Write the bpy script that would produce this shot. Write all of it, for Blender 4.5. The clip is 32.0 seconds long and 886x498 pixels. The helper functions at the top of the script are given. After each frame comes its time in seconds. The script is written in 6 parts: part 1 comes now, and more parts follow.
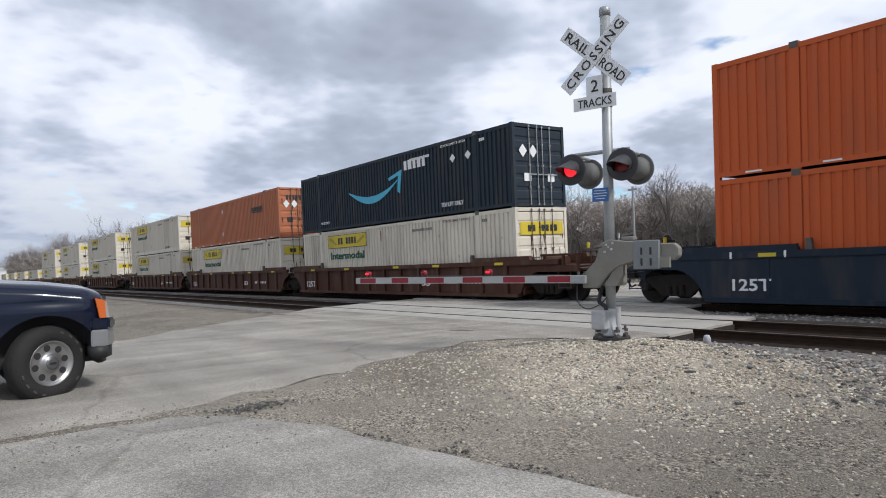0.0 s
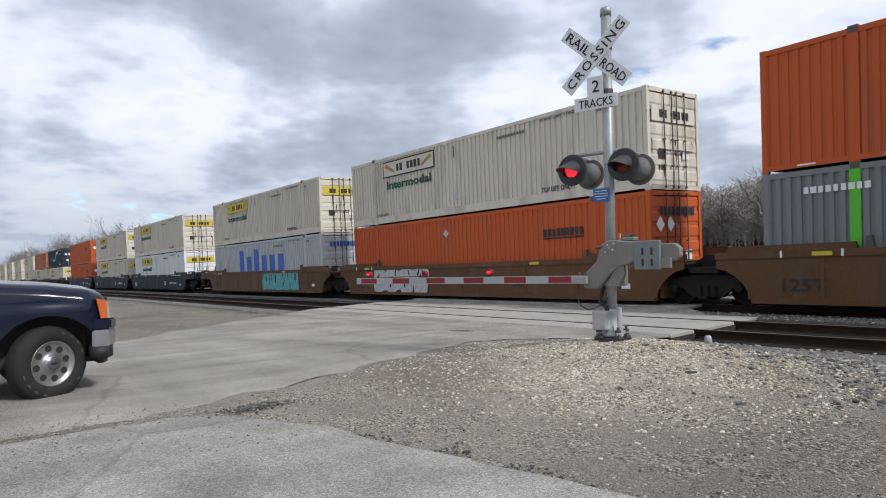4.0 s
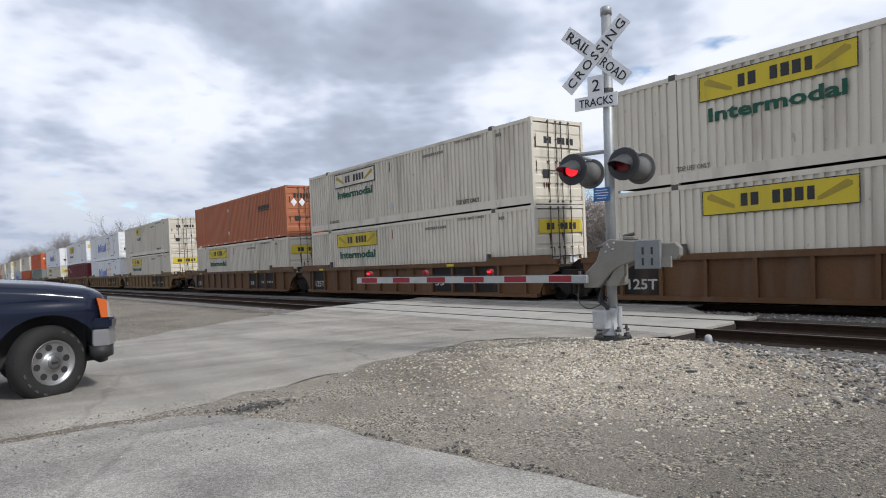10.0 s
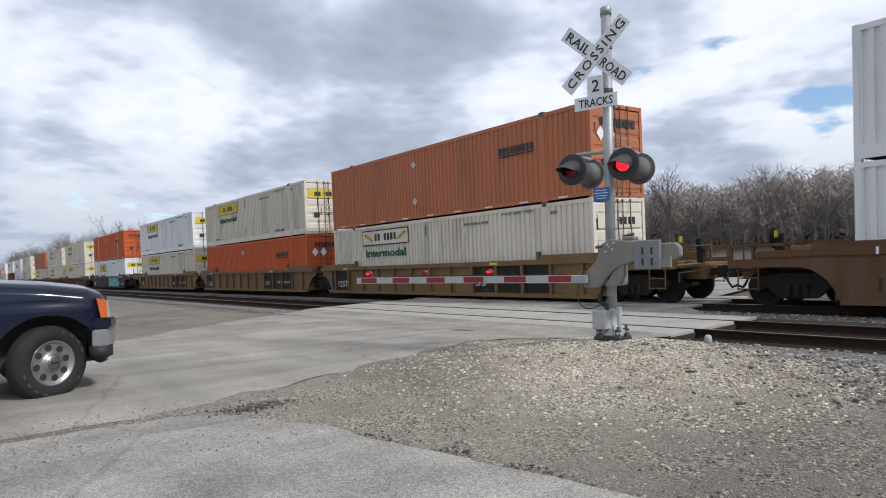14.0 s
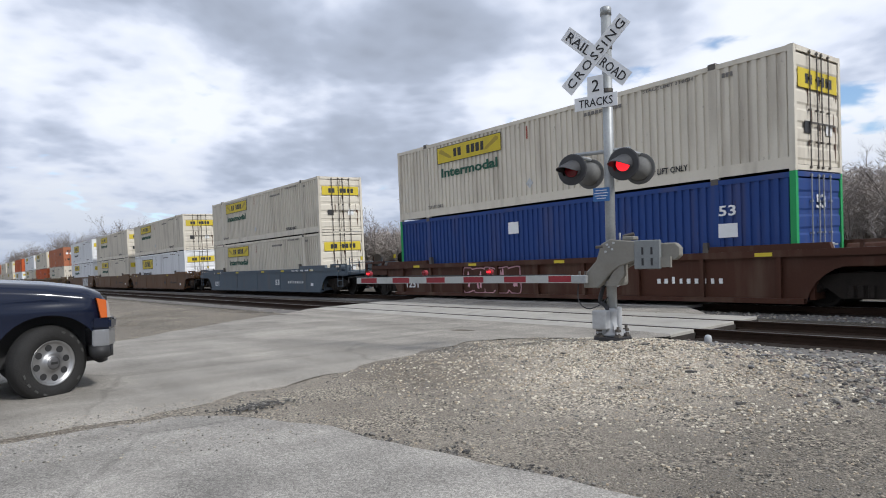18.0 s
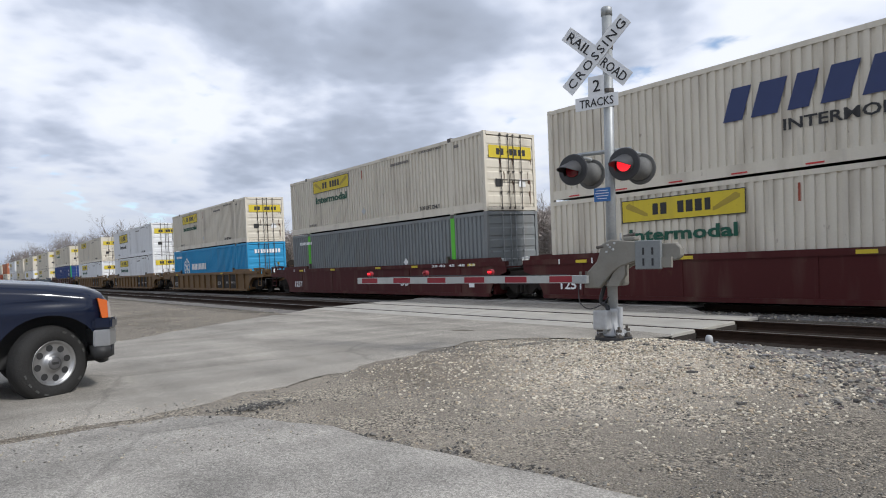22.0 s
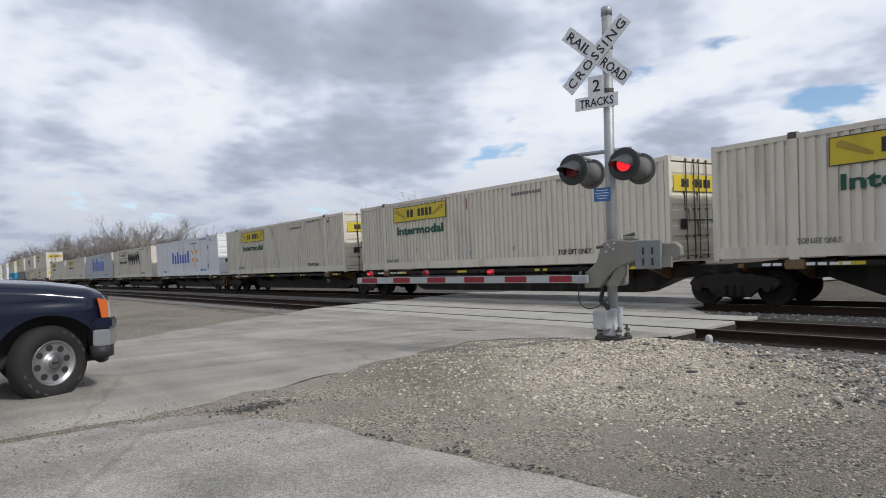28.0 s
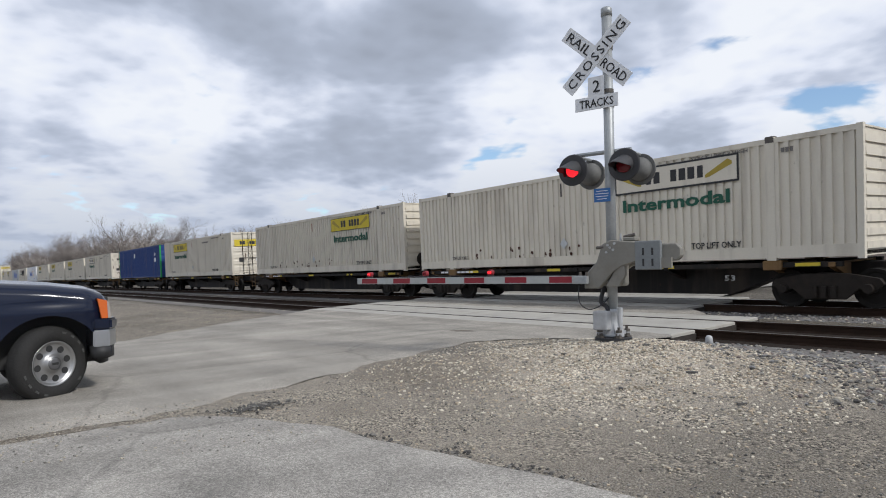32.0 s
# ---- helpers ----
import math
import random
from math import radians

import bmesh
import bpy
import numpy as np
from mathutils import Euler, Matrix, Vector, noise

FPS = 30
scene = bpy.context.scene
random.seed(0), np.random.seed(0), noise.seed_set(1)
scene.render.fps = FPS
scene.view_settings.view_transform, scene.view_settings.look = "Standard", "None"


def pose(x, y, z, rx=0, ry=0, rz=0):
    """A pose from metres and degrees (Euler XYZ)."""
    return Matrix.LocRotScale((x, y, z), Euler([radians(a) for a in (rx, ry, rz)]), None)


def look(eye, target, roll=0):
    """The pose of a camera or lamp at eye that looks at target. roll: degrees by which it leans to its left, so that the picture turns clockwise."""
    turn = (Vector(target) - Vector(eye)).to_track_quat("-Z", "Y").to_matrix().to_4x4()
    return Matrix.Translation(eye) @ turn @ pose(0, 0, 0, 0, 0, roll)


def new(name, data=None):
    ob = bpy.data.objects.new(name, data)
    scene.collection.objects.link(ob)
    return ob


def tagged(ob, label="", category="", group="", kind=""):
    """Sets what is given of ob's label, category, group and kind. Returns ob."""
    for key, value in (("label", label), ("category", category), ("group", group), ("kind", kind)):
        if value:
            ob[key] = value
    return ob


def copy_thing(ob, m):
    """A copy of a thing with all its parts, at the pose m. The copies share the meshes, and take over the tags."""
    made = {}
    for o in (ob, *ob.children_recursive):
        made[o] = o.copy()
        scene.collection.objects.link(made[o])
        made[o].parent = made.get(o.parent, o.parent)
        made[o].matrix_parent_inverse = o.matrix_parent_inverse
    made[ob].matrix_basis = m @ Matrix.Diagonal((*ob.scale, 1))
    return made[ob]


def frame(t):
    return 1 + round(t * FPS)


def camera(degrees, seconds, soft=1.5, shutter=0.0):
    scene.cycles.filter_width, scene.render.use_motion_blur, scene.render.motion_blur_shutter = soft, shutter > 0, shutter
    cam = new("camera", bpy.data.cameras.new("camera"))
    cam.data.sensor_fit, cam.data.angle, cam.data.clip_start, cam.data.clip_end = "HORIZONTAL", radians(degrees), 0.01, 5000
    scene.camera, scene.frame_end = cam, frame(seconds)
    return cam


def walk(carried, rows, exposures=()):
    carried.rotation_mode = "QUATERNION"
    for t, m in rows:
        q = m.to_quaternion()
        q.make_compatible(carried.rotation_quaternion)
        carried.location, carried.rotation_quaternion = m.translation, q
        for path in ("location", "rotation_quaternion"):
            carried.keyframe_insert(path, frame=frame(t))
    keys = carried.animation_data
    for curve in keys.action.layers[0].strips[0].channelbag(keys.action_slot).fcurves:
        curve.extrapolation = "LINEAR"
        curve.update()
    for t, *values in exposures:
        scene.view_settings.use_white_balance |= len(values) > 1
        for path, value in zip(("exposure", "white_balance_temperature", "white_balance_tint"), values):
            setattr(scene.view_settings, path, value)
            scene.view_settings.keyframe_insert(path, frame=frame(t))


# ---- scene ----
# ---- camera ----
# The camera stands still on the drive beside the road, held by a person: it sways by about a millimetre.
cam = camera(68.2, 32.0, soft=1.0, shutter=0.53)
scene.cycles.rolling_shutter_type = "TOP"
scene.cycles.rolling_shutter_duration = 0.04
EYE = Vector((0.0, 0.0, 1.34))
TILT = 1.8  # the cross level of the two tracks, degrees

def cam_pose(dx, dy):
    fw = Vector((-0.789536, 0.613026, 0.028856))
    right = Vector((0.612303, 0.790038, -0.030415))
    up = Vector((0.041442, 0.006345, 0.999121))
    m = Matrix((right, up, -fw)).transposed().to_4x4()
    return Matrix.Translation(EYE) @ m @ pose(0, 0, 0, math.degrees(dy / 1158), math.degrees(dx / 1158))

SWAY = [
    (0.0, -2.09, -0.11),
    (0.5, -1.33, 0.34),
    (1.0, -0.57, -0.12),
    (2.0, -0.57, -0.72),
    (3.0, -1.94, -0.42),
    (3.5, -0.87, 0.2),
    (5.5, 0.05, 0.96),
    (6.0, 0.96, 0.35),
    (7.0, -0.57, 1.12),
    (8.0, -1.33, 0.19),
    (9.0, -0.57, -0.42),
    (10.0, 0.05, -0.72),
    (11.0, 0.51, -0.42),
    (12.0, 0.51, -0.42),
    (13.0, -0.57, -0.11),
    (14.0, -0.41, -0.42),
    (14.5, 0.51, -0.42),
    (16.5, 0.96, -0.42),
    (17.0, 0.5, -0.26),
    (18.0, -0.41, -0.42),
    (19.0, 0.65, -0.26),
    (20.0, 0.96, -0.11),
    (21.0, 0.81, -0.1),
    (22.0, 0.96, -0.1),
    (23.0, 0.34, 0.81),
    (24.0, -1.48, 0.96),
    (25.0, -1.17, 0.65),
    (25.5, 0.19, 0.51),
    (27.5, 0.81, -0.57),
    (28.0, 0.81, -0.42),
    (29.0, 0.81, -0.27),
    (30.0, 0.5, 0.2),
    (31.0, 0.81, 0.66),
    (32.0, 0.81, 0.66)]
walk(cam, [(t, cam_pose(dx, dy)) for t, dx, dy in SWAY],
     exposures=[(0, -0.22, 6250, 10), (12, -0.2, 6250, 10), (20, -0.18, 6220, 10), (24, -0.25, 6300, 10), (28, -0.34, 6320, 10), (32, -0.3, 6300, 10)])

# track space (rail top z = 0, x along the rails) to the world
TRACK = Matrix.Translation(EYE) @ pose(0, 0, 0, TILT) @ Matrix.Translation((0, 0, -1.68))
NEAR_Y, FAR_Y = 12.26, 16.99   # centre lines of the two tracks

def tz(y):
    """World height of the rail plane at a world y."""
    return -0.34 + 0.0314 * y - 0.0008

# ---- world and sun ----
SUN_AZ, SUN_EL = 14.0, 40.0   # degrees from +x towards +y, above the horizon
world = bpy.data.worlds.new("world")
scene.world = world
world.use_nodes = True
nt = world.node_tree
nt.nodes.clear()

def wn(kind, **props):
    n = nt.nodes.new(kind)
    for k, v in props.items():
        setattr(n, k, v)
    return n

def wmath(op, a, b=None, c=None, clamp=False):
    n = nt.nodes.new("ShaderNodeMath")
    n.operation, n.use_clamp = op, clamp
    for i, v in enumerate((a, b, c)):
        if v is None:
            continue
        if isinstance(v, (int, float)):
            n.inputs[i].default_value = v
        else:
            nt.links.new(v, n.inputs[i])
    return n.outputs[0]

def build_sky():
    sky = wn("ShaderNodeTexSky", sky_type="NISHITA", sun_disc=False)
    sky.sun_elevation, sky.sun_rotation = radians(SUN_EL), radians(90 - SUN_AZ)
    co = wn("ShaderNodeTexCoord")
    sep = wn("ShaderNodeSeparateXYZ")
    nt.links.new(co.outputs["Generated"], sep.inputs[0])
    x, y, z = sep.outputs
    def plane(rise):
        """The cloud layer seen in a direction that is raised a little."""
        up = wmath("ADD", wmath("MAXIMUM", z, 0.0), 0.20 + rise)
        p = wn("ShaderNodeCombineXYZ")
        nt.links.new(wmath("DIVIDE", x, up), p.inputs[0])
        nt.links.new(wmath("DIVIDE", y, up), p.inputs[1])
        m = wn("ShaderNodeMapping")
        m.inputs["Location"].default_value = (3.1, 1.4, 0.6)
        nt.links.new(p.outputs[0], m.inputs[0])
        return m.outputs[0]

    def heaps(at):
        """How thick the cloud is: broad banks, and heaps on them."""
        n = wn("ShaderNodeTexNoise")
        for k, v in (("Scale", 1.4), ("Detail", 12.0), ("Roughness", 0.53), ("Distortion", 0.25)):
            n.inputs[k].default_value = v
        nt.links.new(at, n.inputs[0])
        w = wn("ShaderNodeTexVoronoi", feature="SMOOTH_F1")
        for k, v in (("Scale", 3.3), ("Detail", 3.0), ("Roughness", 0.55), ("Smoothness", 0.6)):
            w.inputs[k].default_value = v
        mixv = wn("ShaderNodeMix", data_type="VECTOR")
        mixv.inputs[0].default_value = 0.16
        nt.links.new(at, mixv.inputs[4]); nt.links.new(n.outputs["Color"], mixv.inputs[5])
        nt.links.new(mixv.outputs[1], w.inputs[0])
        return wmath("SUBTRACT", wmath("ADD", n.outputs[0], 0.18), wmath("MULTIPLY", w.outputs["Distance"], 0.36))
    dens, above, high = heaps(plane(0.0)), heaps(plane(0.018)), heaps(plane(0.05))
    mask = wn("ShaderNodeMapRange", clamp=True, interpolation_type="SMOOTHSTEP")
    mask.inputs["From Min"].default_value, mask.inputs["From Max"].default_value = 0.10, 0.205
    nt.links.new(dens, mask.inputs["Value"])
    # under thick cloud it is grey; tops and rims with little cloud above them are white
    shade = wmath("ADD", wmath("MULTIPLY", above, 0.45), wmath("MULTIPLY", high, 0.55))
    ramp = wn("ShaderNodeValToRGB")
    e = ramp.color_ramp.elements
    e[0].position, e[0].color = 0.25, (1.0, 1.0, 1.0, 1)
    e[1].position, e[1].color = 0.60, (0.38, 0.41, 0.47, 1)
    k = ramp.color_ramp.elements.new(0.32); k.color = (0.88, 0.90, 0.96, 1)
    k = ramp.color_ramp.elements.new(0.385); k.color = (0.64, 0.68, 0.77, 1)
    k = ramp.color_ramp.elements.new(0.46); k.color = (0.49, 0.53, 0.61, 1)
    nt.links.new(shade, ramp.inputs[0])
    hz = wn("ShaderNodeMapRange", clamp=True)
    hz.inputs["From Min"].default_value, hz.inputs["From Max"].default_value = 0.0, 0.20
    hz.inputs["To Min"].default_value, hz.inputs["To Max"].default_value = 0.80, 0.0
    nt.links.new(z, hz.inputs["Value"])
    haze = wn("ShaderNodeMix", data_type="RGBA")
    nt.links.new(hz.outputs[0], haze.inputs[0])
    nt.links.new(ramp.outputs[0], haze.inputs[6])
    haze.inputs[7].default_value = (0.41, 0.46, 0.55, 1)
    lit = wn("ShaderNodeMix", data_type="RGBA", blend_type="MULTIPLY")
    lit.inputs[0].default_value = 1.0
    nt.links.new(haze.outputs[2], lit.inputs[6])
    lit.inputs[7].default_value = (9.9, 10.1, 10.5, 1)
    mix = wn("ShaderNodeMix", data_type="RGBA")
    nt.links.new(mask.outputs[0], mix.inputs[0])
    clear = wn("ShaderNodeMix", data_type="RGBA", blend_type="MULTIPLY")
    clear.inputs[0].default_value = 1.0
    nt.links.new(sky.outputs[0], clear.inputs[6])
    clear.inputs[7].default_value = (1.5, 1.6, 1.7, 1)
    nt.links.new(clear.outputs[2], mix.inputs[6])
    nt.links.new(lit.outputs[2], mix.inputs[7])
    bg = wn("ShaderNodeBackground")
    bg.inputs[1].default_value = 0.11
    nt.links.new(mix.outputs[2], bg.inputs[0])
    out = wn("ShaderNodeOutputWorld")
    nt.links.new(bg.outputs[0], out.inputs[0])

build_sky()
sun = new("sun", bpy.data.lights.new("sun", "SUN"))
sun.data.energy, sun.data.angle, sun.data.color = 3.0, radians(4.0), (1.0, 0.96, 0.9)
sun.matrix_world = look((0, 0, 50), (-50 * math.cos(radians(SUN_AZ)) / math.tan(radians(SUN_EL)), -50 * math.sin(radians(SUN_AZ)) / math.tan(radians(SUN_EL)), 0))

# ---- materials ----
def mat(name, rgb, rough=0.6, metal=0.0, var=0.15, scale=3.0, bump=0.1, fine=40.0, dirt=0.0, dirt_rgb=(0.12, 0.09, 0.06), emit=0.0, streak=False, spec=0.5):
    """A surface with colour drift at a large and a small scale, a little relief and, with dirt, stains."""
    m = bpy.data.materials.new(name)
    m.use_nodes = True
    t = m.node_tree
    b = t.nodes["Principled BSDF"]
    b.inputs["Roughness"].default_value, b.inputs["Metallic"].default_value = rough, metal
    b.inputs["Specular IOR Level"].default_value = spec
    co = t.nodes.new("ShaderNodeTexCoord")
    src = co.outputs["Object"]
    if streak:
        mp = t.nodes.new("ShaderNodeMapping")
        mp.inputs["Scale"].default_value = (1.0, 1.0, 0.18)
        t.links.new(src, mp.inputs[0])
        src2 = mp.outputs[0]
    else:
        src2 = src
    info = t.nodes.new("ShaderNodeObjectInfo")
    def noise_at(s, detail, coord):
        n = t.nodes.new("ShaderNodeTexNoise")
        n.noise_dimensions = "4D"
        n.inputs["Scale"].default_value, n.inputs["Detail"].default_value = s, detail
        mul = t.nodes.new("ShaderNodeMath"); mul.operation = "MULTIPLY"; mul.inputs[1].default_value = 37.0
        t.links.new(info.outputs["Random"], mul.inputs[0])
        t.links.new(mul.outputs[0], n.inputs["W"])
        t.links.new(coord, n.inputs["Vector"])
        return n.outputs["Fac"]
    big, small = noise_at(scale, 4.0, src2), noise_at(fine, 3.0, src)
    ramp = t.nodes.new("ShaderNodeMapRange")
    ramp.inputs["From Min"].default_value, ramp.inputs["From Max"].default_value = 0.25, 0.75
    ramp.inputs["To Min"].default_value, ramp.inputs["To Max"].default_value = 1 - var, 1 + var
    addn = t.nodes.new("ShaderNodeMix"); addn.inputs[0].default_value = 0.4
    t.links.new(big, addn.inputs[2]); t.links.new(small, addn.inputs[3])
    t.links.new(addn.outputs[0], ramp.inputs["Value"])
    mul = t.nodes.new("ShaderNodeVectorMath"); mul.operation = "SCALE"
    mul.inputs[0].default_value = rgb
    t.links.new(ramp.outputs[0], mul.inputs["Scale"])
    col = mul.outputs[0]
    if dirt > 0:
        d = noise_at(scale * 1.7 + 0.3, 8.0, src2)
        dr = t.nodes.new("ShaderNodeMapRange")
        dr.inputs["From Min"].default_value, dr.inputs["From Max"].default_value = 0.52, 0.80
        dr.inputs["To Max"].default_value = dirt
        t.links.new(d, dr.inputs["Value"])
        mx = t.nodes.new("ShaderNodeMix"); mx.data_type = "RGBA"
        t.links.new(dr.outputs[0], mx.inputs[0]); t.links.new(col, mx.inputs[6])
        mx.inputs[7].default_value = (*dirt_rgb, 1)
        col = mx.outputs[2]
    t.links.new(col, b.inputs["Base Color"])
    if bump > 0:
        bp = t.nodes.new("ShaderNodeBump")
        bp.inputs["Strength"].default_value, bp.inputs["Distance"].default_value = bump, 0.02
        t.links.new(small, bp.inputs["Height"]); t.links.new(bp.outputs[0], b.inputs["Normal"])
    if emit > 0:
        b.inputs["Emission Color"].default_value = (*rgb, 1)
        b.inputs["Emission Strength"].default_value = emit
    return m

def paint(name, rgb, dirt=0.5, var=0.08, rough=0.6, spec=0.22):
    """Weathered paint on steel: drift, hanging dirt streaks and specks of rust."""
    m = mat(name, rgb, rough, 0.0, var, 0.7, 0.05, 25.0, dirt, (0.15, 0.11, 0.08), streak=True, spec=spec)
    t = m.node_tree
    b = t.nodes["Principled BSDF"]
    col = b.inputs["Base Color"].links[0].from_socket
    co = t.nodes.new("ShaderNodeTexCoord")
    info = t.nodes.new("ShaderNodeObjectInfo")
    mul = t.nodes.new("ShaderNodeMath"); mul.operation = "MULTIPLY"; mul.inputs[1].default_value = 53.0
    t.links.new(info.outputs["Random"], mul.inputs[0])
    for stretch, s, lo, hi, much, tint in (((1, 1, 0.10), 3.2, 0.57, 0.74, 0.55 * dirt, (0.13, 0.095, 0.07, 1)), ((1, 1, 0.5), 7.0, 0.67, 0.73, 0.8 * dirt, (0.085, 0.042, 0.024, 1))):
        mp = t.nodes.new("ShaderNodeMapping"); mp.inputs["Scale"].default_value = stretch
        t.links.new(co.outputs["Object"], mp.inputs[0])
        n = t.nodes.new("ShaderNodeTexNoise"); n.noise_dimensions = "4D"
        n.inputs["Scale"].default_value, n.inputs["Detail"].default_value = s, 5.0
        t.links.new(mp.outputs[0], n.inputs["Vector"]); t.links.new(mul.outputs[0], n.inputs["W"])
        r = t.nodes.new("ShaderNodeMapRange")
        r.inputs["From Min"].default_value, r.inputs["From Max"].default_value, r.inputs["To Max"].default_value = lo, hi, much
        t.links.new(n.outputs["Fac"], r.inputs["Value"])
        mx = t.nodes.new("ShaderNodeMix"); mx.data_type = "RGBA"
        t.links.new(r.outputs[0], mx.inputs[0]); t.links.new(col, mx.inputs[6]); mx.inputs[7].default_value = tint
        col = mx.outputs[2]
    t.links.new(col, b.inputs["Base Color"])
    return m

P = dict(
    cream=paint("cream_paint", (0.63, 0.585, 0.495), 0.5),
    white=paint("white_paint", (0.73, 0.74, 0.75), 0.35),
    orange=paint("orange_paint", (0.50, 0.10, 0.028), 0.35),
    rust_orange=paint("faded_orange_paint", (0.42, 0.15, 0.075), 0.45),
    navy=paint("navy_paint", (0.020, 0.030, 0.042), 0.25),
    grey=paint("grey_paint", (0.20, 0.215, 0.22), 0.4),
    dark_red=paint("dark_red_paint", (0.13, 0.018, 0.020), 0.3),
    blue=paint("blue_paint", (0.022, 0.055, 0.20), 0.35),
    sky_blue=paint("light_blue_paint", (0.035, 0.27, 0.50), 0.25),
    pale_grey=paint("pale_grey_paint", (0.48, 0.50, 0.51), 0.35),
    yellow_car=paint("yellow_brown_paint", (0.165, 0.098, 0.042), 0.85, 0.32),
    brown_car=paint("brown_paint", (0.115, 0.058, 0.026), 0.85, 0.32),
    red_brown_car=paint("red_brown_paint", (0.062, 0.024, 0.014), 0.7, 0.2),
    blue_car=paint("dark_blue_paint", (0.013, 0.022, 0.036), 0.4, 0.15),
    grey_car=paint("blue_grey_paint", (0.085, 0.11, 0.135), 0.5, 0.15),
    maroon_car=paint("maroon_paint", (0.060, 0.010, 0.010), 0.5, 0.15),
    black_car=paint("black_paint", (0.013, 0.011, 0.010), 0.4, 0.2),
)
M_YELLOW = paint("yellow_sign_paint", (0.60, 0.47, 0.045), 0.4)
M_GREEN = paint("dark_green_paint", (0.02, 0.09, 0.06), 0.2)
M_LGREEN = paint("green_paint", (0.03, 0.30, 0.10), 0.3)
M_LIME = paint("lime_paint", (0.12, 0.50, 0.05), 0.2)
M_BLACK = mat("black_marking", (0.02, 0.02, 0.022), 0.6, var=0.2)
M_WHITE = mat("white_marking", (0.75, 0.76, 0.76), 0.6, var=0.1)
M_FADEDWHITE = mat("worn_white_stencil", (0.40, 0.38, 0.35), 0.7, var=0.35, scale=6)
M_BLUE = mat("blue_marking", (0.02, 0.10, 0.45), 0.5, var=0.1)
M_SPARK = mat("amber_marking", (0.75, 0.38, 0.02), 0.5, var=0.1)
M_AQUA = mat("aqua_marking", (0.06, 0.42, 0.60), 0.5, var=0.1)
M_TEAL = mat("teal_graffiti", (0.10, 0.38, 0.38), 0.6, var=0.35, scale=4, dirt=0.5, dirt_rgb=(0.03, 0.05, 0.06))
M_PALE = mat("pale_graffiti", (0.50, 0.50, 0.50), 0.6, var=0.35, scale=4, dirt=0.5)
M_PINK = mat("pink_graffiti", (0.55, 0.30, 0.34), 0.6, var=0.3, scale=4)
M_STEEL = mat("galvanised_steel", (0.33, 0.345, 0.35), 0.5, 0.4, 0.2, 5.0, 0.05)
M_ROD = mat("dull_steel_rod", (0.095, 0.085, 0.075), 0.55, 0.3, 0.25, 6.0)
M_GREY = mat("grey_cast_paint", (0.20, 0.192, 0.168), 0.65, 0.0, 0.15, 3.0, 0.1, dirt=0.3)
M_ALU = mat("pale_metal_box", (0.40, 0.41, 0.42), 0.55, 0.1, 0.12, 5.0, dirt=0.25)
M_BOGIE = mat("grimy_cast_steel", (0.022, 0.018, 0.015), 0.8, 0.0, 0.35, 5.0, 0.3, dirt=0.5, dirt_rgb=(0.035, 0.024, 0.016), spec=0.2)
M_WHEEL = mat("wheel_steel", (0.018, 0.016, 0.014), 0.7, 0.2, 0.3, 5.0, 0.2, spec=0.2)
M_RAILTOP = mat("polished_rail_steel", (0.30, 0.29, 0.28), 0.35, 0.8, 0.15, 2.0, 0.02)
M_RAIL = mat("rusty_rail_steel", (0.030, 0.018, 0.012), 0.85, 0.0, 0.35, 4.0, 0.2, spec=0.15)
M_TIE = mat("creosoted_wood", (0.030, 0.024, 0.020), 0.9, 0, 0.35, 4.0, 0.5)

# ---- shape helpers ----
def link(name, bm, material, parent=None, label="", smooth=False):
    me = bpy.data.meshes.new(name)
    bm.to_mesh(me)
    bm.free()
    if smooth:
        for p in me.polygons:
            p.use_smooth = True
    for m in (material if isinstance(material, (list, tuple)) else (material,)):
        me.materials.append(m)
    ob = new(name, me)
    ob.parent = parent
    if label:
        ob["label"] = label
    return ob

def part(name, bm, material, parent, label="", smooth=False):
    return link(name, bm, material, parent, label, smooth)

def box(bm, x0, x1, y0, y1, z0, z1, idx=0):
    v = [bm.verts.new(c) for c in ((x0, y0, z0), (x1, y0, z0), (x1, y1, z0), (x0, y1, z0), (x0, y0, z1), (x1, y0, z1), (x1, y1, z1), (x0, y1, z1))]
    for q in ((3, 2, 1, 0), (4, 5, 6, 7), (0, 1, 5, 4), (1, 2, 6, 5), (2, 3, 7, 6), (3, 0, 4, 7)):
        bm.faces.new([v[i] for i in q]).material_index = idx
    return bm

def bx(x0, x1, y0, y1, z0, z1):
    return box(bmesh.new(), x0, x1, y0, y1, z0, z1)

def bevelled(x0, x1, y0, y1, z0, z1, r=0.02, seg=2):
    bm = bx(x0, x1, y0, y1, z0, z1)
    bmesh.ops.bevel(bm, geom=bm.edges[:], offset=r, segments=seg, affect="EDGES", profile=0.5)
    return bm

def tube(bm, p0, p1, r0, r1=None, n=10, cap=True):
    p0, p1 = Vector(p0), Vector(p1)
    r1 = r0 if r1 is None else r1
    q = (p1 - p0).to_track_quat("Z", "Y")
    rings = []
    for p, r in ((p0, r0), (p1, r1)):
        rings.append([bm.verts.new(p + q @ Vector((r * math.cos(a), r * math.sin(a), 0))) for a in (2 * math.pi * i / n for i in range(n))])
    for i in range(n):
        bm.faces.new((rings[0][i], rings[0][(i + 1) % n], rings[1][(i + 1) % n], rings[1][i]))
    if cap:
        bm.faces.new(rings[0][::-1]); bm.faces.new(rings[1])
    return bm

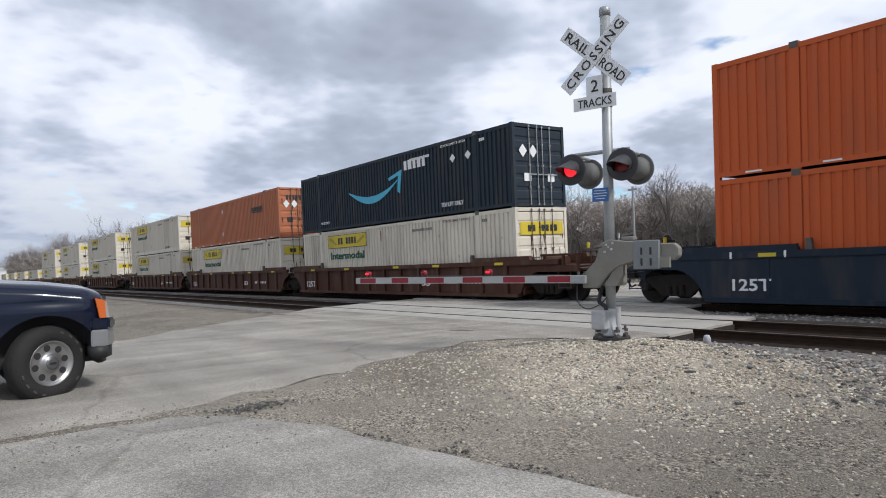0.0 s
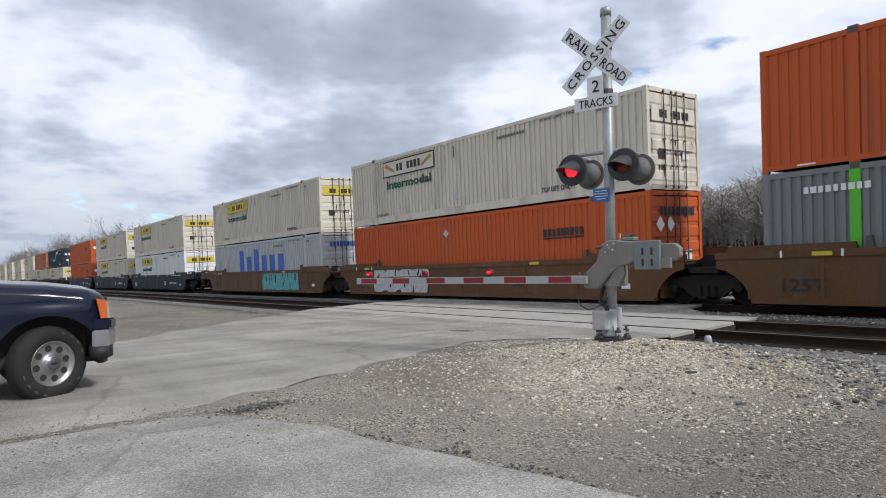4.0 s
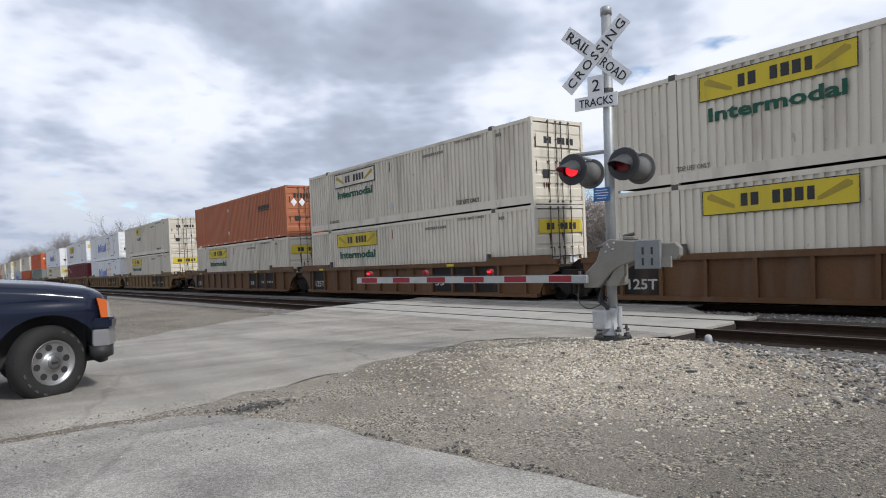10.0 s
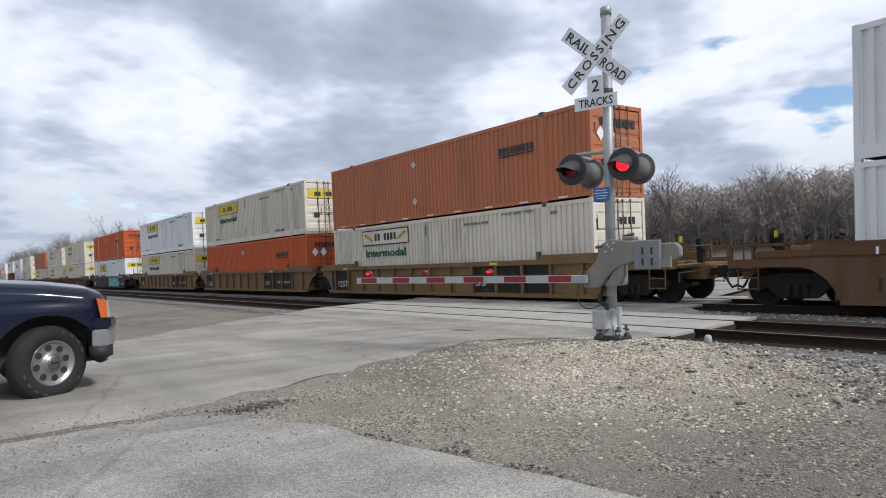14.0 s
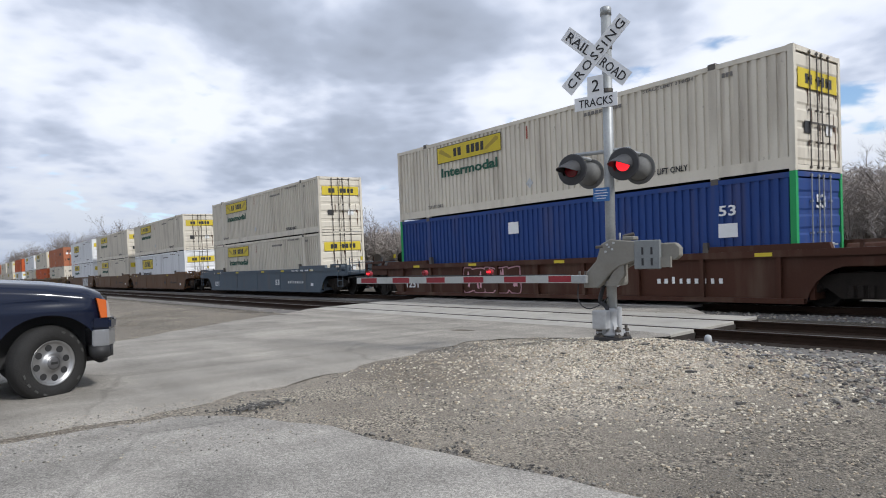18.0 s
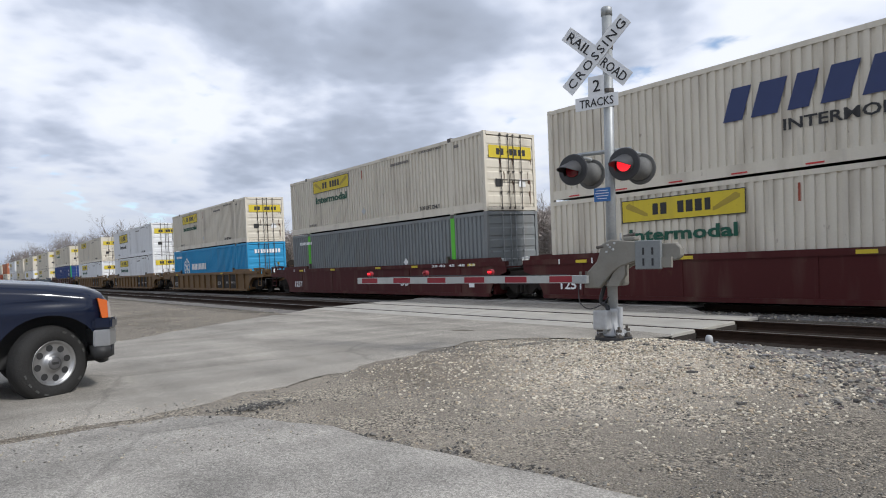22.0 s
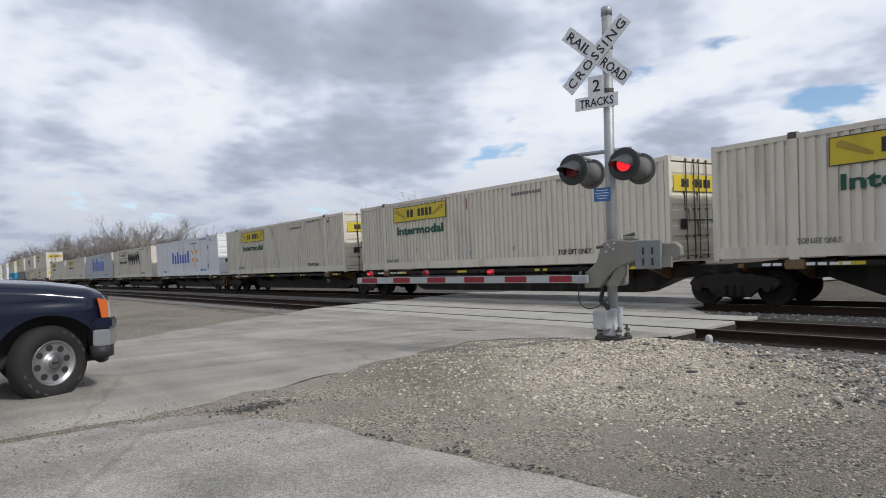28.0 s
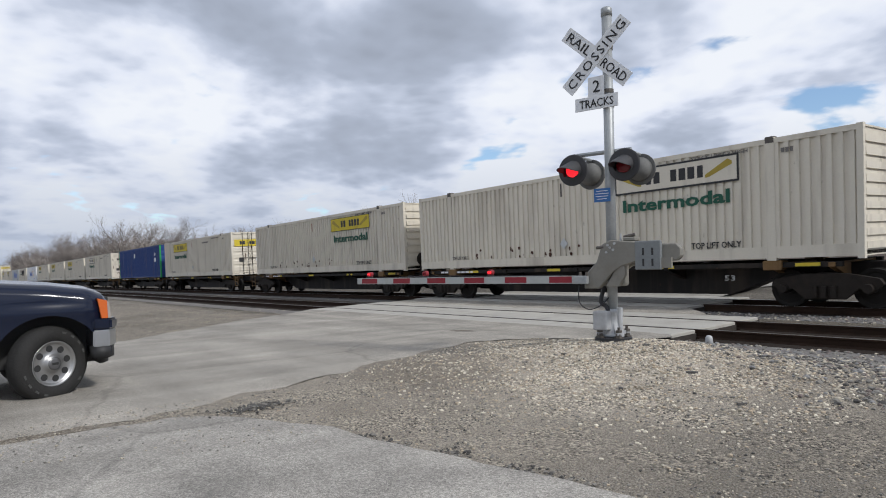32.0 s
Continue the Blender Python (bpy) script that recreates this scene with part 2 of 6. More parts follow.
def lathe(bm, profile, axis_from, axis_to, n=24):
    """Turns (distance along the axis, radius) pairs round the axis."""
    a, b = Vector(axis_from), Vector(axis_to)
    d = (b - a).normalized()
    q = d.to_track_quat("Z", "Y")
    rings = [[bm.verts.new(a + d * s + q @ Vector((r * math.cos(w), r * math.sin(w), 0))) for w in (2 * math.pi * i / n for i in range(n))] for s, r in profile]
    for r0, r1 in zip(rings, rings[1:]):
        for i in range(n):
            bm.faces.new((r0[i], r0[(i + 1) % n], r1[(i + 1) % n], r1[i]))
    bm.faces.new(rings[0][::-1]); bm.faces.new(rings[-1])
    return bm

def prism(bm, pts, axis, a, b):
    """Extrudes a polygon given in the plane across the axis ('x': (y, z), 'y': (x, z), 'z': (x, y))."""
    def at(p, s):
        return {"x": (s, p[0], p[1]), "y": (p[0], s, p[1]), "z": (p[0], p[1], s)}[axis]
    lo, hi = [bm.verts.new(at(p, a)) for p in pts], [bm.verts.new(at(p, b)) for p in pts]
    n = len(pts)
    faces = [bm.faces.new(lo), bm.faces.new(hi)] + [bm.faces.new((lo[i], lo[(i + 1) % n], hi[(i + 1) % n], hi[i])) for i in range(n)]
    bmesh.ops.recalc_face_normals(bm, faces=faces)
    return bm

TEXTS = {}
def text_mesh(words, size, depth=0.003, gap=1.0, bold=0.0):
    """Lettering in the built-in font, standing in the xz plane and read from -y, its lower left corner at the origin."""
    key = (words, size, gap, bold)
    if key not in TEXTS:
        cu = bpy.data.curves.new("lettering", "FONT")
        cu.body, cu.size, cu.extrude, cu.space_character, cu.resolution_u, cu.offset = words, size, depth, gap, 2, bold * size
        ob = bpy.data.objects.new("lettering", cu)
        scene.collection.objects.link(ob)
        dg = bpy.context.evaluated_depsgraph_get()
        me = bpy.data.meshes.new_from_object(ob.evaluated_get(dg))
        bpy.data.objects.remove(ob)
        me.transform(pose(0, 0, 0, 90))
        TEXTS[key] = me
    return TEXTS[key]

def lettering(words, size, material, parent, x, y, z, width=0, rot=0, label="", gap=1.0, bold=0.02):
    """Letters fitted to a width, on a face that looks to -y; rot turns them about the vertical."""
    me = text_mesh(words, size, gap=gap, bold=bold).copy()
    me.materials.clear()
    me.materials.append(material)
    w = max(v.co.x for v in me.vertices) - min(v.co.x for v in me.vertices)
    if width:
        me.transform(Matrix.Diagonal((width / w, 1, 1, 1)))
    ob = new("lettering", me)
    ob.parent = parent
    ob.matrix_basis = pose(x, y, z, 0, 0, rot)
    if label:
        ob["label"] = label
    return ob

def bars(x0, x1, y, z0, z1, n, seed=1, tall=(), fill=0.72, spaces=()):
    """Plain letter-sized bars in a row on a face that looks to -y; spaces are places left empty."""
    bm = bmesh.new()
    rnd = random.Random(seed)
    w = (x1 - x0) / n
    for i in range(n):
        if i in spaces:
            continue
        top = z1 if (not tall or i in tall) else z0 + (z1 - z0) * 0.72
        k = fill * (0.8 + 0.35 * rnd.random())
        box(bm, x0 + (i + 0.5 - k / 2) * w, x0 + (i + 0.5 + k / 2) * w, y - 0.003, y + 0.003, z0, top)
    return bm

def word_blocks(c, x0, x1, y, z0, z1, n, tall, material, label):
    """Plain upright blocks, one for each letter of a large word."""
    w = (x1 - x0) / n
    for i in range(n):
        top = z1 if i in tall else z0 + (z1 - z0) * 0.74
        part("logo_block", bx(x0 + (i + 0.20) * w, x0 + (i + 0.80) * w, y - 0.003, y + 0.003, z0, top), material, c, label)

# ---- the train ----
CL, CW, CH = 16.154, 2.591, 2.908   # a 53-foot container
HL, HW = CL / 2, CW / 2
MOVERS = []   # (thing, x at the start, y, z) in track space

def corrugated(x0, x1, y, z0, z1, out, pitch=0.23, deep=0.045):
    """A sheet with upright trapezoid corrugations; out is -1 or 1, the way that it faces."""
    bm = bmesh.new()
    n = max(2, round((x1 - x0) / pitch))
    w = (x1 - x0) / n
    line = []
    for i in range(n):
        a = x0 + i * w
        line += [(a, 0), (a + 0.50 * w, 0), (a + 0.56 * w, 1), (a + 0.94 * w, 1)]
    line.append((x1, 0))
    lo = [bm.verts.new((x, y - out * deep * k, z0)) for x, k in line]
    hi = [bm.verts.new((x, y - out * deep * k, z1)) for x, k in line]
    for i in range(len(line) - 1):
        q = (lo[i], lo[i + 1], hi[i + 1], hi[i])
        bm.faces.new(q if out < 0 else q[::-1])
    return bm

def door_leaf(x, y0, y1, z0, z1):
    """A door leaf that faces +x, with lying ribs."""
    bm = bmesh.new()
    n = 6
    h = (z1 - z0) / n
    line = []
    for i in range(n):
        a = z0 + i * h
        line += [(a, 0), (a + 0.22 * h, 0), (a + 0.34 * h, 1), (a + 0.88 * h, 1)]
    line.append((z1, 0))
    lo = [bm.verts.new((x + 0.022 * k, y0, z)) for z, k in line]
    hi = [bm.verts.new((x + 0.022 * k, y1, z)) for z, k in line]
    for i in range(len(line) - 1):
        bm.faces.new((lo[i], hi[i], hi[i + 1], lo[i + 1]))
    box(bm, x - 0.05, x - 0.012, y0, y1, z0, z1)
    return bm

def logo_jb(c, style, turned=False):
    y = -HW - 0.006
    far = 7.0 if turned else 0.0   # on a container that was loaded the other way round
    x0, x1, z0, z1 = -HL + 2.78 + far, -HL + 6.38 + far, 2.05, 2.64
    zw = 1.50
    if style == "torn":
        x0 = -HL + 5.0
    if style == "new":
        x0, x1, z0, z1, zw = -HL + 2.9, -HL + 6.5, 1.66, 2.44, 1.02
    panel = {"outline": P["cream"]}.get(style, M_YELLOW)
    lp = part("logo_panel", bx(x0, x1, y - 0.004, y + 0.004, z0, z1), panel, c, "painted logo panel with plain dark bars")
    rim = bmesh.new()
    b = 0.05 if style in ("outline", "new") else 0.022
    box(rim, x0 - b, x1 + b, y - 0.008, y + 0.002, z0 - b, z0); box(rim, x0 - b, x1 + b, y - 0.008, y + 0.002, z1, z1 + b)
    box(rim, x0 - b, x0, y - 0.008, y + 0.002, z0, z1); box(rim, x1, x1 + b, y - 0.008, y + 0.002, z0, z1)
    part("logo_border", rim, M_BLACK, lp)
    if style != "torn":
        part("logo_mark", bars(x0 + 0.95, x1 - 0.85, y - 0.007, z0 + 0.15, z1 - 0.13, 7, 3, (), 0.74, (2,)), M_BLACK, lp)
        sc = bmesh.new()
        for s, xa in ((1, x0 + 0.12), (-1, x1 - 0.12)):
            prism(sc, [(xa, z1 - 0.12), (xa + s * 0.12, z1 - 0.06), (xa + s * 0.72, z0 + 0.2), (xa + s * 0.72, z0 + 0.12), (xa + s * 0.60, z0 + 0.14), (xa, z1 - 0.2)], "y", y - 0.009, y - 0.005)
        part("logo_scroll", sc, mat_scroll, lp)
    else:
        part("logo_mark", bars(x0 + 0.05, x1 - 0.6, y - 0.007, z0 + 0.15, z1 - 0.13, 3, 3), M_BLACK, lp)
    if style not in ("noword", "plain"):
        col = M_GREEN if style != "new" else M_BLACK
        lettering("Intermodal" if style != "torn" else "modal", 0.47, col, c, (-HL + 5.0 if style == "torn" else x0 + 0.17), y, zw, {"torn": 1.4, "new": 2.75}.get(style, 3.2), bold=0.03)

def marks(c, color=None):
    """The small lettering that every container carries on its side."""
    col = color or M_FADED
    y = -HW - 0.006
    lettering("TOP LIFT ONLY", 0.22, color or M_BLACK, c, HL - 4.05, y, 0.36, 1.35)
    lettering("TOP LIFT ONLY", 0.17, col, c, -HL + 2.05, y, 0.36, 0.95)
    lettering("STACK LIMIT 3 HIGH", 0.12, col, c, HL - 4.0, y, 2.66, 1.5)
    part("number_mark", bars(HL - 6.1, HL - 4.7, y, 2.44, 2.54, 10, 5), col, c)
    part("code_mark", bars(HL - 1.72, HL - 1.42, y, 2.52, 2.63, 3, 6), col, c)

def hazard(c, xs, zs, material):
    for x in xs:
        for z in zs:
            part("placard_holder", prism(bmesh.new(), [(x - 0.17, z), (x, z - 0.17), (x + 0.17, z), (x, z + 0.17)], "y", -HW - 0.012, -HW - 0.004), material, c)

def rust_spots(c):
    """Ragged bare patches low on the side."""
    rnd = random.Random(17)
    for i in range(18):
        x = -HL + 3.2 + 7.0 * rnd.random() ** 0.9
        w, h = 0.025 + 0.045 * rnd.random(), 0.025 + 0.06 * rnd.random()
        z = 0.38 + 0.3 * rnd.random() ** 2
        pts = [(x + w * math.cos(a) * (0.6 + 0.6 * rnd.random()), z + h * math.sin(a) * (0.5 + 0.7 * rnd.random())) for a in (q * math.pi / 4 for q in range(8))]
        part("rust_patch", prism(bmesh.new(), pts, "y", -HW - 0.008, -HW + 0.004), M_RUSTY, c)

LABELS = dict(
    jb="cream corrugated container with a yellow logo panel", jbw="white corrugated container with a yellow logo panel",
    new="white container with a black-edged yellow logo panel", outline="cream container with an outlined pale logo panel",
    torn="cream container with a torn yellow logo panel", noword="cream container with a yellow logo panel and no word below",
    tag="cream container with an outlined logo and black scrawled graffiti",
    sch="bright orange corrugated container with black bars", schb="faded brown-orange container with black bars",
    schs="orange container with two pale upright stripes", amz="dark navy container with a light blue curved arrow",
    wal="white container with blue bars and an amber spark", mat="pale grey container with large blue bars",
    grey="plain grey container with green lifting posts", red="dark red corrugated container", blue="blue container with green end posts",
    chr="light blue container with a white hexagon mark", swift="cream container with navy slanted bars")
BODY = dict(jb="cream", jbw="white", new="white", outline="cream", torn="cream", noword="cream", tag="cream", sch="orange", schb="rust_orange", schs="orange",
            amz="navy", wal="white", mat="pale_grey", grey="grey", red="dark_red", blue="blue", chr="sky_blue", swift="cream")
mat_scroll = mat("scroll_marking", (0.35, 0.26, 0.03), 0.6, var=0.2)

def build_container(kind, nose=False):
    body = P[BODY[kind]]
    c = tagged(new("shipping_container"), LABELS[kind] + (", ribbed end" if nose else ""), "container", "containers on the train")
    band = 0.33 if BODY[kind] in ("cream", "white") else 0.17
    post_mat = {"grey": M_LIME}.get(kind, body)
    end_mat = {"blue": M_LGREEN}.get(kind, body)
    for s in (-1, 1):
        part("side_wall", corrugated(-HL + 0.06, HL - 0.06, s * (HW - 0.012), band, CH - 0.14, s, deep=0.028 if "orange" in BODY[kind] else 0.045), body, c)
        part("bottom_rail", bx(-HL + 0.02, HL - 0.02, min(s * HW, s * (HW - 0.06)), max(s * HW, s * (HW - 0.06)), 0.055, band), body, c)
        part("top_rail", bx(-HL + 0.02, HL - 0.02, min(s * HW, s * (HW - 0.07)), max(s * HW, s * (HW - 0.07)), CH - 0.14, CH - 0.015), body, c)
        for e in (-1, 1):
            bm = bmesh.new()
            xa = e * HL
            box(bm, min(xa, xa - e * 0.14), max(xa, xa - e * 0.14), min(s * (HW + 0.003), s * (HW - 0.12)), max(s * (HW + 0.003), s * (HW - 0.12)), 0.0, CH)
            part("corner_post", bm, end_mat, c)
            if s > 0:
                continue
            bm = bmesh.new()
            xm = e * 6.1
            box(bm, xm - 0.11, xm + 0.11, min(s * (HW + 0.004), s * (HW - 0.1)), max(s * (HW + 0.004), s * (HW - 0.1)), 0.0, CH)
            part("lifting_post", bm, post_mat, c)
            bm = bx(xm - 0.10, xm + 0.10, min(s * (HW + 0.008), s * (HW - 0.16)), max(s * (HW + 0.008), s * (HW - 0.16)), CH - 0.12, CH + 0.03)
            part("corner_casting", bm, M_ROD, c)
    roof = bmesh.new()
    box(roof, -HL + 0.02, HL - 0.02, -HW + 0.07, HW - 0.07, CH - 0.07, CH - 0.03)
    for i in range(24):
        x = -HL + 0.5 + i * 0.66
        box(roof, x, x + 0.3, -HW + 0.15, HW - 0.15, CH - 0.03, CH - 0.012)
    part("roof", roof, body, c)
    part("floor", bx(-HL + 0.05, HL - 0.05, -HW + 0.06, HW - 0.06, 0.08, 0.16), M_BOGIE, c)
    front = bmesh.new()
    box(front, -HL + 0.03, -HL + 0.07, -HW + 0.1, HW - 0.1, 0.1, CH - 0.05)
    for i in range(8):
        box(front, -HL + 0.005, -HL + 0.04, -HW + 0.16, HW - 0.16, 0.25 + i * 0.32, 0.40 + i * 0.32)
    part("front_wall", front, body, c)
    x = HL - 0.05
    if nose:
        bm = bmesh.new()
        box(bm, x - 0.02, x, -HW + 0.1, HW - 0.1, 0.05, CH - 0.03)
        for i in range(9):
            box(bm, x, x + 0.045, -HW + 0.16, HW - 0.16, 0.2 + i * 0.29, 0.36 + i * 0.29)
        part("end_wall", bm, body, c)
    else:
        part("door_header", bx(x - 0.06, x + 0.05, -HW + 0.1, HW - 0.1, CH - 0.13, CH - 0.01), body, c)
        part("door_sill", bx(x - 0.06, x + 0.05, -HW + 0.1, HW - 0.1, 0.02, 0.14), body, c)
        dark = kind in ("amz", "grey", "red", "blue")
        for k, (a, b) in enumerate(((-HW + 0.13, -0.012), (0.012, HW - 0.13))):
            d = part("door", door_leaf(x, a, b, 0.16, CH - 0.15), body, c)
            for q in ((0.56, 0.90) if k == 0 else (0.10, 0.44)):
                yr = a + (b - a) * q
                rod = tube(bmesh.new(), (x + 0.075, yr, 0.06), (x + 0.075, yr, CH - 0.05), 0.017, n=8)
                for zc in (0.1, 0.7, 1.45, 2.2, CH - 0.1):
                    box(rod, x + 0.03, x + 0.095, yr - 0.035, yr + 0.035, zc - 0.022, zc + 0.022)
                box(rod, x + 0.08, x + 0.105, yr - 0.02, yr + 0.30, 1.12, 1.16)
                part("lock_rod", rod, M_STEEL if dark else M_ROD, d)
            if kind in ("amz", "sch", "schb") and k == 0:
                part("door_placard", prism(bmesh.new(), [(a + 0.15, 1.95), (a + 0.35, 1.72), (a + 0.55, 1.95), (a + 0.35, 2.18)], "x", x + 0.045, x + 0.052), M_WHITE, d)
                part("door_placard", prism(bmesh.new(), [(a + 0.65, 1.95), (a + 0.85, 1.72), (a + 1.05, 1.95), (a + 0.85, 2.18)], "x", x + 0.045, x + 0.052), M_WHITE, d)
            part("door_label", bx(x + 0.045, x + 0.052, a + 0.38, a + 0.72, 0.9, 1.18), M_WHITE if dark or k else M_BLACK, d)
        if kind in ("jb", "torn", "noword", "outline", "tag", "schb"):
            rnd = random.Random(len(LABELS[kind]))
            bm = bmesh.new()
            for i in range(16):
                yc, zt = rnd.uniform(-HW + 0.2, HW - 0.2), rnd.choice((0.72, 1.15, 1.45, 1.95, 2.25))
                w, h = rnd.uniform(0.015, 0.05), rnd.uniform(0.12, 0.5)
                prism(bm, [(yc - w, zt), (yc + w * 0.6, zt + 0.03), (yc + w, zt - h * 0.3), (yc + w * 0.3, zt - h), (yc - w * 0.4, zt - h * 0.7)], "x", x + 0.022, x + 0.027)
            part("rust_stain", bm, M_RUSTY, c, "brown rust runs below the door fittings")
        if kind in ("jb", "jbw", "new", "torn", "noword", "outline", "tag"):
            z0, z1 = (1.95, 2.4)
            lp = part("door_logo", bx(x + 0.037, x + 0.047, -HW + 0.22, HW - 0.22, z0, z1), M_YELLOW if kind not in ("outline", "tag", "torn") else body, c, "yellow panel across the doors with plain dark bars")
            bm = bars(-HW + 0.55, HW - 0.5, 0, z0 + 0.11, z1 - 0.11, 7, 9, (), 0.70, (2,))
            bm.transform(pose(x + 0.05, 0, 0, 0, 0, 90))
            part("door_logo_mark", bm, M_BLACK, lp)
        elif kind in ("schb", "sch", "schs", "swift", "mat", "chr"):
            bm = bars(-HW + 0.45, HW - 0.35, 0, 2.2, 2.45, 9, 9)
            bm.transform(pose(x + 0.05, 0, 0, 0, 0, 90))
            part("door_logo_mark", bm, {"chr": M_WHITE, "mat": M_BLUE}.get(kind, M_BLACK), c)
    y = -HW - 0.006
    if kind in ("jb", "jbw", "new", "outline", "torn", "noword", "tag"):
        logo_jb(c, {"jb": "jb", "jbw": "jb", "tag": "outline"}.get(kind, kind), nose)
        marks(c)
        if nose:
            rust_spots(c)
        hazard(c, (-HL + 7.7,), (0.72,) if kind != "new" else (2.0, 0.72), P["pale_grey"])
        part("rub_mark", bx(-HL + 7.62, -HL + 7.68, y - 0.002, y + 0.002, 2.2, 2.62), {"jb": mat_rust}.get(kind, M_ROD), c)
        if kind == "tag":
            g = bmesh.new()
            rnd = random.Random(4)
            for i in range(5):
                xa = -HL + 6.9 + i * 0.95
                pts = [(xa, 1.5), (xa + 0.25, 2.45), (xa + 0.5, 1.7), (xa + 0.75, 2.3 + 0.1 * rnd.random()), (xa + 0.85, 1.3)]
                for a, b in zip(pts, pts[1:]):
                    tube(g, (a[0], y, a[1]), (b[0], y, b[1]), 0.035, n=5)
            part("graffiti", g, M_BLACK, c, "black scrawled graffiti")
    elif kind in ("sch", "schb", "schs"):
        part("logo_mark", bars(-HL + 12.1, -HL + 13.8, y, 1.83, 2.07, 9, 2), M_BLACK, c)
        part("logo_underline", bx(-HL + 12.1, -HL + 13.8, y - 0.003, y + 0.003, 1.74, 1.79), M_BLACK, c)
        hazard(c, (-HL + 7.0,), (2.25, 0.75), P["pale_grey"])
        for i in range(9):
            part("reflector", bx(-HL + 0.8 + i * 1.75, -HL + 1.2 + i * 1.75, y - 0.002, y + 0.002, 0.09, 0.13), M_WHITE, c)
        if kind == "schs":
            for xs in (-HL + 2.6, -HL + 12.9):
                part("pale_stripe", bx(xs, xs + 0.35, -HW - 0.008, -HW, 0.2, CH - 0.1), mat_stripe, c)
    elif kind == "amz":
        arc = bmesh.new()
        n = 18
        up, lo = [], []
        for i in range(n + 1):
            s = i / n
            xx = -HL + 5.05 + 4.1 * s
            zz = 1.85 - 0.82 * math.sin(math.pi * (0.08 + 0.80 * s)) + 0.24 * s
            th = 0.03 + 0.13 * math.sin(math.pi * min(1, s * 1.05))
            up.append((xx, zz + th)); lo.append((xx, zz - th))
        prism(arc, lo + up[::-1], "y", y - 0.004, y + 0.002)
        prism(arc, [(-HL + 8.45, 1.95), (-HL + 9.5, 2.2), (-HL + 9.3, 1.2), (-HL + 9.12, 1.3), (-HL + 9.2, 1.98), (-HL + 8.5, 1.82)], "y", y - 0.005, y + 0.001)
        part("curved_arrow", arc, M_AQUA, c, "light blue curved arrow")
        part("logo_mark", bars(-HL + 9.6, -HL + 11.2, y, 2.12, 2.5, 5, 8), M_WHITE, c)
        marks(c, M_WHITE)
        hazard(c, (-HL + 12.9, -HL + 13.8), (2.15,), M_WHITE)
    elif kind == "wal":
        word_blocks(c, -HL + 4.8, -HL + 9.6, y, 1.05, 1.98, 7, (0, 2, 6), M_BLUE, "plain blue letter-sized block")
        sp = bmesh.new()
        cx, cz = -HL + 10.85, 1.55
        for i in range(6):
            a = math.pi / 2 + i * math.pi / 3
            dx, dz = math.cos(a), math.sin(a)
            px, pz = -dz * 0.095, dx * 0.095
            prism(sp, [(cx + dx * 0.28 - px * 0.6, cz + dz * 0.28 - pz * 0.6), (cx + dx * 0.8 - px, cz + dz * 0.8 - pz), (cx + dx * 0.86, cz + dz * 0.86), (cx + dx * 0.8 + px, cz + dz * 0.8 + pz), (cx + dx * 0.28 + px * 0.6, cz + dz * 0.28 + pz * 0.6)], "y", y - 0.004, y + 0.002)
        part("spark", sp, M_SPARK, c, "amber six-rayed spark")
        marks(c, M_BLUE)
        hazard(c, (-HL + 14.0,), (2.05, 0.75), P["grey"])
    elif kind == "mat":
        word_blocks(c, -HL + 4.45, -HL + 11.65, y, 0.9, 2.42, 6, (0, 2), M_BLUE, "large plain blue letter-sized block")
        marks(c)
    elif kind == "blue":
        lettering("53", 0.36, M_WHITE, c, HL - 1.9, y, 2.0, 0.45)
        part("white_label", bx(HL - 1.9, HL - 1.4, y - 0.003, y + 0.003, 1.45, 1.8), M_WHITE, c)
        part("white_label", bx(-HL + 6.6, -HL + 7.1, y - 0.003, y + 0.003, 2.0, 2.4), M_WHITE, c)
        lettering("53", 0.45, M_WHITE, c, HL + 0.0, -0.25, 2.05, 0.5, 90)
    elif kind == "chr":
        hx = bmesh.new()
        cx, cz = -HL + 3.4, 1.55
        for i in range(6):
            a, b = math.pi / 6 + i * math.pi / 3, math.pi / 6 + (i + 1) * math.pi / 3
            prism(hx, [(cx + math.cos(a) * r, cz + math.sin(a) * r) for r in (0.62, 0.74)] + [(cx + math.cos(b) * r, cz + math.sin(b) * r) for r in (0.74, 0.62)], "y", y - 0.004, y + 0.002)
            tube(hx, (cx, y, cz), (cx + math.cos(a) * 0.5, y, cz + math.sin(a) * 0.5), 0.035, n=5)
        part("hexagon_mark", hx, M_WHITE, c, "white hexagon mark")
        part("logo_mark", bars(-HL + 4.6, -HL + 8.0, y, 1.35, 1.8, 10, 8), M_WHITE, c)
        part("number_mark", bars(-HL + 0.7, -HL + 2.2, y, 2.3, 2.46, 9, 8), M_WHITE, c)
    elif kind == "swift":
        bm = bars(-HL + 5.85, -HL + 9.7, y, 1.4, 2.2, 5, 8)
        for v in bm.verts:
            v.co.x += (v.co.z - 1.8) * 0.3
        part("logo_mark", bm, mat_swift, c, "navy slanted bars")
        lettering("INTERMODAL", 0.36, M_BLACK, c, -HL + 7.3, y, 0.96, 2.9)
        for i in range(9):
            part("reflector", bx(-HL + 0.8 + i * 1.75, -HL + 1.2 + i * 1.75, y - 0.002, y + 0.002, 0.09, 0.13), mat_red, c)
    elif kind == "grey":
        hazard(c, (HL - 5.2,), (1.2,), M_WHITE)
        part("number_mark", bars(-HL + 0.9, -HL + 2.3, y, 2.35, 2.5, 9, 8), M_WHITE, c)
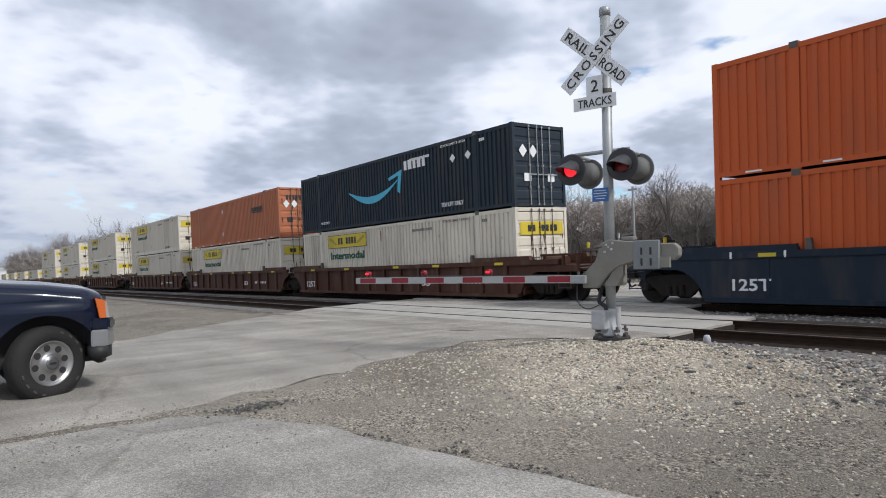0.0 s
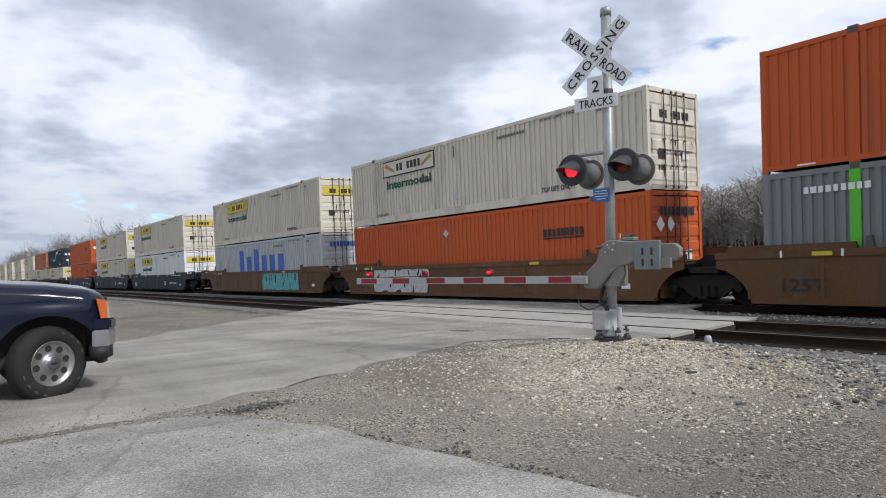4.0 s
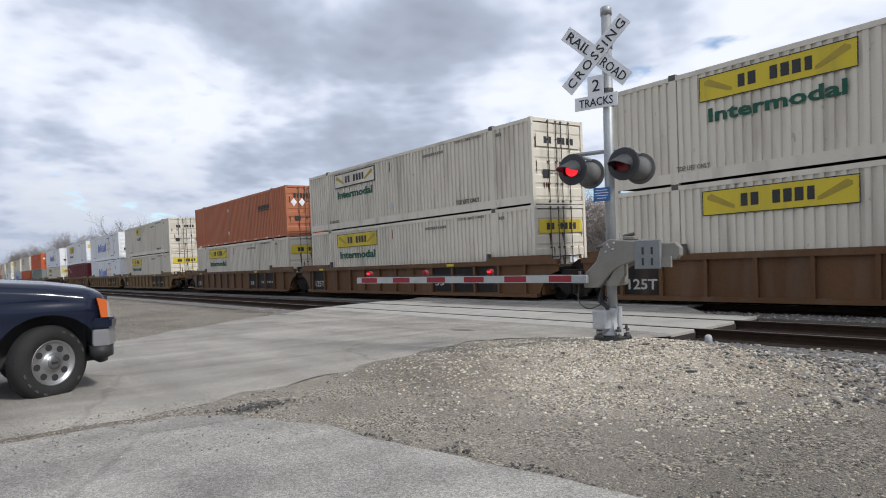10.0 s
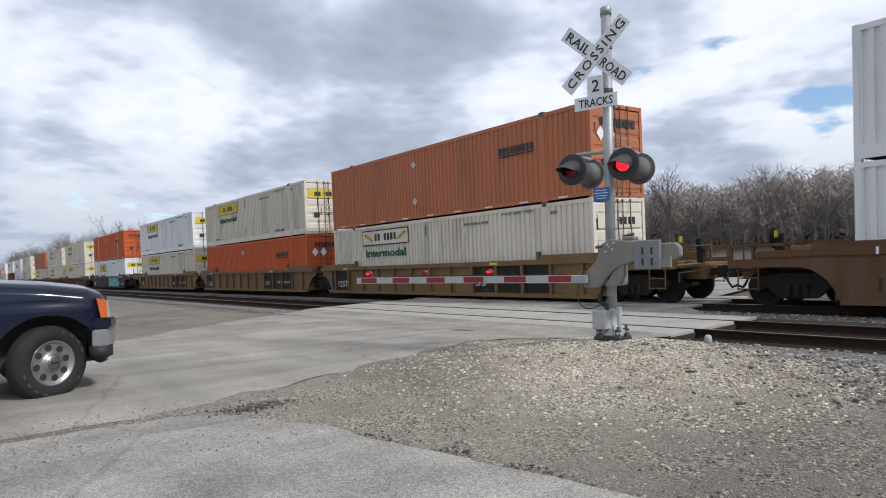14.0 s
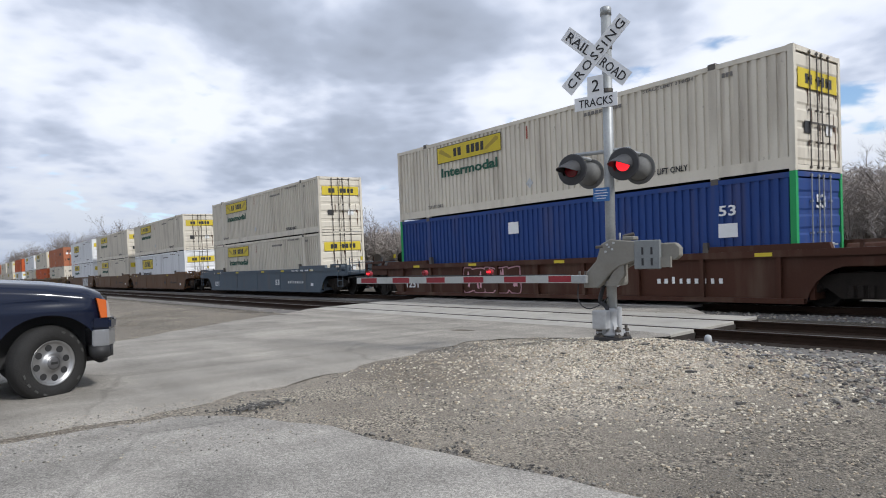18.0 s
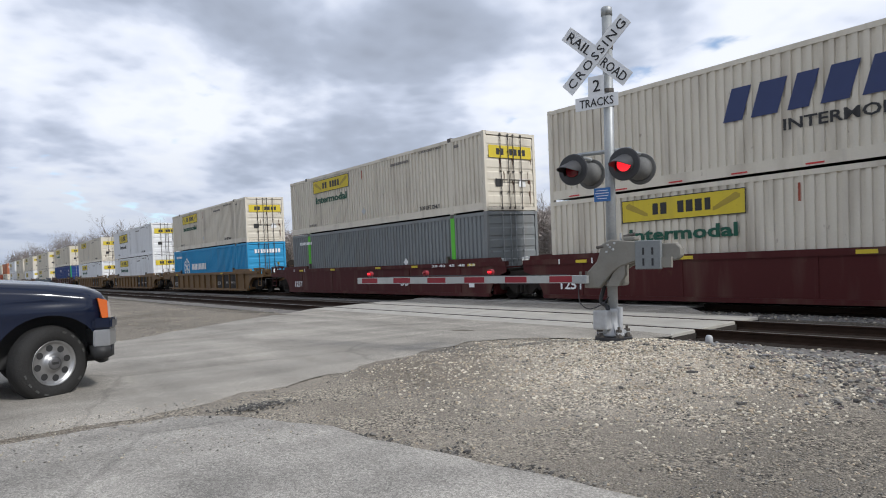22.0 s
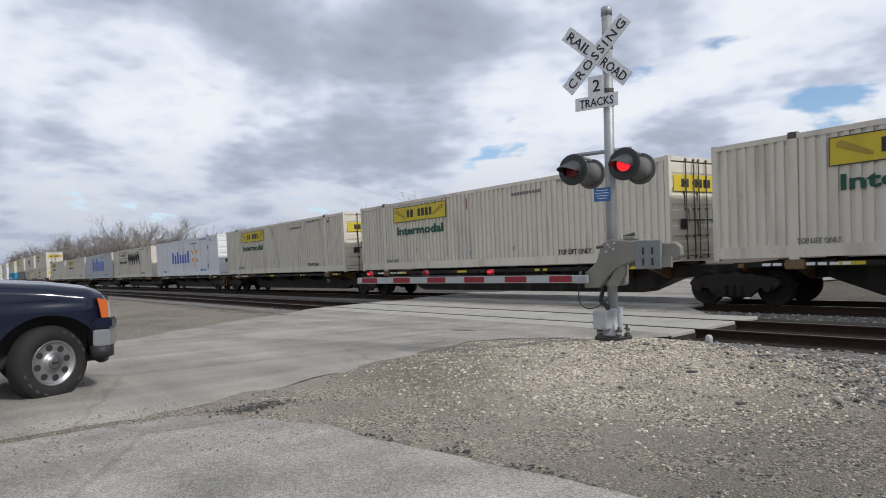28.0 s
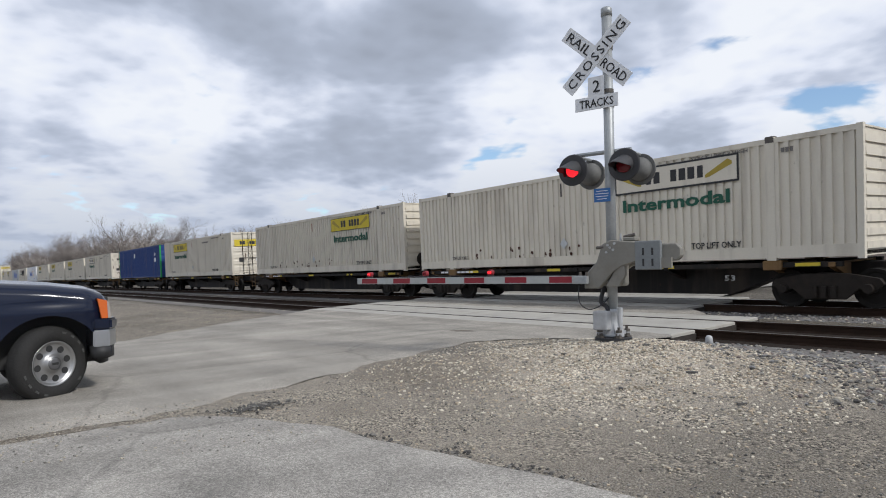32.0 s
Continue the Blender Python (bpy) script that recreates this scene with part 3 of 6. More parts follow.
        lettering("53'", 0.3, M_WHITE, c, -HL + 1.4, y, 0.9, 0.45)
    elif kind == "red":
        hazard(c, (-HL + 3.0,), (1.95,), M_WHITE)
        part("code_mark", bars(-HL + 1.6, -HL + 1.95, y, 2.2, 2.4, 3, 8), M_WHITE, c)
    return c

mat_rust = mat("rust_streak", (0.30, 0.07, 0.04), 0.8, var=0.3)
mat_stripe = paint("pale_stripe_paint", (0.55, 0.36, 0.16), 0.3)
mat_swift = mat("navy_marking", (0.02, 0.035, 0.12), 0.5, var=0.1)
mat_red = mat("red_reflector", (0.5, 0.02, 0.02), 0.4, var=0.1)

M_FADED = mat("faded_marking", (0.16, 0.15, 0.14), 0.7, var=0.3)
M_RUSTY = mat("bare_rust", (0.075, 0.035, 0.022), 0.9, var=0.4, scale=8)
MADE = {}
def container(kind, x, z, nose=False):
    key = (kind, nose)
    if key in MADE:
        c = copy_thing(MADE[key], Matrix())
    else:
        c = MADE[key] = build_container(kind, nose)
    MOVERS.append((c, x, FAR_Y, z))
    return c

# --- bogies ---
def bogie(parent, x):
    r, wb = 0.44, 0.90
    for s in (-1, 1):
        y0, y1 = s * 1.02, s * 1.16
        bm = bmesh.new()
        prism(bm, [(x - wb - 0.28, 0.56), (x - wb - 0.2, 0.68), (x - 0.45, 0.80), (x + 0.45, 0.80), (x + wb + 0.2, 0.68), (x + wb + 0.28, 0.56), (x + wb + 0.1, 0.40), (x + wb - 0.2, 0.46), (x + 0.42, 0.22), (x - 0.42, 0.22), (x - wb + 0.2, 0.46), (x - wb - 0.1, 0.40)], "y", min(y0, y1), max(y0, y1))
        for k in (-0.2, 0.0, 0.2):
            tube(bm, (x + k, s * 1.18, 0.26), (x + k, s * 1.18, 0.52), 0.075, n=8)
        fr = part("side_frame", bm, M_BOGIE, parent)
        for k in (-wb, wb) if s < 0 else ():
            part("bearing_cap", tube(bmesh.new(), (x + k, s * 1.14, r + 0.02), (x + k, s * 1.26, r + 0.02), 0.12, 0.10, 12), M_BOGIE, fr)
    part("bolster", bx(x - 0.2, x + 0.2, -1.05, 1.05, 0.45, 0.82), M_BOGIE, parent)
    for k in (-wb, wb):
        ax = part("axle", tube(bmesh.new(), (x + k, -1.1, r), (x + k, 1.1, r), 0.085, n=10), M_WHEEL, parent)
        for s in (-1, 1):
            bm = lathe(bmesh.new(), [(0, 0.12), (0.02, 0.14), (0.04, 0.34), (0.02, 0.37), (0.01, r), (0.10, r + 0.004), (0.115, r + 0.028), (0.135, r + 0.028), (0.135, 0.36), (0.09, 0.33), (0.09, 0.14)], (x + k, s * 0.835, r), (x + k, 0, r), 28)
            part("wheel", bm, M_WHEEL, ax)

GRAFFITI = dict(teal=(0.78, 5.6, 6, 0.20, 1.30), pale=(-6.1, -2.1, 4, 0.22, 1.24), white=(1.8, 5.4, 4, 0.18, 1.34), pink=(-3.8, -0.85, 5, 0.26, 1.14))
def graffiti(c, deco, y):
    """Fat sprayed shapes that lean on one another, with dark rims and strokes; no letters."""
    x0, x1, n, z0, z1 = GRAFFITI[deco]
    rnd = random.Random(hash_of(deco))
    colour = {"teal": M_TEAL, "pale": M_PALE, "white": M_PALE, "pink": P["red_brown_car"]}[deco]
    dark = M_PINK if deco == "pink" else M_BLACK
    look_of = "dark red" if deco == "pink" else "blue-green" if deco == "teal" else "silver-white"
    w, zm, hh = (x1 - x0) / n, 0.5 * (z0 + z1), 0.5 * (z1 - z0)
    for i in range(n):
        cx, ph, pw = x0 + (i + 0.5) * w, rnd.random() * 6.28, 0.45 + 0.15 * rnd.random()
        def blob(grow):
            out = []
            for k in range(22):
                q = 2 * math.pi * k / 22
                ca, sa = math.cos(q), math.sin(q)
                wob = 1 + 0.10 * math.sin(3 * q + ph) + 0.05 * math.sin(5 * q + 2 * ph)
                out.append((cx + 0.56 * w * wob * math.copysign(abs(ca) ** pw, ca) + grow * ca, min(z1 + grow, max(z0 - grow, zm + hh * wob * math.copysign(abs(sa) ** pw, sa) + grow * sa))))
            return out
        d = 0.0012 * (i % 2)
        g = part("graffiti", prism(bmesh.new(), blob(0.0), "y", y - 0.020 - d, y - 0.014), colour, c, f"{look_of} sprayed shape on the side")
        part("graffiti_rim", prism(bmesh.new(), blob(0.045), "y", y - 0.016 - d, y - 0.012), dark, g)
        strokes = bmesh.new()
        for k in range(2 + i % 2):
            xa, za = cx + w * rnd.uniform(-0.25, 0.25), zm + hh * rnd.uniform(-0.7, 0.5)
            tall, lean = hh * rnd.uniform(0.35, 0.7), w * rnd.uniform(-0.15, 0.15)
            prism(strokes, [(xa - 0.05, za), (xa + 0.05, za - 0.03), (xa + 0.05 + lean, za + tall), (xa + lean, za + tall + 0.06), (xa - 0.04 + lean * 0.6, za + tall * 0.6)], "y", y - 0.026, y - 0.018)
        part("graffiti_stroke", strokes, dark, g)

def build_well(style, color, left, right, deco):
    """One unit of a well car. left and right: 'coupler' or 'joint' at its ends."""
    p = P[color]
    names = dict(yellow_car="yellow-brown", brown_car="weathered brown", red_brown_car="red-brown", blue_car="dark blue", grey_car="blue-grey", maroon_car="maroon", black_car="black")
    c = tagged(new("well_car"), f"{names[color]} steel well car, {'ribbed' if style == 'rib' else 'smooth'} sides, on the far track", "rail car", "cars of the train")
    wl = 8.30
    ends = [(-1, left), (1, right)]
    tips = {e: (10.15 if k == "coupler" else 9.20) for e, k in ends}
    for s in (-1, 1):
        yo, yi = s * 1.50, s * 1.47
        if style == "rib":
            yo, yi = s * 1.43, s * 1.40
        sweep = [(0.0, 0.14), (0.10, 0.40), (0.24, 0.62), (0.42, 0.78), (0.62, 0.90), (0.80, 0.95)]
        pts = [(wl + a, b) for a, b in sweep] + [(tips[1], 0.98), (tips[1], 1.25), (-tips[-1], 1.25), (-tips[-1], 0.98)] + [(-wl - a, b) for a, b in sweep[::-1]]
        part("side_plate", prism(bmesh.new(), pts, "y", min(yo, yi), max(yo, yi)), p, c)
        a, b = min(s * 1.36, s * 1.54), max(s * 1.36, s * 1.54)
        part("top_chord", bx(-tips[-1], tips[1], a, b, 1.20, 1.36), p, c)
        part("bottom_chord", bx(-wl, wl, a, b, 0.12, 0.24), p, c)
        if style == "rib":
            n = 9 if deco == "pink" else 13
            for i in range(n if s < 0 else 0):
                x = -wl + 0.55 + i * (2 * wl - 1.1) / (n - 1)
                part("rib", bx(x - 0.05, x + 0.05, min(s * 1.42, s * 1.53), max(s * 1.42, s * 1.53), 0.24, 1.20), p, c)
        else:
            for i in range(5 if s < 0 else 0):
                x = -wl + 1.6 + i * (2 * wl - 3.2) / 4
                part("rib", bx(x - 0.04, x + 0.04, min(s * 1.49, s * 1.515), max(s * 1.49, s * 1.515), 0.24, 1.20), p, c)
        for e in (-1, 1):
            xa, xb = sorted((e * 6.0, e * 8.9))
            part("guide_rail", prism(bmesh.new(), [(xa, 1.36), (xb, 1.36), (xb - 0.05, 1.50), (xa + 0.05, 1.50)], "y", a + 0.02, b - 0.02), p, c)
            part("container_guide", prism(bmesh.new(), [(e * 5.85, 1.36), (e * 5.85 + 0.16, 1.36), (e * 5.85 + 0.12, 1.62), (e * 5.85 + 0.02, 1.62)], "y", a + 0.03, b - 0.03), M_ROD, c)
    part("well_floor", bx(-wl, wl, -1.36, 1.36, 0.15, 0.20), M_BOGIE, c)
    for e, kind in ends:
        t = tips[e]
        x0, x1 = sorted((e * (wl + 0.05), e * (wl + 0.17)))
        part("bulkhead", bx(x0, x1, -1.36, 1.36, 0.20, 1.15), p, c)
        x0, x1 = sorted((e * (wl + 0.17), e * t))
        part("end_deck", bx(x0, x1, -1.36, 1.36, 1.00, 1.10), p if kind == "coupler" else M_BOGIE, c)
        x0, x1 = sorted((e * (wl + 0.17), e * (t + (0.95 if kind == "coupler" else 0.3))))
        part("draft_sill", bx(x0, x1, -0.30, 0.30, 0.62, 1.0), p, c)
        if kind == "coupler":
            part("end_platform", bx(*sorted((e * t, e * (t + 0.75))), -1.30, 1.30, 0.98, 1.05), p, c)
            cp = bmesh.new()
            box(cp, *sorted((e * (t + 0.95), e * 11.62)), -0.1, 0.1, 0.72, 0.92)
            box(cp, *sorted((e * 11.35, e * 11.66)), -0.2, 0.2, 0.66, 0.98)
            part("coupler", cp, M_BOGIE, c)
            part("air_hose", tube(tube(bmesh.new(), (e * 11.2, 0.35, 0.75), (e * 11.45, 0.38, 0.35), 0.03, n=6), (e * 11.45, 0.38, 0.35), (e * 11.65, 0.36, 0.42), 0.03, n=6), M_BLACK, c)
            for s in (-1, 1):
                xa, xb = e * (wl + 0.72), e * (t + 0.72)
                part("end_sill", bx(*sorted((xa, xb)), min(s * 1.34, s * 1.47), max(s * 1.34, s * 1.47), 0.96, 1.17), p, c)
                rl = bmesh.new()
                for xx in (wl + 1.15, t + 0.10, t + 0.66):
                    box(rl, *sorted((e * (xx - 0.035), e * (xx + 0.035))), min(s * 1.36, s * 1.44), max(s * 1.36, s * 1.44), 1.17, 1.50)
                box(rl, *sorted((e * (wl + 1.0), e * (t + 0.70))), min(s * 1.36, s * 1.44), max(s * 1.36, s * 1.44), 1.46, 1.53)
                part("handrail", rl, p, c, "square-section end rail")
                ld = bmesh.new()
                for zz in (0.45, 0.72):
                    tube(ld, (e * (t - 0.05), s * 1.5, zz), (e * (t + 0.45), s * 1.5, zz), 0.018, n=6)
                for xx in (t - 0.05, t + 0.45):
                    tube(ld, (e * xx, s * 1.5, 0.42), (e * xx, s * 1.48, 1.0), 0.02, n=6)
                part("step_ladder", ld, p, c)
            hb = bmesh.new()
            box(hb, *sorted((e * (t + 0.25), e * (t + 0.45))), 0.40, 0.52, 1.05, 1.75)
            part("brake_stand", hb, P["black_car"], c)
            part("brake_wheel", lathe(bmesh.new(), [(0, 0.25), (0.03, 0.28), (0.05, 0.25)], (e * (t + 0.46), 0.48, 1.65), (e * (t + 0.6), 0.48, 1.65), 20), M_BOGIE, c)
            part("hazard_tag", bx(*sorted((e * (t + 0.1), e * (t + 0.14))), -0.26, -0.14, 1.66, 1.84), M_YELLOW, c)
            post = bmesh.new()
            for yy, hh in ((-1.1, 1.80), (-0.55, 1.62), (0.75, 1.72)):
                tube(post, (e * (t + 0.5), yy, 1.0), (e * (t + 0.5), yy, hh), 0.022, n=6)
            tube(post, (e * (t + 0.5), -1.1, 1.55), (e * (t + 0.5), 0.75, 1.55), 0.018, n=6)
            part("grab_rail", post, p, c, "upright grab rails")
            part("release_lever", tube(tube(bmesh.new(), (e * (t + 0.78), -1.35, 0.86), (e * (t + 0.78), -0.2, 0.86), 0.02, n=6), (e * (t + 0.78), -1.35, 0.86), (e * (t + 0.78), -1.35, 0.6), 0.02, n=6), M_ROD, c)
            part("cylinder_tank", tube(bmesh.new(), (e * (wl + 0.6), -0.6, 1.28), (e * (wl + 1.4), -0.6, 1.28), 0.17, n=14), p, c)
            bogie(c, e * 9.35)
        elif e > 0:
            bogie(c, 9.625)
            cn = prism(bmesh.new(), [(8.95, 0.62), (10.3, 0.62), (10.25, 1.12), (9.95, 1.30), (9.3, 1.30), (9.0, 1.12)], "y", -0.62, 0.62)
            for s in (-1, 1):
                box(cn, 9.2, 10.05, min(s * 0.9, s * 1.3), max(s * 0.9, s * 1.3), 0.86, 1.0)
            part("articulated_connector", cn, M_BOGIE, c, "grimy cast connector over the shared bogie")
    # lettering and signs of the near side
    y = -1.505 if style != "rib" else -1.44
    white = color in ("blue_car", "maroon_car", "black_car", "grey_car", "red_brown_car")
    col = M_WHITE if white else M_BLACK
    if style == "rib" and color in ("yellow_car", "brown_car"):
        col = M_FADEDWHITE
        for xa, xb in ((-8.2, -6.6), (2.42, 6.5)):
            part("stencil_panel", bx(xa, xb, -1.444, -1.436, 0.27, 1.17), P["black_car"], c, "black painted panel behind the stencils")
    lettering("53", 0.42 if style != "rib" else 0.3, col, c, 2.7, y - 0.006, 0.50, 0.55)
    part("number_mark", bars(4.4, 6.4, y - 0.012, 0.58, 0.76, 9, 2, (2,), 0.42), col, c)
    lettering("125T", 0.40, col, c, -7.66, y - 0.004, 0.42, 0.95)
    for xx in (-6.9, -3.4, 0.8, 3.6, 7.2) if white else (-6.9, 3.6):
        part("reflector", bx(xx, xx + 0.42, -1.546, -1.541, 1.225, 1.315), M_YELLOW, c)
    if style == "flat":
        for xx in (-7.6, -6.3):
            part("position_mark", bx(xx, xx + 0.05, -1.546, -1.541, 1.2, 1.36), M_WHITE, c)
        if white:
            lettering("20 40  45  48  53", 0.13, M_WHITE, c, 5.0, -1.547, 1.225, 2.6)
        part("data_panel", bx(7.2, 7.5, y - 0.008, y - 0.002, 0.45, 0.6), M_WHITE, c)
    if deco:
        graffiti(c, deco, y)
    return c

def hash_of(s):
    return sum(ord(ch) for ch in s)

def well(x, style, color, left, right, deco=""):
    key = (style, color, left, right, deco)
    if key in MADE:
        c = copy_thing(MADE[key], Matrix())
    else:
        c = MADE[key] = build_well(*key)
    MOVERS.append((c, x, FAR_Y, 0.0))

def build_spine(left, right):
    c = tagged(new("spine_car"), "dark brown skeleton spine car with outriggers, on the far track", "rail car", "cars of the train")
    p, q = P["black_car"], P["yellow_car"]
    h = 8.7
    lo, hi = (5.2 if left == "drawbar" else 5.7), {"joint": 7.6, "drawbar": 5.2}.get(right, 5.7)
    prof = [(-h, 0.72), (-lo, 0.66), (-lo + 1.1, 0.24), (hi - 1.1, 0.24), (hi, 0.66), (h, 0.72), (h, 1.02), (-h, 1.02)]
    part("centre_sill", prism(bmesh.new(), prof, "y", -0.38, 0.38), p, c)
    for s in (-1, 1):
        part("side_rail", bx(-7.6, 7.6, min(s * 1.10, s * 1.22), max(s * 1.10, s * 1.22), 0.96, 1.08), p, c)
        for x in (-5.2, -1.2, 2.9, 6.6):
            part("reflector", bx(x, x + 0.55, min(s * 1.22, s * 1.228), max(s * 1.22, s * 1.228), 0.98, 1.06), M_YELLOW, c)
        for x in (-6.1, 6.1):
            part("container_pedestal", bevelled(x - 0.22, x + 0.22, min(s * 0.95, s * 1.3), max(s * 0.95, s * 1.3), 0.90, 1.128, 0.015, 1), q, c)
    for x in (-7.4, -6.1, -3.2, 0.0, 3.2, 6.1, 7.4):
        part("outrigger", prism(bmesh.new(), [(-1.25, 0.96), (-0.3, 0.62), (0.3, 0.62), (1.25, 0.96), (1.25, 1.06), (-1.25, 1.06)], "x", x - 0.07, x + 0.07), q if abs(x) > 6 else p, c)
    for e, k in ((-1, left), (1, right)):
        if k == "coupler":
            cp = bmesh.new()
            box(cp, *sorted((e * h, e * 10.2)), -0.12, 0.12, 0.70, 0.92)
            part("coupler", cp, M_BOGIE, c)
            for s in (-1, 1):
                ld = bmesh.new()
                for zz in (0.45, 0.72, 1.0):
                    tube(ld, (e * 8.5, s * 1.3, zz), (e * 9.0, s * 1.3, zz), 0.018, n=6)
                for xx in (8.5, 9.0):
                    tube(ld, (e * xx, s * 1.3, 0.4), (e * xx, s * 1.3, 1.1), 0.02, n=6)
                part("step_ladder", ld, q, c)
            bogie(c, e * 7.2)
        elif k == "drawbar":
            part("coupler", bx(*sorted((e * h, e * 8.86)), -0.1, 0.1, 0.72, 0.90), M_BOGIE, c)
            hose = tube(bmesh.new(), (e * 8.5, -0.5, 0.85), (e * 8.62, -0.5, 0.45), 0.03, n=6)
            part("air_hose", tube(hose, (e * 8.62, -0.5, 0.45), (e * 8.84, -0.5, 0.5), 0.03, n=6), M_BLACK, c)
            part("end_beam", bx(*sorted((e * 8.1, e * 8.4)), -1.2, 1.2, 0.62, 0.94), p, c)
            part("brake_wheel", lathe(bmesh.new(), [(0, 0.25), (0.03, 0.28), (0.05, 0.25)], (e * 8.45, -0.7, 1.6), (e * 8.6, -0.7, 1.6), 20), M_BOGIE, c)
            part("brake_stand", bx(*sorted((e * 8.38, e * 8.46)), -0.78, -0.62, 0.94, 1.7), p, c)
            bogie(c, e * 6.7)
        elif e > 0:
            bogie(c, 9.7)
    part("number_mark", bars(-6.9, -4.9, -1.229, 0.985, 1.05, 8, 2), M_WHITE, c)
    lettering("53", 0.2, M_WHITE, c, 4.4, -0.39, 0.6, 0.3)
    return c

def spine(x, left, right):
    key = ("spine", left, right)
    if key in MADE:
        c = copy_thing(MADE[key], Matrix())
    else:
        c = MADE[key] = build_spine(left, right)
    MOVERS.append((c, x, FAR_Y, 0.0))

# Wells, front to back: place of the front end of the containers at the start, upper, lower; then the car of each
C, J, D = "coupler", "joint", "drawbar"
UNITS = [
    (-231.0, "", "jb", "rib", "brown_car", C, C, ""), (-208.0, "", "jb", "rib", "yellow_car", C, C, ""),
    (-185.0, "", "jb", "rib", "brown_car", C, C, ""), (-162.0, "", "jb", "rib", "brown_car", C, C, ""),
    (-138.9, "jb", "jb", "rib", "brown_car", C, C, ""), (-116.5, "jb", "jb", "rib", "brown_car", C, C, ""), (-93.85, "jb", "jb", "rib", "red_brown_car", C, C, ""),
    (-70.72, "jb", "jb", "rib", "red_brown_car", C, J, ""), (-51.35, "schb", "jb", "rib", "red_brown_car", J, J, ""), (-32.20, "amz", "jb", "rib", "red_brown_car", J, C, ""),
    (-8.84, "sch", "sch", "flat", "blue_car", C, J, ""), (10.72, "jb", "jb", "flat", "blue_car", J, J, ""), (30.21, "jb", "jbw", "flat", "blue_car", J, C, ""),
    (53.61, "jb", "mat", "flat", "brown_car", C, J, "teal"), (73.10, "outline", "sch", "flat", "brown_car", J, J, "pale"), (92.38, "sch", "grey", "flat", "brown_car", J, C, ""),
    (115.66, "wal", "jb", "rib", "red_brown_car", C, C, ""),
    (138.84, "new", "red", "rib", "yellow_car", C, J, ""), (157.94, "wal", "wal", "rib", "yellow_car", J, J, ""), (177.19, "torn", "jb", "rib", "yellow_car", J, C, ""),
    (200.52, "schb", "jb", "rib", "brown_car", C, J, ""), (219.66, "outline", "jb", "rib", "brown_car", J, J, ""), (239.05, "jb", "noword", "rib", "brown_car", J, C, ""),
    (262.09, "schs", "new", "flat", "black_car", C, C, "teal"),
    (285.12, "jbw", "jb", "rib", "yellow_car", C, J, ""), (304.37, "jb", "sch", "rib", "yellow_car", J, J, ""), (323.58, "schb", "outline", "rib", "yellow_car", J, C, ""),
    (346.80, "new", "jbw", "flat", "brown_car", C, J, "white"), (365.79, "jb", "jb", "flat", "brown_car", J, J, ""), (384.96, "jb", "new", "flat", "brown_car", J, C, ""),
    (408.18, "jb", "jb", "flat", "grey_car", C, C, ""), (431.69, "jb", "blue", "rib", "red_brown_car", C, C, "pink"),
    (455.07, "noword", "jbw", "rib", "yellow_car", C, C, ""), (478.30, "new", "jbw", "rib", "yellow_car", C, C, ""), (501.23, "jb", "chr", "rib", "yellow_car", C, C, ""),
    (524.15, "jb", "grey", "flat", "maroon_car", C, J, ""), (543.40, "swift", "jb", "flat", "maroon_car", J, J, ""), (562.43, "jb", "jb", "flat", "maroon_car", J, C, ""),
]
SPINES = [
    (583.27, "jb", C, J, False), (600.40, "jb", J, J, False), (617.36, "mat", J, J, False), (634.49, "tag", J, J, False), (652.45, "wal", J, C, False),
    (670.43, "jb", C, J, False), (688.24, "jb", J, J, False), (705.62, "jb", J, J, False), (722.93, "outline", J, C, False),
    (743.33, "blue", C, D, False), (761.07, "jb", D, C, False), (781.53, "jb", C, D, True), (798.85, "outline", D, C, True),
]

def build_train():
    for x, upper, lower, style, color, a, b, deco in UNITS:
        well(x + HL, style, color, a, b, deco)
        container(lower, x + HL, 0.275)
        if upper:
            container(upper, x + HL, 3.186)
    for x, kind, a, b, nose in SPINES:
        spine(x + HL, a, b)
        container(kind, x + HL, 1.13, nose)

build_train()

def gone(t):
    """Metres that the train has gone towards -x after t seconds."""
    return 24.96 * t + 0.01116 * t * t + 0.000317 * t ** 3

# ---- ground, road and tracks ----
def soft(a, b, v):
    s = max(0.0, min(1.0, (v - a) / (b - a)))
    return s * s * (3 - 2 * s)

def ground_z(x, y):
    """Height of the bare ground."""
    z = 0.02 * math.sin(x * 0.7 + y * 0.4) * soft(2, 12, abs(x) + abs(y))
    z += 0.36 * math.exp(-(((x + 5.2) / 2.3) ** 2 + ((y - 7.0) / 1.55) ** 2))
    bed = tz(y) - 0.20
    k = soft(8.6, 10.4, y)
    z = z * (1 - k) + bed * k if y < 19 else tz(19) - 0.2
    if y > 19:
        z += 0.10 * soft(19, 26, y)
        d = max(0.0, y - 84 + 0.30 * max(0.0, -x - 80))
        z += 7.0 * soft(0, 40, d) * soft(-300, -70, x)
    k2 = noise.noise((x * 0.9, y * 0.9, 1.0)) * 0.035 + noise.noise((x * 3.1, y * 3.1, 5.0)) * 0.012
    return z + (k2 if y < 9.8 else k2 * 0.4)

def spread(lo, hi, step, far, grow=1.25):
    a = list(np.arange(lo, hi + 1e-6, step))
    s, v = step, a[0]
    left = []
    while v > -far:
        s *= grow; v -= s; left.append(v)
    s, v = step, a[-1]
    right = []
    while v < far:
        s *= grow; v += s; right.append(v)
    return left[::-1] + a + right

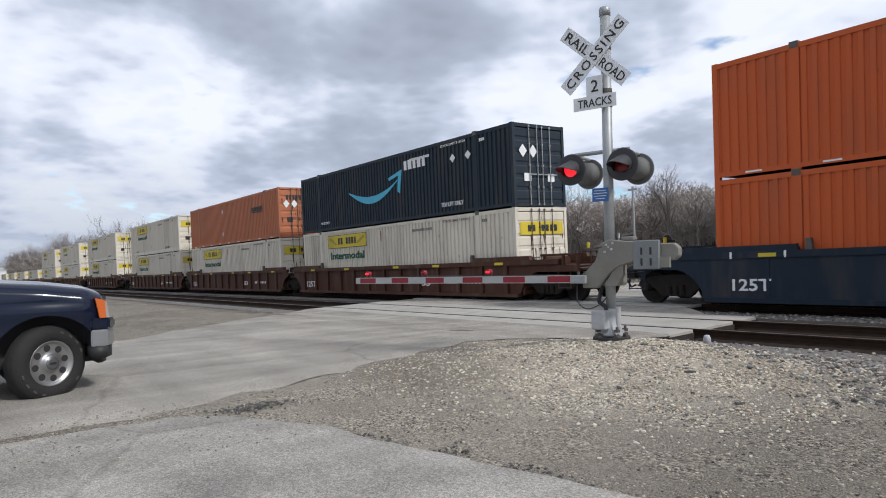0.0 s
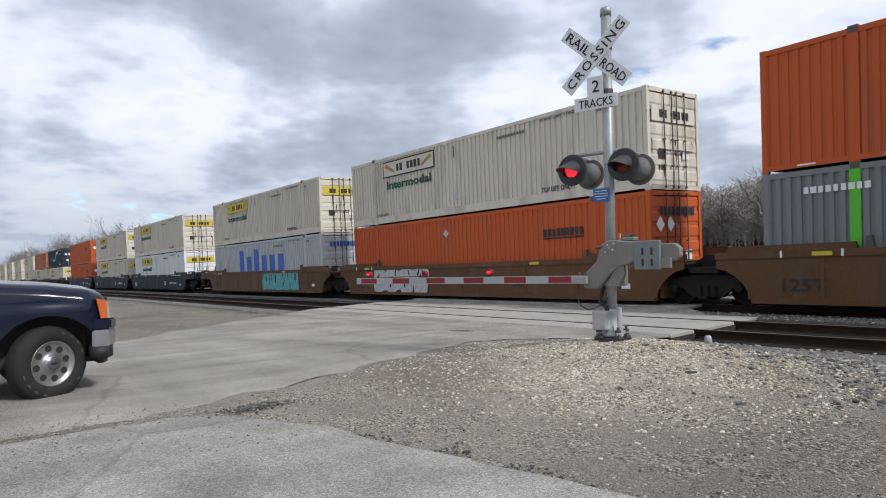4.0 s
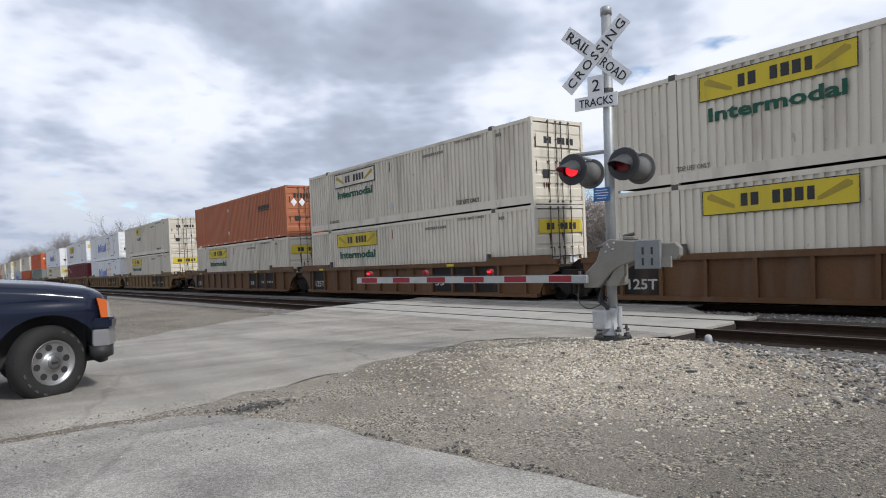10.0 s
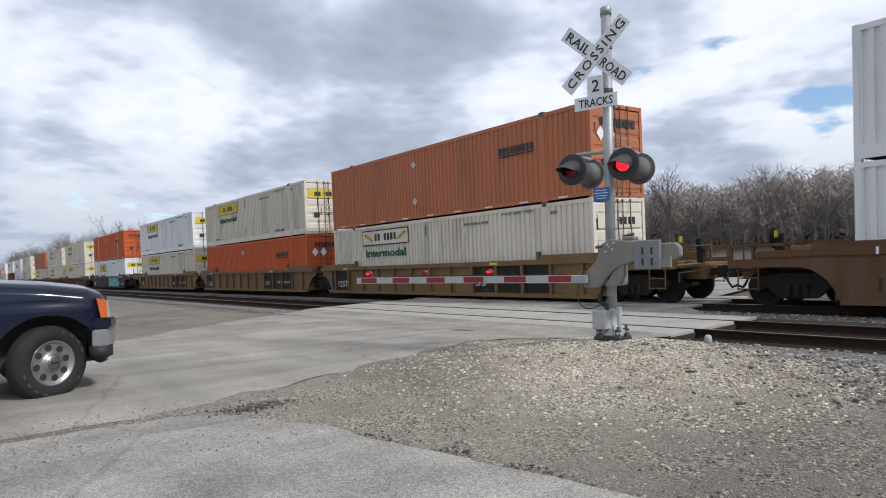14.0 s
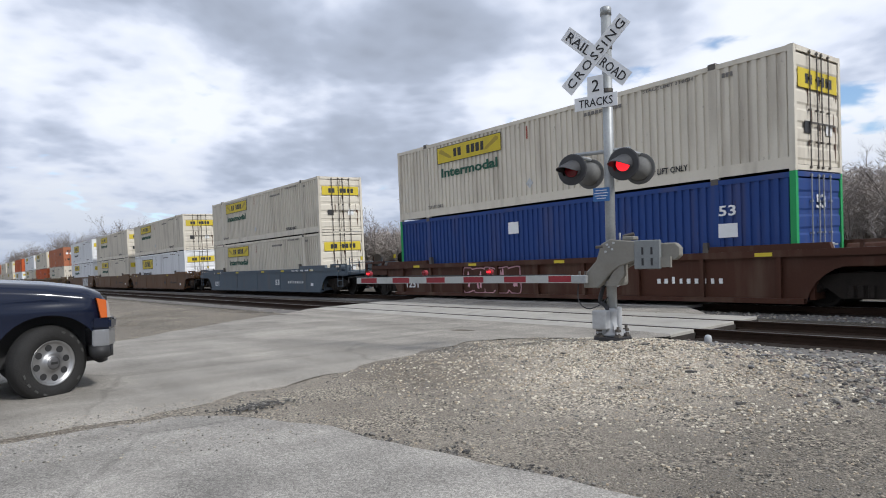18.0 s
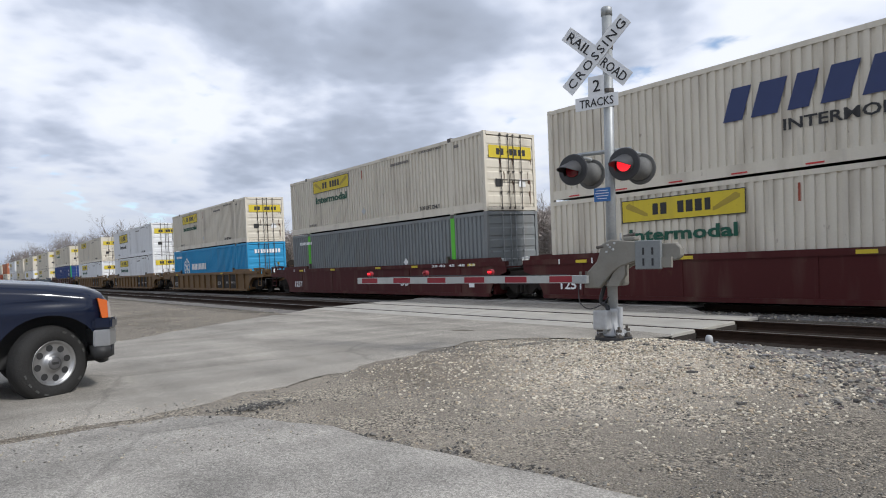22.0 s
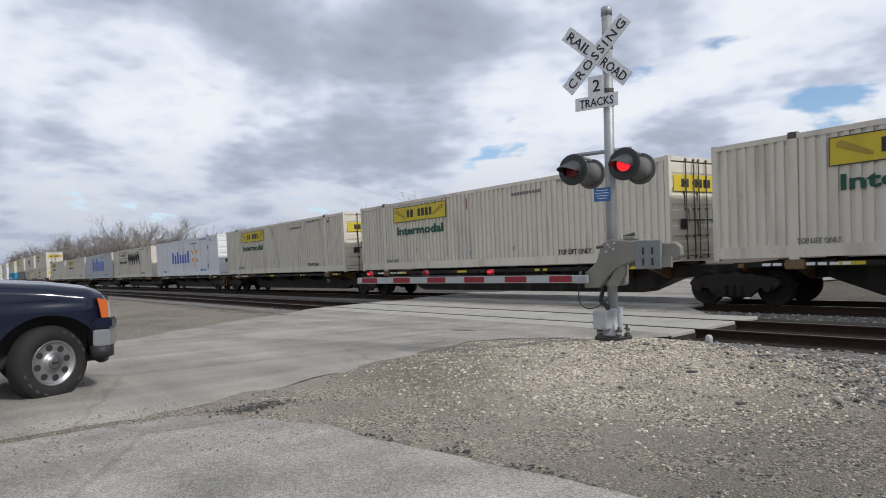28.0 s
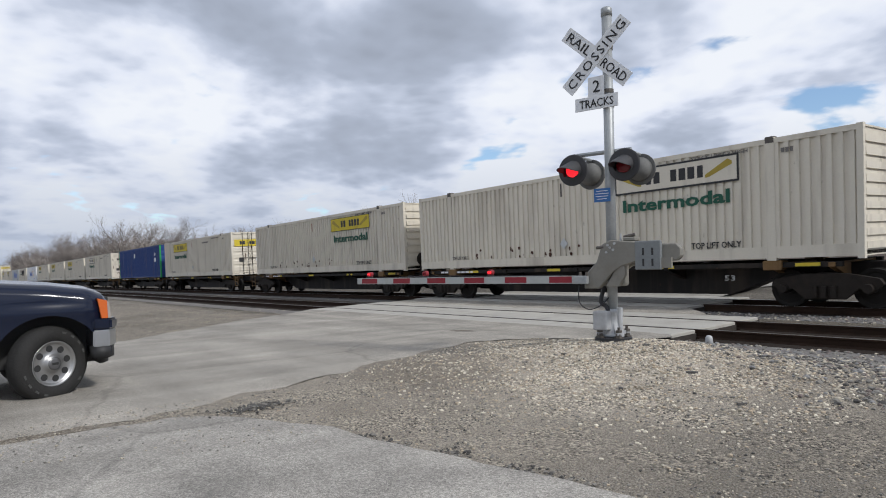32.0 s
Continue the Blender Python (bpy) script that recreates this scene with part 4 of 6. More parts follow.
def sheet(name, xs, ys, height, material, keep=None):
    verts = [(x, y, height(x, y)) for y in ys for x in xs]
    n = len(xs)
    faces = [(j * n + i, j * n + i + 1, (j + 1) * n + i + 1, (j + 1) * n + i) for j in range(len(ys) - 1) for i in range(n - 1)
             if keep is None or keep(0.5 * (xs[i] + xs[i + 1]), 0.5 * (ys[j] + ys[j + 1]))]
    me = bpy.data.meshes.new(name)
    me.from_pydata(verts, [], faces)
    for p in me.polygons:
        p.use_smooth = True
    me.materials.append(material)
    return new(name, me)

def ground_material():
    """Pale limestone gravel with dark grit, brown dirt and darker ballast near the rails."""
    m = bpy.data.materials.new("gravel_ground")
    m.use_nodes = True
    t = m.node_tree
    b = t.nodes["Principled BSDF"]
    b.inputs["Roughness"].default_value = 0.95
    b.inputs["Specular IOR Level"].default_value = 0.2
    co = t.nodes.new("ShaderNodeTexCoord")
    def vor(s):
        v = t.nodes.new("ShaderNodeTexVoronoi"); v.inputs["Scale"].default_value = s
        t.links.new(co.outputs["Object"], v.inputs["Vector"]); return v
    def noi(s, d):
        n = t.nodes.new("ShaderNodeTexNoise"); n.inputs["Scale"].default_value, n.inputs["Detail"].default_value = s, d
        t.links.new(co.outputs["Object"], n.inputs["Vector"]); return n.outputs["Fac"]
    stones, grit = vor(60.0), vor(135.0)
    sep = t.nodes.new("ShaderNodeSeparateColor"); t.links.new(stones.outputs["Color"], sep.inputs[0])
    ramp = t.nodes.new("ShaderNodeValToRGB")
    e = ramp.color_ramp.elements
    e[0].position, e[0].color = 0.0, (0.045, 0.040, 0.035, 1)
    e[1].position, e[1].color = 1.0, (0.60, 0.53, 0.42, 1)
    k = e.new(0.25); k.color = (0.185, 0.165, 0.138, 1)
    k = e.new(0.65); k.color = (0.325, 0.29, 0.24, 1)
    t.links.new(sep.outputs[0], ramp.inputs[0])
    sepg = t.nodes.new("ShaderNodeSeparateColor"); t.links.new(grit.outputs["Color"], sepg.inputs[0])
    rg = t.nodes.new("ShaderNodeValToRGB")
    rg.color_ramp.elements[0].color = (0.13, 0.115, 0.095, 1); rg.color_ramp.elements[1].color = (0.43, 0.385, 0.32, 1)
    t.links.new(sepg.outputs[1], rg.inputs[0])
    pick = t.nodes.new("ShaderNodeMapRange"); pick.inputs["From Min"].default_value, pick.inputs["From Max"].default_value = 0.42, 0.58
    t.links.new(noi(1.3, 5), pick.inputs["Value"])
    mx = t.nodes.new("ShaderNodeMix"); mx.data_type = "RGBA"
    t.links.new(pick.outputs[0], mx.inputs[0]); t.links.new(rg.outputs[0], mx.inputs[6]); t.links.new(ramp.outputs[0], mx.inputs[7])
    # larger drift: brown earth and grey dust
    dr = t.nodes.new("ShaderNodeMapRange"); dr.inputs["From Min"].default_value, dr.inputs["From Max"].default_value = 0.48, 0.72
    dr.inputs["To Max"].default_value = 0.7
    t.links.new(noi(0.35, 6), dr.inputs["Value"])
    m2 = t.nodes.new("ShaderNodeMix"); m2.data_type = "RGBA"
    t.links.new(dr.outputs[0], m2.inputs[0]); t.links.new(mx.outputs[2], m2.inputs[6]); m2.inputs[7].default_value = (0.125, 0.105, 0.083, 1)
    # the clean tan limestone tipped round the signal
    off = t.nodes.new("ShaderNodeVectorMath"); off.operation = "DISTANCE"; off.inputs[1].default_value = (-4.7, 6.9, 0.3)
    t.links.new(co.outputs["Object"], off.inputs[0])
    wob = t.nodes.new("ShaderNodeMath"); wob.operation = "MULTIPLY_ADD"; wob.inputs[1].default_value = 1.6
    t.links.new(noi(1.5, 5), wob.inputs[0]); t.links.new(off.outputs["Value"], wob.inputs[2])
    heap = t.nodes.new("ShaderNodeMapRange")
    for k, v in (("From Min", 3.8), ("From Max", 1.8), ("To Min", 1.0), ("To Max", 1.7)):
        heap.inputs[k].default_value = v
    t.links.new(wob.outputs[0], heap.inputs["Value"])
    tan = t.nodes.new("ShaderNodeVectorMath"); tan.operation = "SCALE"
    t.links.new(m2.outputs[2], tan.inputs[0])
    # dark cinders on the far verge of the road and along the near track
    sx = t.nodes.new("ShaderNodeSeparateXYZ"); t.links.new(co.outputs["Object"], sx.inputs[0])
    def side(socket, a, b_, lo, hi):
        w = t.nodes.new("ShaderNodeMath"); w.operation = "MULTIPLY_ADD"; w.inputs[1].default_value = 2.4
        t.links.new(noi(0.9, 6), w.inputs[0]); t.links.new(socket, w.inputs[2])
        r = t.nodes.new("ShaderNodeMapRange")
        for k, v in (("From Min", a), ("From Max", b_), ("To Min", lo), ("To Max", hi)):
            r.inputs[k].default_value = v
        t.links.new(w.outputs[0], r.inputs["Value"]); return r.outputs[0]
    def times(p, q):
        w = t.nodes.new("ShaderNodeMath"); w.operation = "MULTIPLY"
        t.links.new(p, w.inputs[0]); t.links.new(q, w.inputs[1]); return w.outputs[0]
    dull = times(times(side(sx.outputs[0], -12.5, -10.5, 0.80, 1.0), side(sx.outputs[1], 9.3, 10.3, 1.0, 0.45)), times(heap.outputs[0], side(sx.outputs[0], -2.8, -0.8, 1.0, 0.68)))
    t.links.new(dull, tan.inputs["Scale"])
    # beyond the tracks: dull grass and earth
    sp = t.nodes.new("ShaderNodeSeparateXYZ"); t.links.new(co.outputs["Object"], sp.inputs[0])
    fy = t.nodes.new("ShaderNodeMapRange"); fy.inputs["From Min"].default_value, fy.inputs["From Max"].default_value = 26.0, 34.0
    t.links.new(sp.outputs[1], fy.inputs["Value"])
    m3 = t.nodes.new("ShaderNodeMix"); m3.data_type = "RGBA"
    t.links.new(fy.outputs[0], m3.inputs[0]); t.links.new(tan.outputs[0], m3.inputs[6]); m3.inputs[7].default_value = (0.10, 0.085, 0.055, 1)
    # leaf litter on the wooded hill
    fw = t.nodes.new("ShaderNodeMapRange"); fw.inputs["From Min"].default_value, fw.inputs["From Max"].default_value = 60.0, 85.0
    t.links.new(sp.outputs[1], fw.inputs["Value"])
    m4 = t.nodes.new("ShaderNodeMix"); m4.data_type = "RGBA"
    t.links.new(fw.outputs[0], m4.inputs[0]); t.links.new(m3.outputs[2], m4.inputs[6]); m4.inputs[7].default_value = (0.13, 0.108, 0.09, 1)
    t.links.new(m4.outputs[2], b.inputs["Base Color"])
    bp = t.nodes.new("ShaderNodeBump"); bp.inputs["Strength"].default_value, bp.inputs["Distance"].default_value = 0.75, 0.025
    inv = t.nodes.new("ShaderNodeMath"); inv.operation = "SUBTRACT"; inv.inputs[0].default_value = 1.0
    t.links.new(stones.outputs["Distance"], inv.inputs[1]); t.links.new(inv.outputs[0], bp.inputs["Height"])
    t.links.new(bp.outputs[0], b.inputs["Normal"])
    return m

def asphalt_material(name, rgb, seed, coarse=False):
    """Old bleached asphalt: exposed stone, patches, long cracks."""
    m = bpy.data.materials.new(name)
    m.use_nodes = True
    t = m.node_tree
    b = t.nodes["Principled BSDF"]
    b.inputs["Roughness"].default_value = 0.85
    b.inputs["Specular IOR Level"].default_value = 0.3
    co = t.nodes.new("ShaderNodeTexCoord")
    mp = t.nodes.new("ShaderNodeMapping"); mp.inputs["Location"].default_value = (seed, seed * 2, 0)
    t.links.new(co.outputs["Object"], mp.inputs[0])
    def noi(s, d, stretch=None):
        n = t.nodes.new("ShaderNodeTexNoise"); n.inputs["Scale"].default_value, n.inputs["Detail"].default_value = s, d
        src = mp.outputs[0]
        if stretch:
            q = t.nodes.new("ShaderNodeMapping"); q.inputs["Scale"].default_value = stretch
            t.links.new(src, q.inputs[0]); src = q.outputs[0]
        t.links.new(src, n.inputs["Vector"]); return n.outputs["Fac"]
    def rng(v, a, b_, lo, hi):
        r = t.nodes.new("ShaderNodeMapRange")
        for k, q in zip(("From Min", "From Max", "To Min", "To Max"), (a, b_, lo, hi)):
            r.inputs[k].default_value = q
        t.links.new(v, r.inputs["Value"]); return r.outputs[0]
    def mulv(a, b_):
        n = t.nodes.new("ShaderNodeMath"); n.operation = "MULTIPLY"
        t.links.new(a, n.inputs[0]); t.links.new(b_, n.inputs[1]); return n.outputs[0]
    grain = noi(130.0, 2)
    f = mulv(rng(noi(0.5, 5), 0.3, 0.7, 0.80, 1.16), rng(grain, 0.3, 0.7, 0.58, 1.42))
    f = mulv(f, rng(noi(0.8, 4, (2.2, 0.25, 1)), 0.35, 0.65, 0.86, 1.10))
    cr = t.nodes.new("ShaderNodeTexVoronoi"); cr.feature = "DISTANCE_TO_EDGE"; cr.inputs["Scale"].default_value = 0.30
    wob = t.nodes.new("ShaderNodeMix"); wob.data_type = "VECTOR"; wob.inputs[0].default_value = 0.25
    wn2 = t.nodes.new("ShaderNodeTexNoise"); wn2.inputs["Scale"].default_value, wn2.inputs["Detail"].default_value = 2.0, 5
    t.links.new(mp.outputs[0], wn2.inputs["Vector"])
    t.links.new(mp.outputs[0], wob.inputs[4]); t.links.new(wn2.outputs["Color"], wob.inputs[5])
    t.links.new(wob.outputs[1], cr.inputs["Vector"])
    crack = rng(cr.outputs["Distance"], 0.002, 0.010, 0.0, 1.0)
    f = mulv(f, rng(crack, 0.0, 1.0, 0.80, 1.0))
    vo = t.nodes.new("ShaderNodeTexVoronoi"); vo.inputs["Scale"].default_value = 70.0 if coarse else 110.0
    t.links.new(mp.outputs[0], vo.inputs["Vector"])
    sv = t.nodes.new("ShaderNodeSeparateColor"); t.links.new(vo.outputs["Color"], sv.inputs[0])
    f = mulv(f, rng(sv.outputs[0], 0.0, 1.0, 0.72 if coarse else 0.74, 1.28 if coarse else 1.26))
    if coarse:
        f = mulv(f, rng(noi(1.1, 7), 0.38, 0.56, 0.84, 1.04))
        f = mulv(f, rng(noi(2.6, 6, (1.0, 2.0, 1)), 0.5, 0.75, 1.0, 1.12))
    else:
        f = mulv(f, rng(noi(0.7, 6, (0.5, 1.6, 1)), 0.34, 0.60, 0.80, 1.05))
    sc = t.nodes.new("ShaderNodeVectorMath"); sc.operation = "SCALE"; sc.inputs[0].default_value = rgb
    t.links.new(f, sc.inputs["Scale"]); t.links.new(sc.outputs[0], b.inputs["Base Color"])
    bp = t.nodes.new("ShaderNodeBump"); bp.inputs["Strength"].default_value, bp.inputs["Distance"].default_value = 0.5, 0.008
    t.links.new(grain, bp.inputs["Height"]); t.links.new(bp.outputs[0], b.inputs["Normal"])
    return m

M_GROUND = ground_material()
M_ROAD = asphalt_material("bleached_asphalt", (0.30, 0.278, 0.243), 3.0)
M_DRIVE = asphalt_material("old_pale_asphalt", (0.305, 0.287, 0.258), 11.0, True)
M_CONC = mat("worn_concrete", (0.36, 0.345, 0.31), 0.85, 0, 0.2, 1.2, 0.25, 60.0, 0.5, (0.16, 0.14, 0.12))

gx = spread(-24.0, 4.0, 0.28, 2600, 1.22)
gy = spread(-1.5, 20.0, 0.28, 2600, 1.22)
tagged(sheet("ground", gx, gy, ground_z, M_GROUND), "pale limestone gravel ground with dark grit and earth", "ground", kind="structure")

def lerp_table(table, v):
    for (a, p), (b, q) in zip(table, table[1:]):
        if v <= b:
            return p + (q - p) * max(0.0, min(1.0, (v - a) / (b - a)))
    return table[-1][1]

RIGHT = [(-60, -6.3), (0.0, -6.5), (2.1, -6.9), (4.5, -7.75), (7.3, -8.75), (8.7, -8.7), (9.8, -7.6), (10.6, -6.9)]
LEFT = [(-60, -14.0), (0.0, -14.2), (3.0, -15.0), (7.3, -18.9), (10.6, -22.0)]

def strip(name, y0, y1, dy, left, right, height, material, nx=28, ragged=0.12):
    rows = int((y1 - y0) / dy) + 1
    verts, faces = [], []
    for j in range(rows + 1):
        y = y0 + (y1 - y0) * j / rows
        a = left(y) + ragged * noise.noise((7.0, y * 1.7, 0.0)) * 2
        b = right(y) + ragged * noise.noise((3.0, y * 1.7, 0.0)) * 2 + 0.05 * noise.noise((3.0, y * 7, 4.0))
        for i in range(nx + 1):
            s = i / nx
            x = a + (b - a) * s
            edge = min(s, 1 - s) * nx
            verts.append((x, y, height(x, y) - (0.03 if edge < 0.5 else 0.0)))
    for j in range(rows):
        for i in range(nx):
            k = j * (nx + 1) + i
            faces.append((k, k + 1, k + nx + 2, k + nx + 1))
    me = bpy.data.meshes.new(name)
    me.from_pydata(verts, [], faces)
    for p in me.polygons:
        p.use_smooth = True
    me.materials.append(material)
    return new(name, me)

def road_z(x, y):
    k = soft(8.0, 10.4, y)
    base = 0.03 + 0.012 * noise.noise((x * 0.5, y * 0.5, 2.0)) + 0.30 * math.exp(-(((x + 5.2) / 2.3) ** 2 + ((y - 7.0) / 1.55) ** 2))
    return base * (1 - k) + (tz(y) - 0.006) * k + 0.012

tagged(strip("road", -60, 10.72, 0.25, lambda y: lerp_table(LEFT, y), lambda y: lerp_table(RIGHT, y), road_z, M_ROAD), "bleached grey asphalt road that leads to the level crossing", "road", kind="structure")
tagged(strip("road", 18.75, 90, 0.6, lambda y: -21.0 - 0.02 * y, lambda y: -10.8 - 0.30 * (y - 18.75) if y < 26 else -12.97 - 0.03 * (y - 26), lambda x, y: tz(19) - 0.03 + 0.02 * soft(19, 30, y), M_ROAD), "bleached asphalt road beyond the tracks", "road", kind="structure")
DRIVE_EDGE = [(-6.45, 1.75), (-5.9, 2.25), (-5.02, 2.62), (-4.2, 2.72), (-2.85, 3.0), (-1.0, 3.3), (6.0, 4.2)]
def drive():
    bm = bmesh.new()
    nx, ny = 60, 30
    grid = []
    for i in range(nx + 1):
        x = -6.45 + 12.45 * i / nx
        top = lerp_table(DRIVE_EDGE, x) + 0.10 * noise.noise((x * 2.3, 1.0, 0)) + 0.05 * noise.noise((x * 7, 2.0, 0))
        col = []
        for j in range(ny + 1):
            y = -8 + (top + 8) * (1 - (1 - j / ny) ** 2)
            z = 0.035 + 0.008 * noise.noise((x, y, 3.0)) - (0.035 if j == ny or i == 0 else 0)
            col.append(bm.verts.new((x, y, max(z, ground_z(x, y) + 0.008) if j < ny else z)))
        grid.append(col)
    for i in range(nx):
        for j in range(ny):
            bm.faces.new((grid[i][j], grid[i + 1][j], grid[i + 1][j + 1], grid[i][j + 1]))
    tagged(link("driveway", bm, M_DRIVE, smooth=True), "cracked pale asphalt drive beside the road", "driveway", kind="structure")
drive()

# loose stones
def stone_mesh(rnd, n=6):
    bm = bmesh.new()
    bmesh.ops.create_icosphere(bm, subdivisions=1, radius=1.0)
    for v in bm.verts:
        v.co *= 0.75 + 0.5 * rnd.random()
        v.co.z *= 0.65
    bm.verts.index_update()
    return np.array([v.co[:] for v in bm.verts]), [[v.index for v in f.verts] for f in bm.faces]

def scatter(name, count, place, size, materials, seed, label, category="stones"):
    """Many loose stones as one body."""
    rnd = random.Random(seed)
    kinds = [stone_mesh(rnd) for _ in range(8)]
    vs, fs, mi, off = [], [], [], 0
    for _ in range(count):
        p = place(rnd)
        if p is None:
            continue
        x, y, z = p
        v, f = kinds[rnd.randrange(8)]
        s = size(rnd)
        a = rnd.random() * 6.283
        ca, sa = math.cos(a) * s, math.sin(a) * s
        vs.append(np.stack([x + v[:, 0] * ca - v[:, 1] * sa, y + v[:, 0] * sa + v[:, 1] * ca, z + v[:, 2] * s + s * 0.25], 1))
        fs += [[i + off for i in q] for q in f]
        mi += [rnd.randrange(len(materials))] * len(f)
        off += len(v)
    me = bpy.data.meshes.new(name)
    me.from_pydata(np.concatenate(vs).tolist(), [], fs)
    for m in materials:
        me.materials.append(m)
    me.polygons.foreach_set("material_index", mi)
    return tagged(new(name, me), label, category, kind="stuff")

S_PALE = mat("pale_limestone", (0.42, 0.375, 0.30), 0.9, 0, 0.25, 8.0, 0.3)
S_WHITE = mat("white_limestone", (0.64, 0.585, 0.48), 0.9, 0, 0.2, 8.0, 0.3)
S_TAN = mat("tan_stone", (0.42, 0.35, 0.26), 0.9, 0, 0.2, 8.0, 0.3)
S_GREY = mat("grey_stone", (0.20, 0.19, 0.17), 0.9, 0, 0.25, 8.0, 0.3)
S_DARK = mat("dark_stone", (0.07, 0.066, 0.062), 0.9, 0, 0.3, 8.0, 0.3)
S_BLUISH = mat("blue_grey_stone", (0.20, 0.20, 0.20), 0.85, 0, 0.25, 8.0, 0.3)
S_PINK = mat("pinkish_stone", (0.16, 0.13, 0.12), 0.9, 0, 0.25, 8.0, 0.3)

def on_verge(rnd):
    y = 2.4 + 8.0 * rnd.random() ** 1.3
    x = -9.0 + 12.0 * rnd.random()
    if x < lerp_table(RIGHT, y) + 0.05 or (y < lerp_table(DRIVE_EDGE, x) + 0.05):
        return None
    if x > 0.55 * y - 3.0:
        return None
    if noise.noise((x * 0.8, y * 0.8, 9.0)) < -0.25 + 0.5 * rnd.random() - 0.25:
        return None
    return x, y, ground_z(x, y)
scatter("gravel", 36000, on_verge, lambda r: 0.004 + 0.010 * r.random() ** 2.6, [S_PALE, S_GREY, S_TAN, S_PALE, S_GREY, S_DARK, S_GREY, S_PALE, S_GREY], 5, "loose pale limestone gravel on the verge")
def on_drive_strip(rnd):
    t = rnd.random()
    x = -6.6 + 0.9 * (rnd.random() - 0.5) + (1.6 * t if rnd.random() < 0.3 else 0)
    y = -1.0 + 3.4 * t
    return x, y, 0.04
scatter("gravel", 1500, on_drive_strip, lambda r: 0.003 + 0.009 * r.random() ** 2.5, [S_PALE, S_GREY, S_PALE, S_GREY], 8, "gravel strewn along the joint of road and drive")
def on_left(rnd):
    x, y = -28 + 20 * rnd.random(), 2.5 + 8 * rnd.random()
    if x > lerp_table(LEFT, y) - 0.1:
        return None
    return x, y, ground_z(x, y)
scatter("gravel", 9000, on_left, lambda r: 0.006 + 0.012 * r.random() ** 2, [S_GREY, S_PALE, S_TAN, S_DARK, S_GREY, S_PALE], 9, "loose stones beside the road")

M_CRUST = mat("dark_broken_asphalt", (0.075, 0.072, 0.068), 0.9, 0, 0.3, 9.0, 0.4)
def on_patch(rnd):
    a, r = rnd.random() * 6.283, abs(rnd.gauss(0, 0.5))
    x, y = -6.25 + 0.24 * r * math.cos(a), 2.46 + 0.50 * r * math.sin(a)
    return x, y, ground_z(x, y) + 0.012
scatter("asphalt_crumbs", 380, on_patch, lambda r: 0.006 + 0.014 * r.random() ** 2, [M_CRUST, S_DARK, M_CRUST, S_GREY], 31, "dark crumbs of broken asphalt by the road edge", "rubble")
def on_edge(rnd):
    x = -5.3 + 3.6 * rnd.random()
    y = lerp_table(DRIVE_EDGE, x) + rnd.gauss(0.05, 0.07)
    if noise.noise((x * 1.9, 3.0, 1.0)) < -0.05:
        return None
    return x, y, ground_z(x, y) + 0.01
scatter("asphalt_crumbs", 900, on_edge, lambda r: 0.005 + 0.014 * r.random() ** 2, [M_CRUST, S_DARK, S_GREY], 33, "dark crumbs along the broken edge of the drive", "rubble")
def on_mound(rnd):
    x, y = -5.0 + rnd.gauss(0, 1.6), 6.5 + rnd.gauss(0, 1.2)
    if x < lerp_table(RIGHT, y) + 0.05 or y > 9.0 or x > -2.2 or y < 3.6:
        return None
    return x, y, ground_z(x, y)
scatter("gravel", 13000, on_mound, lambda r: 0.006 + 0.015 * r.random() ** 2, [S_PALE, S_WHITE, S_TAN, S_TAN, S_PALE, S_GREY, S_WHITE], 35, "pale clean limestone heaped round the signal foot")
def on_bed_edge(rnd):
    x = -6.0 + 4.8 * rnd.random()
    edge = 9.6 - 0.56 * (x + 5.8) + 0.35 * noise.noise((x * 1.5, 4.0, 0.0))
    y = edge - abs(rnd.gauss(0, 0.75)) if rnd.random() < 0.22 else edge + (10.2 - edge) * rnd.random()
    if (x + 5.47) ** 2 + (y - 7.03) ** 2 < 0.6:
        return None
    return x, y, ground_z(x, y)
scatter("gravel", 8200, on_bed_edge, lambda r: 0.012 + 0.024 * r.random() ** 1.5, [S_GREY, S_DARK, S_PINK, S_GREY, S_DARK, S_PALE, S_GREY, S_BLUISH], 36, "grey ballast spilled towards the verge")

def flat_rock(x, y, l, w, h, a, seed):
    rnd = random.Random(seed)
    bm = bx(-l / 2, l / 2, -w / 2, w / 2, 0, h)
    bmesh.ops.subdivide_edges(bm, edges=bm.edges[:], cuts=1)
    for v in bm.verts:
        v.co += Vector((rnd.gauss(0, l * 0.04), rnd.gauss(0, w * 0.06), rnd.gauss(0, h * 0.1)))
    o = tagged(link("flat_stone", bm, M_CRUST), "flat dark stone lying on the gravel verge", "stone", "dark stones on the verge")
    o.matrix_basis = pose(x, y, ground_z(x, y) - 0.004, 0, 0, a)
for i, (px, py, l) in enumerate(((-3.83, 6.18, 0.17), (-4.75, 6.73, 0.12), (-4.55, 6.78, 0.10), (-4.1, 5.35, 0.11), (-6.35, 7.2, 0.12), (-5.5, 6.1, 0.10), (-3.0, 5.6, 0.12), (-2.7, 6.9, 0.10), (-4.9, 8.1, 0.12))):
    flat_rock(px, py, l * 0.7, l * 0.3, 0.022, 40 + 33 * i, i)

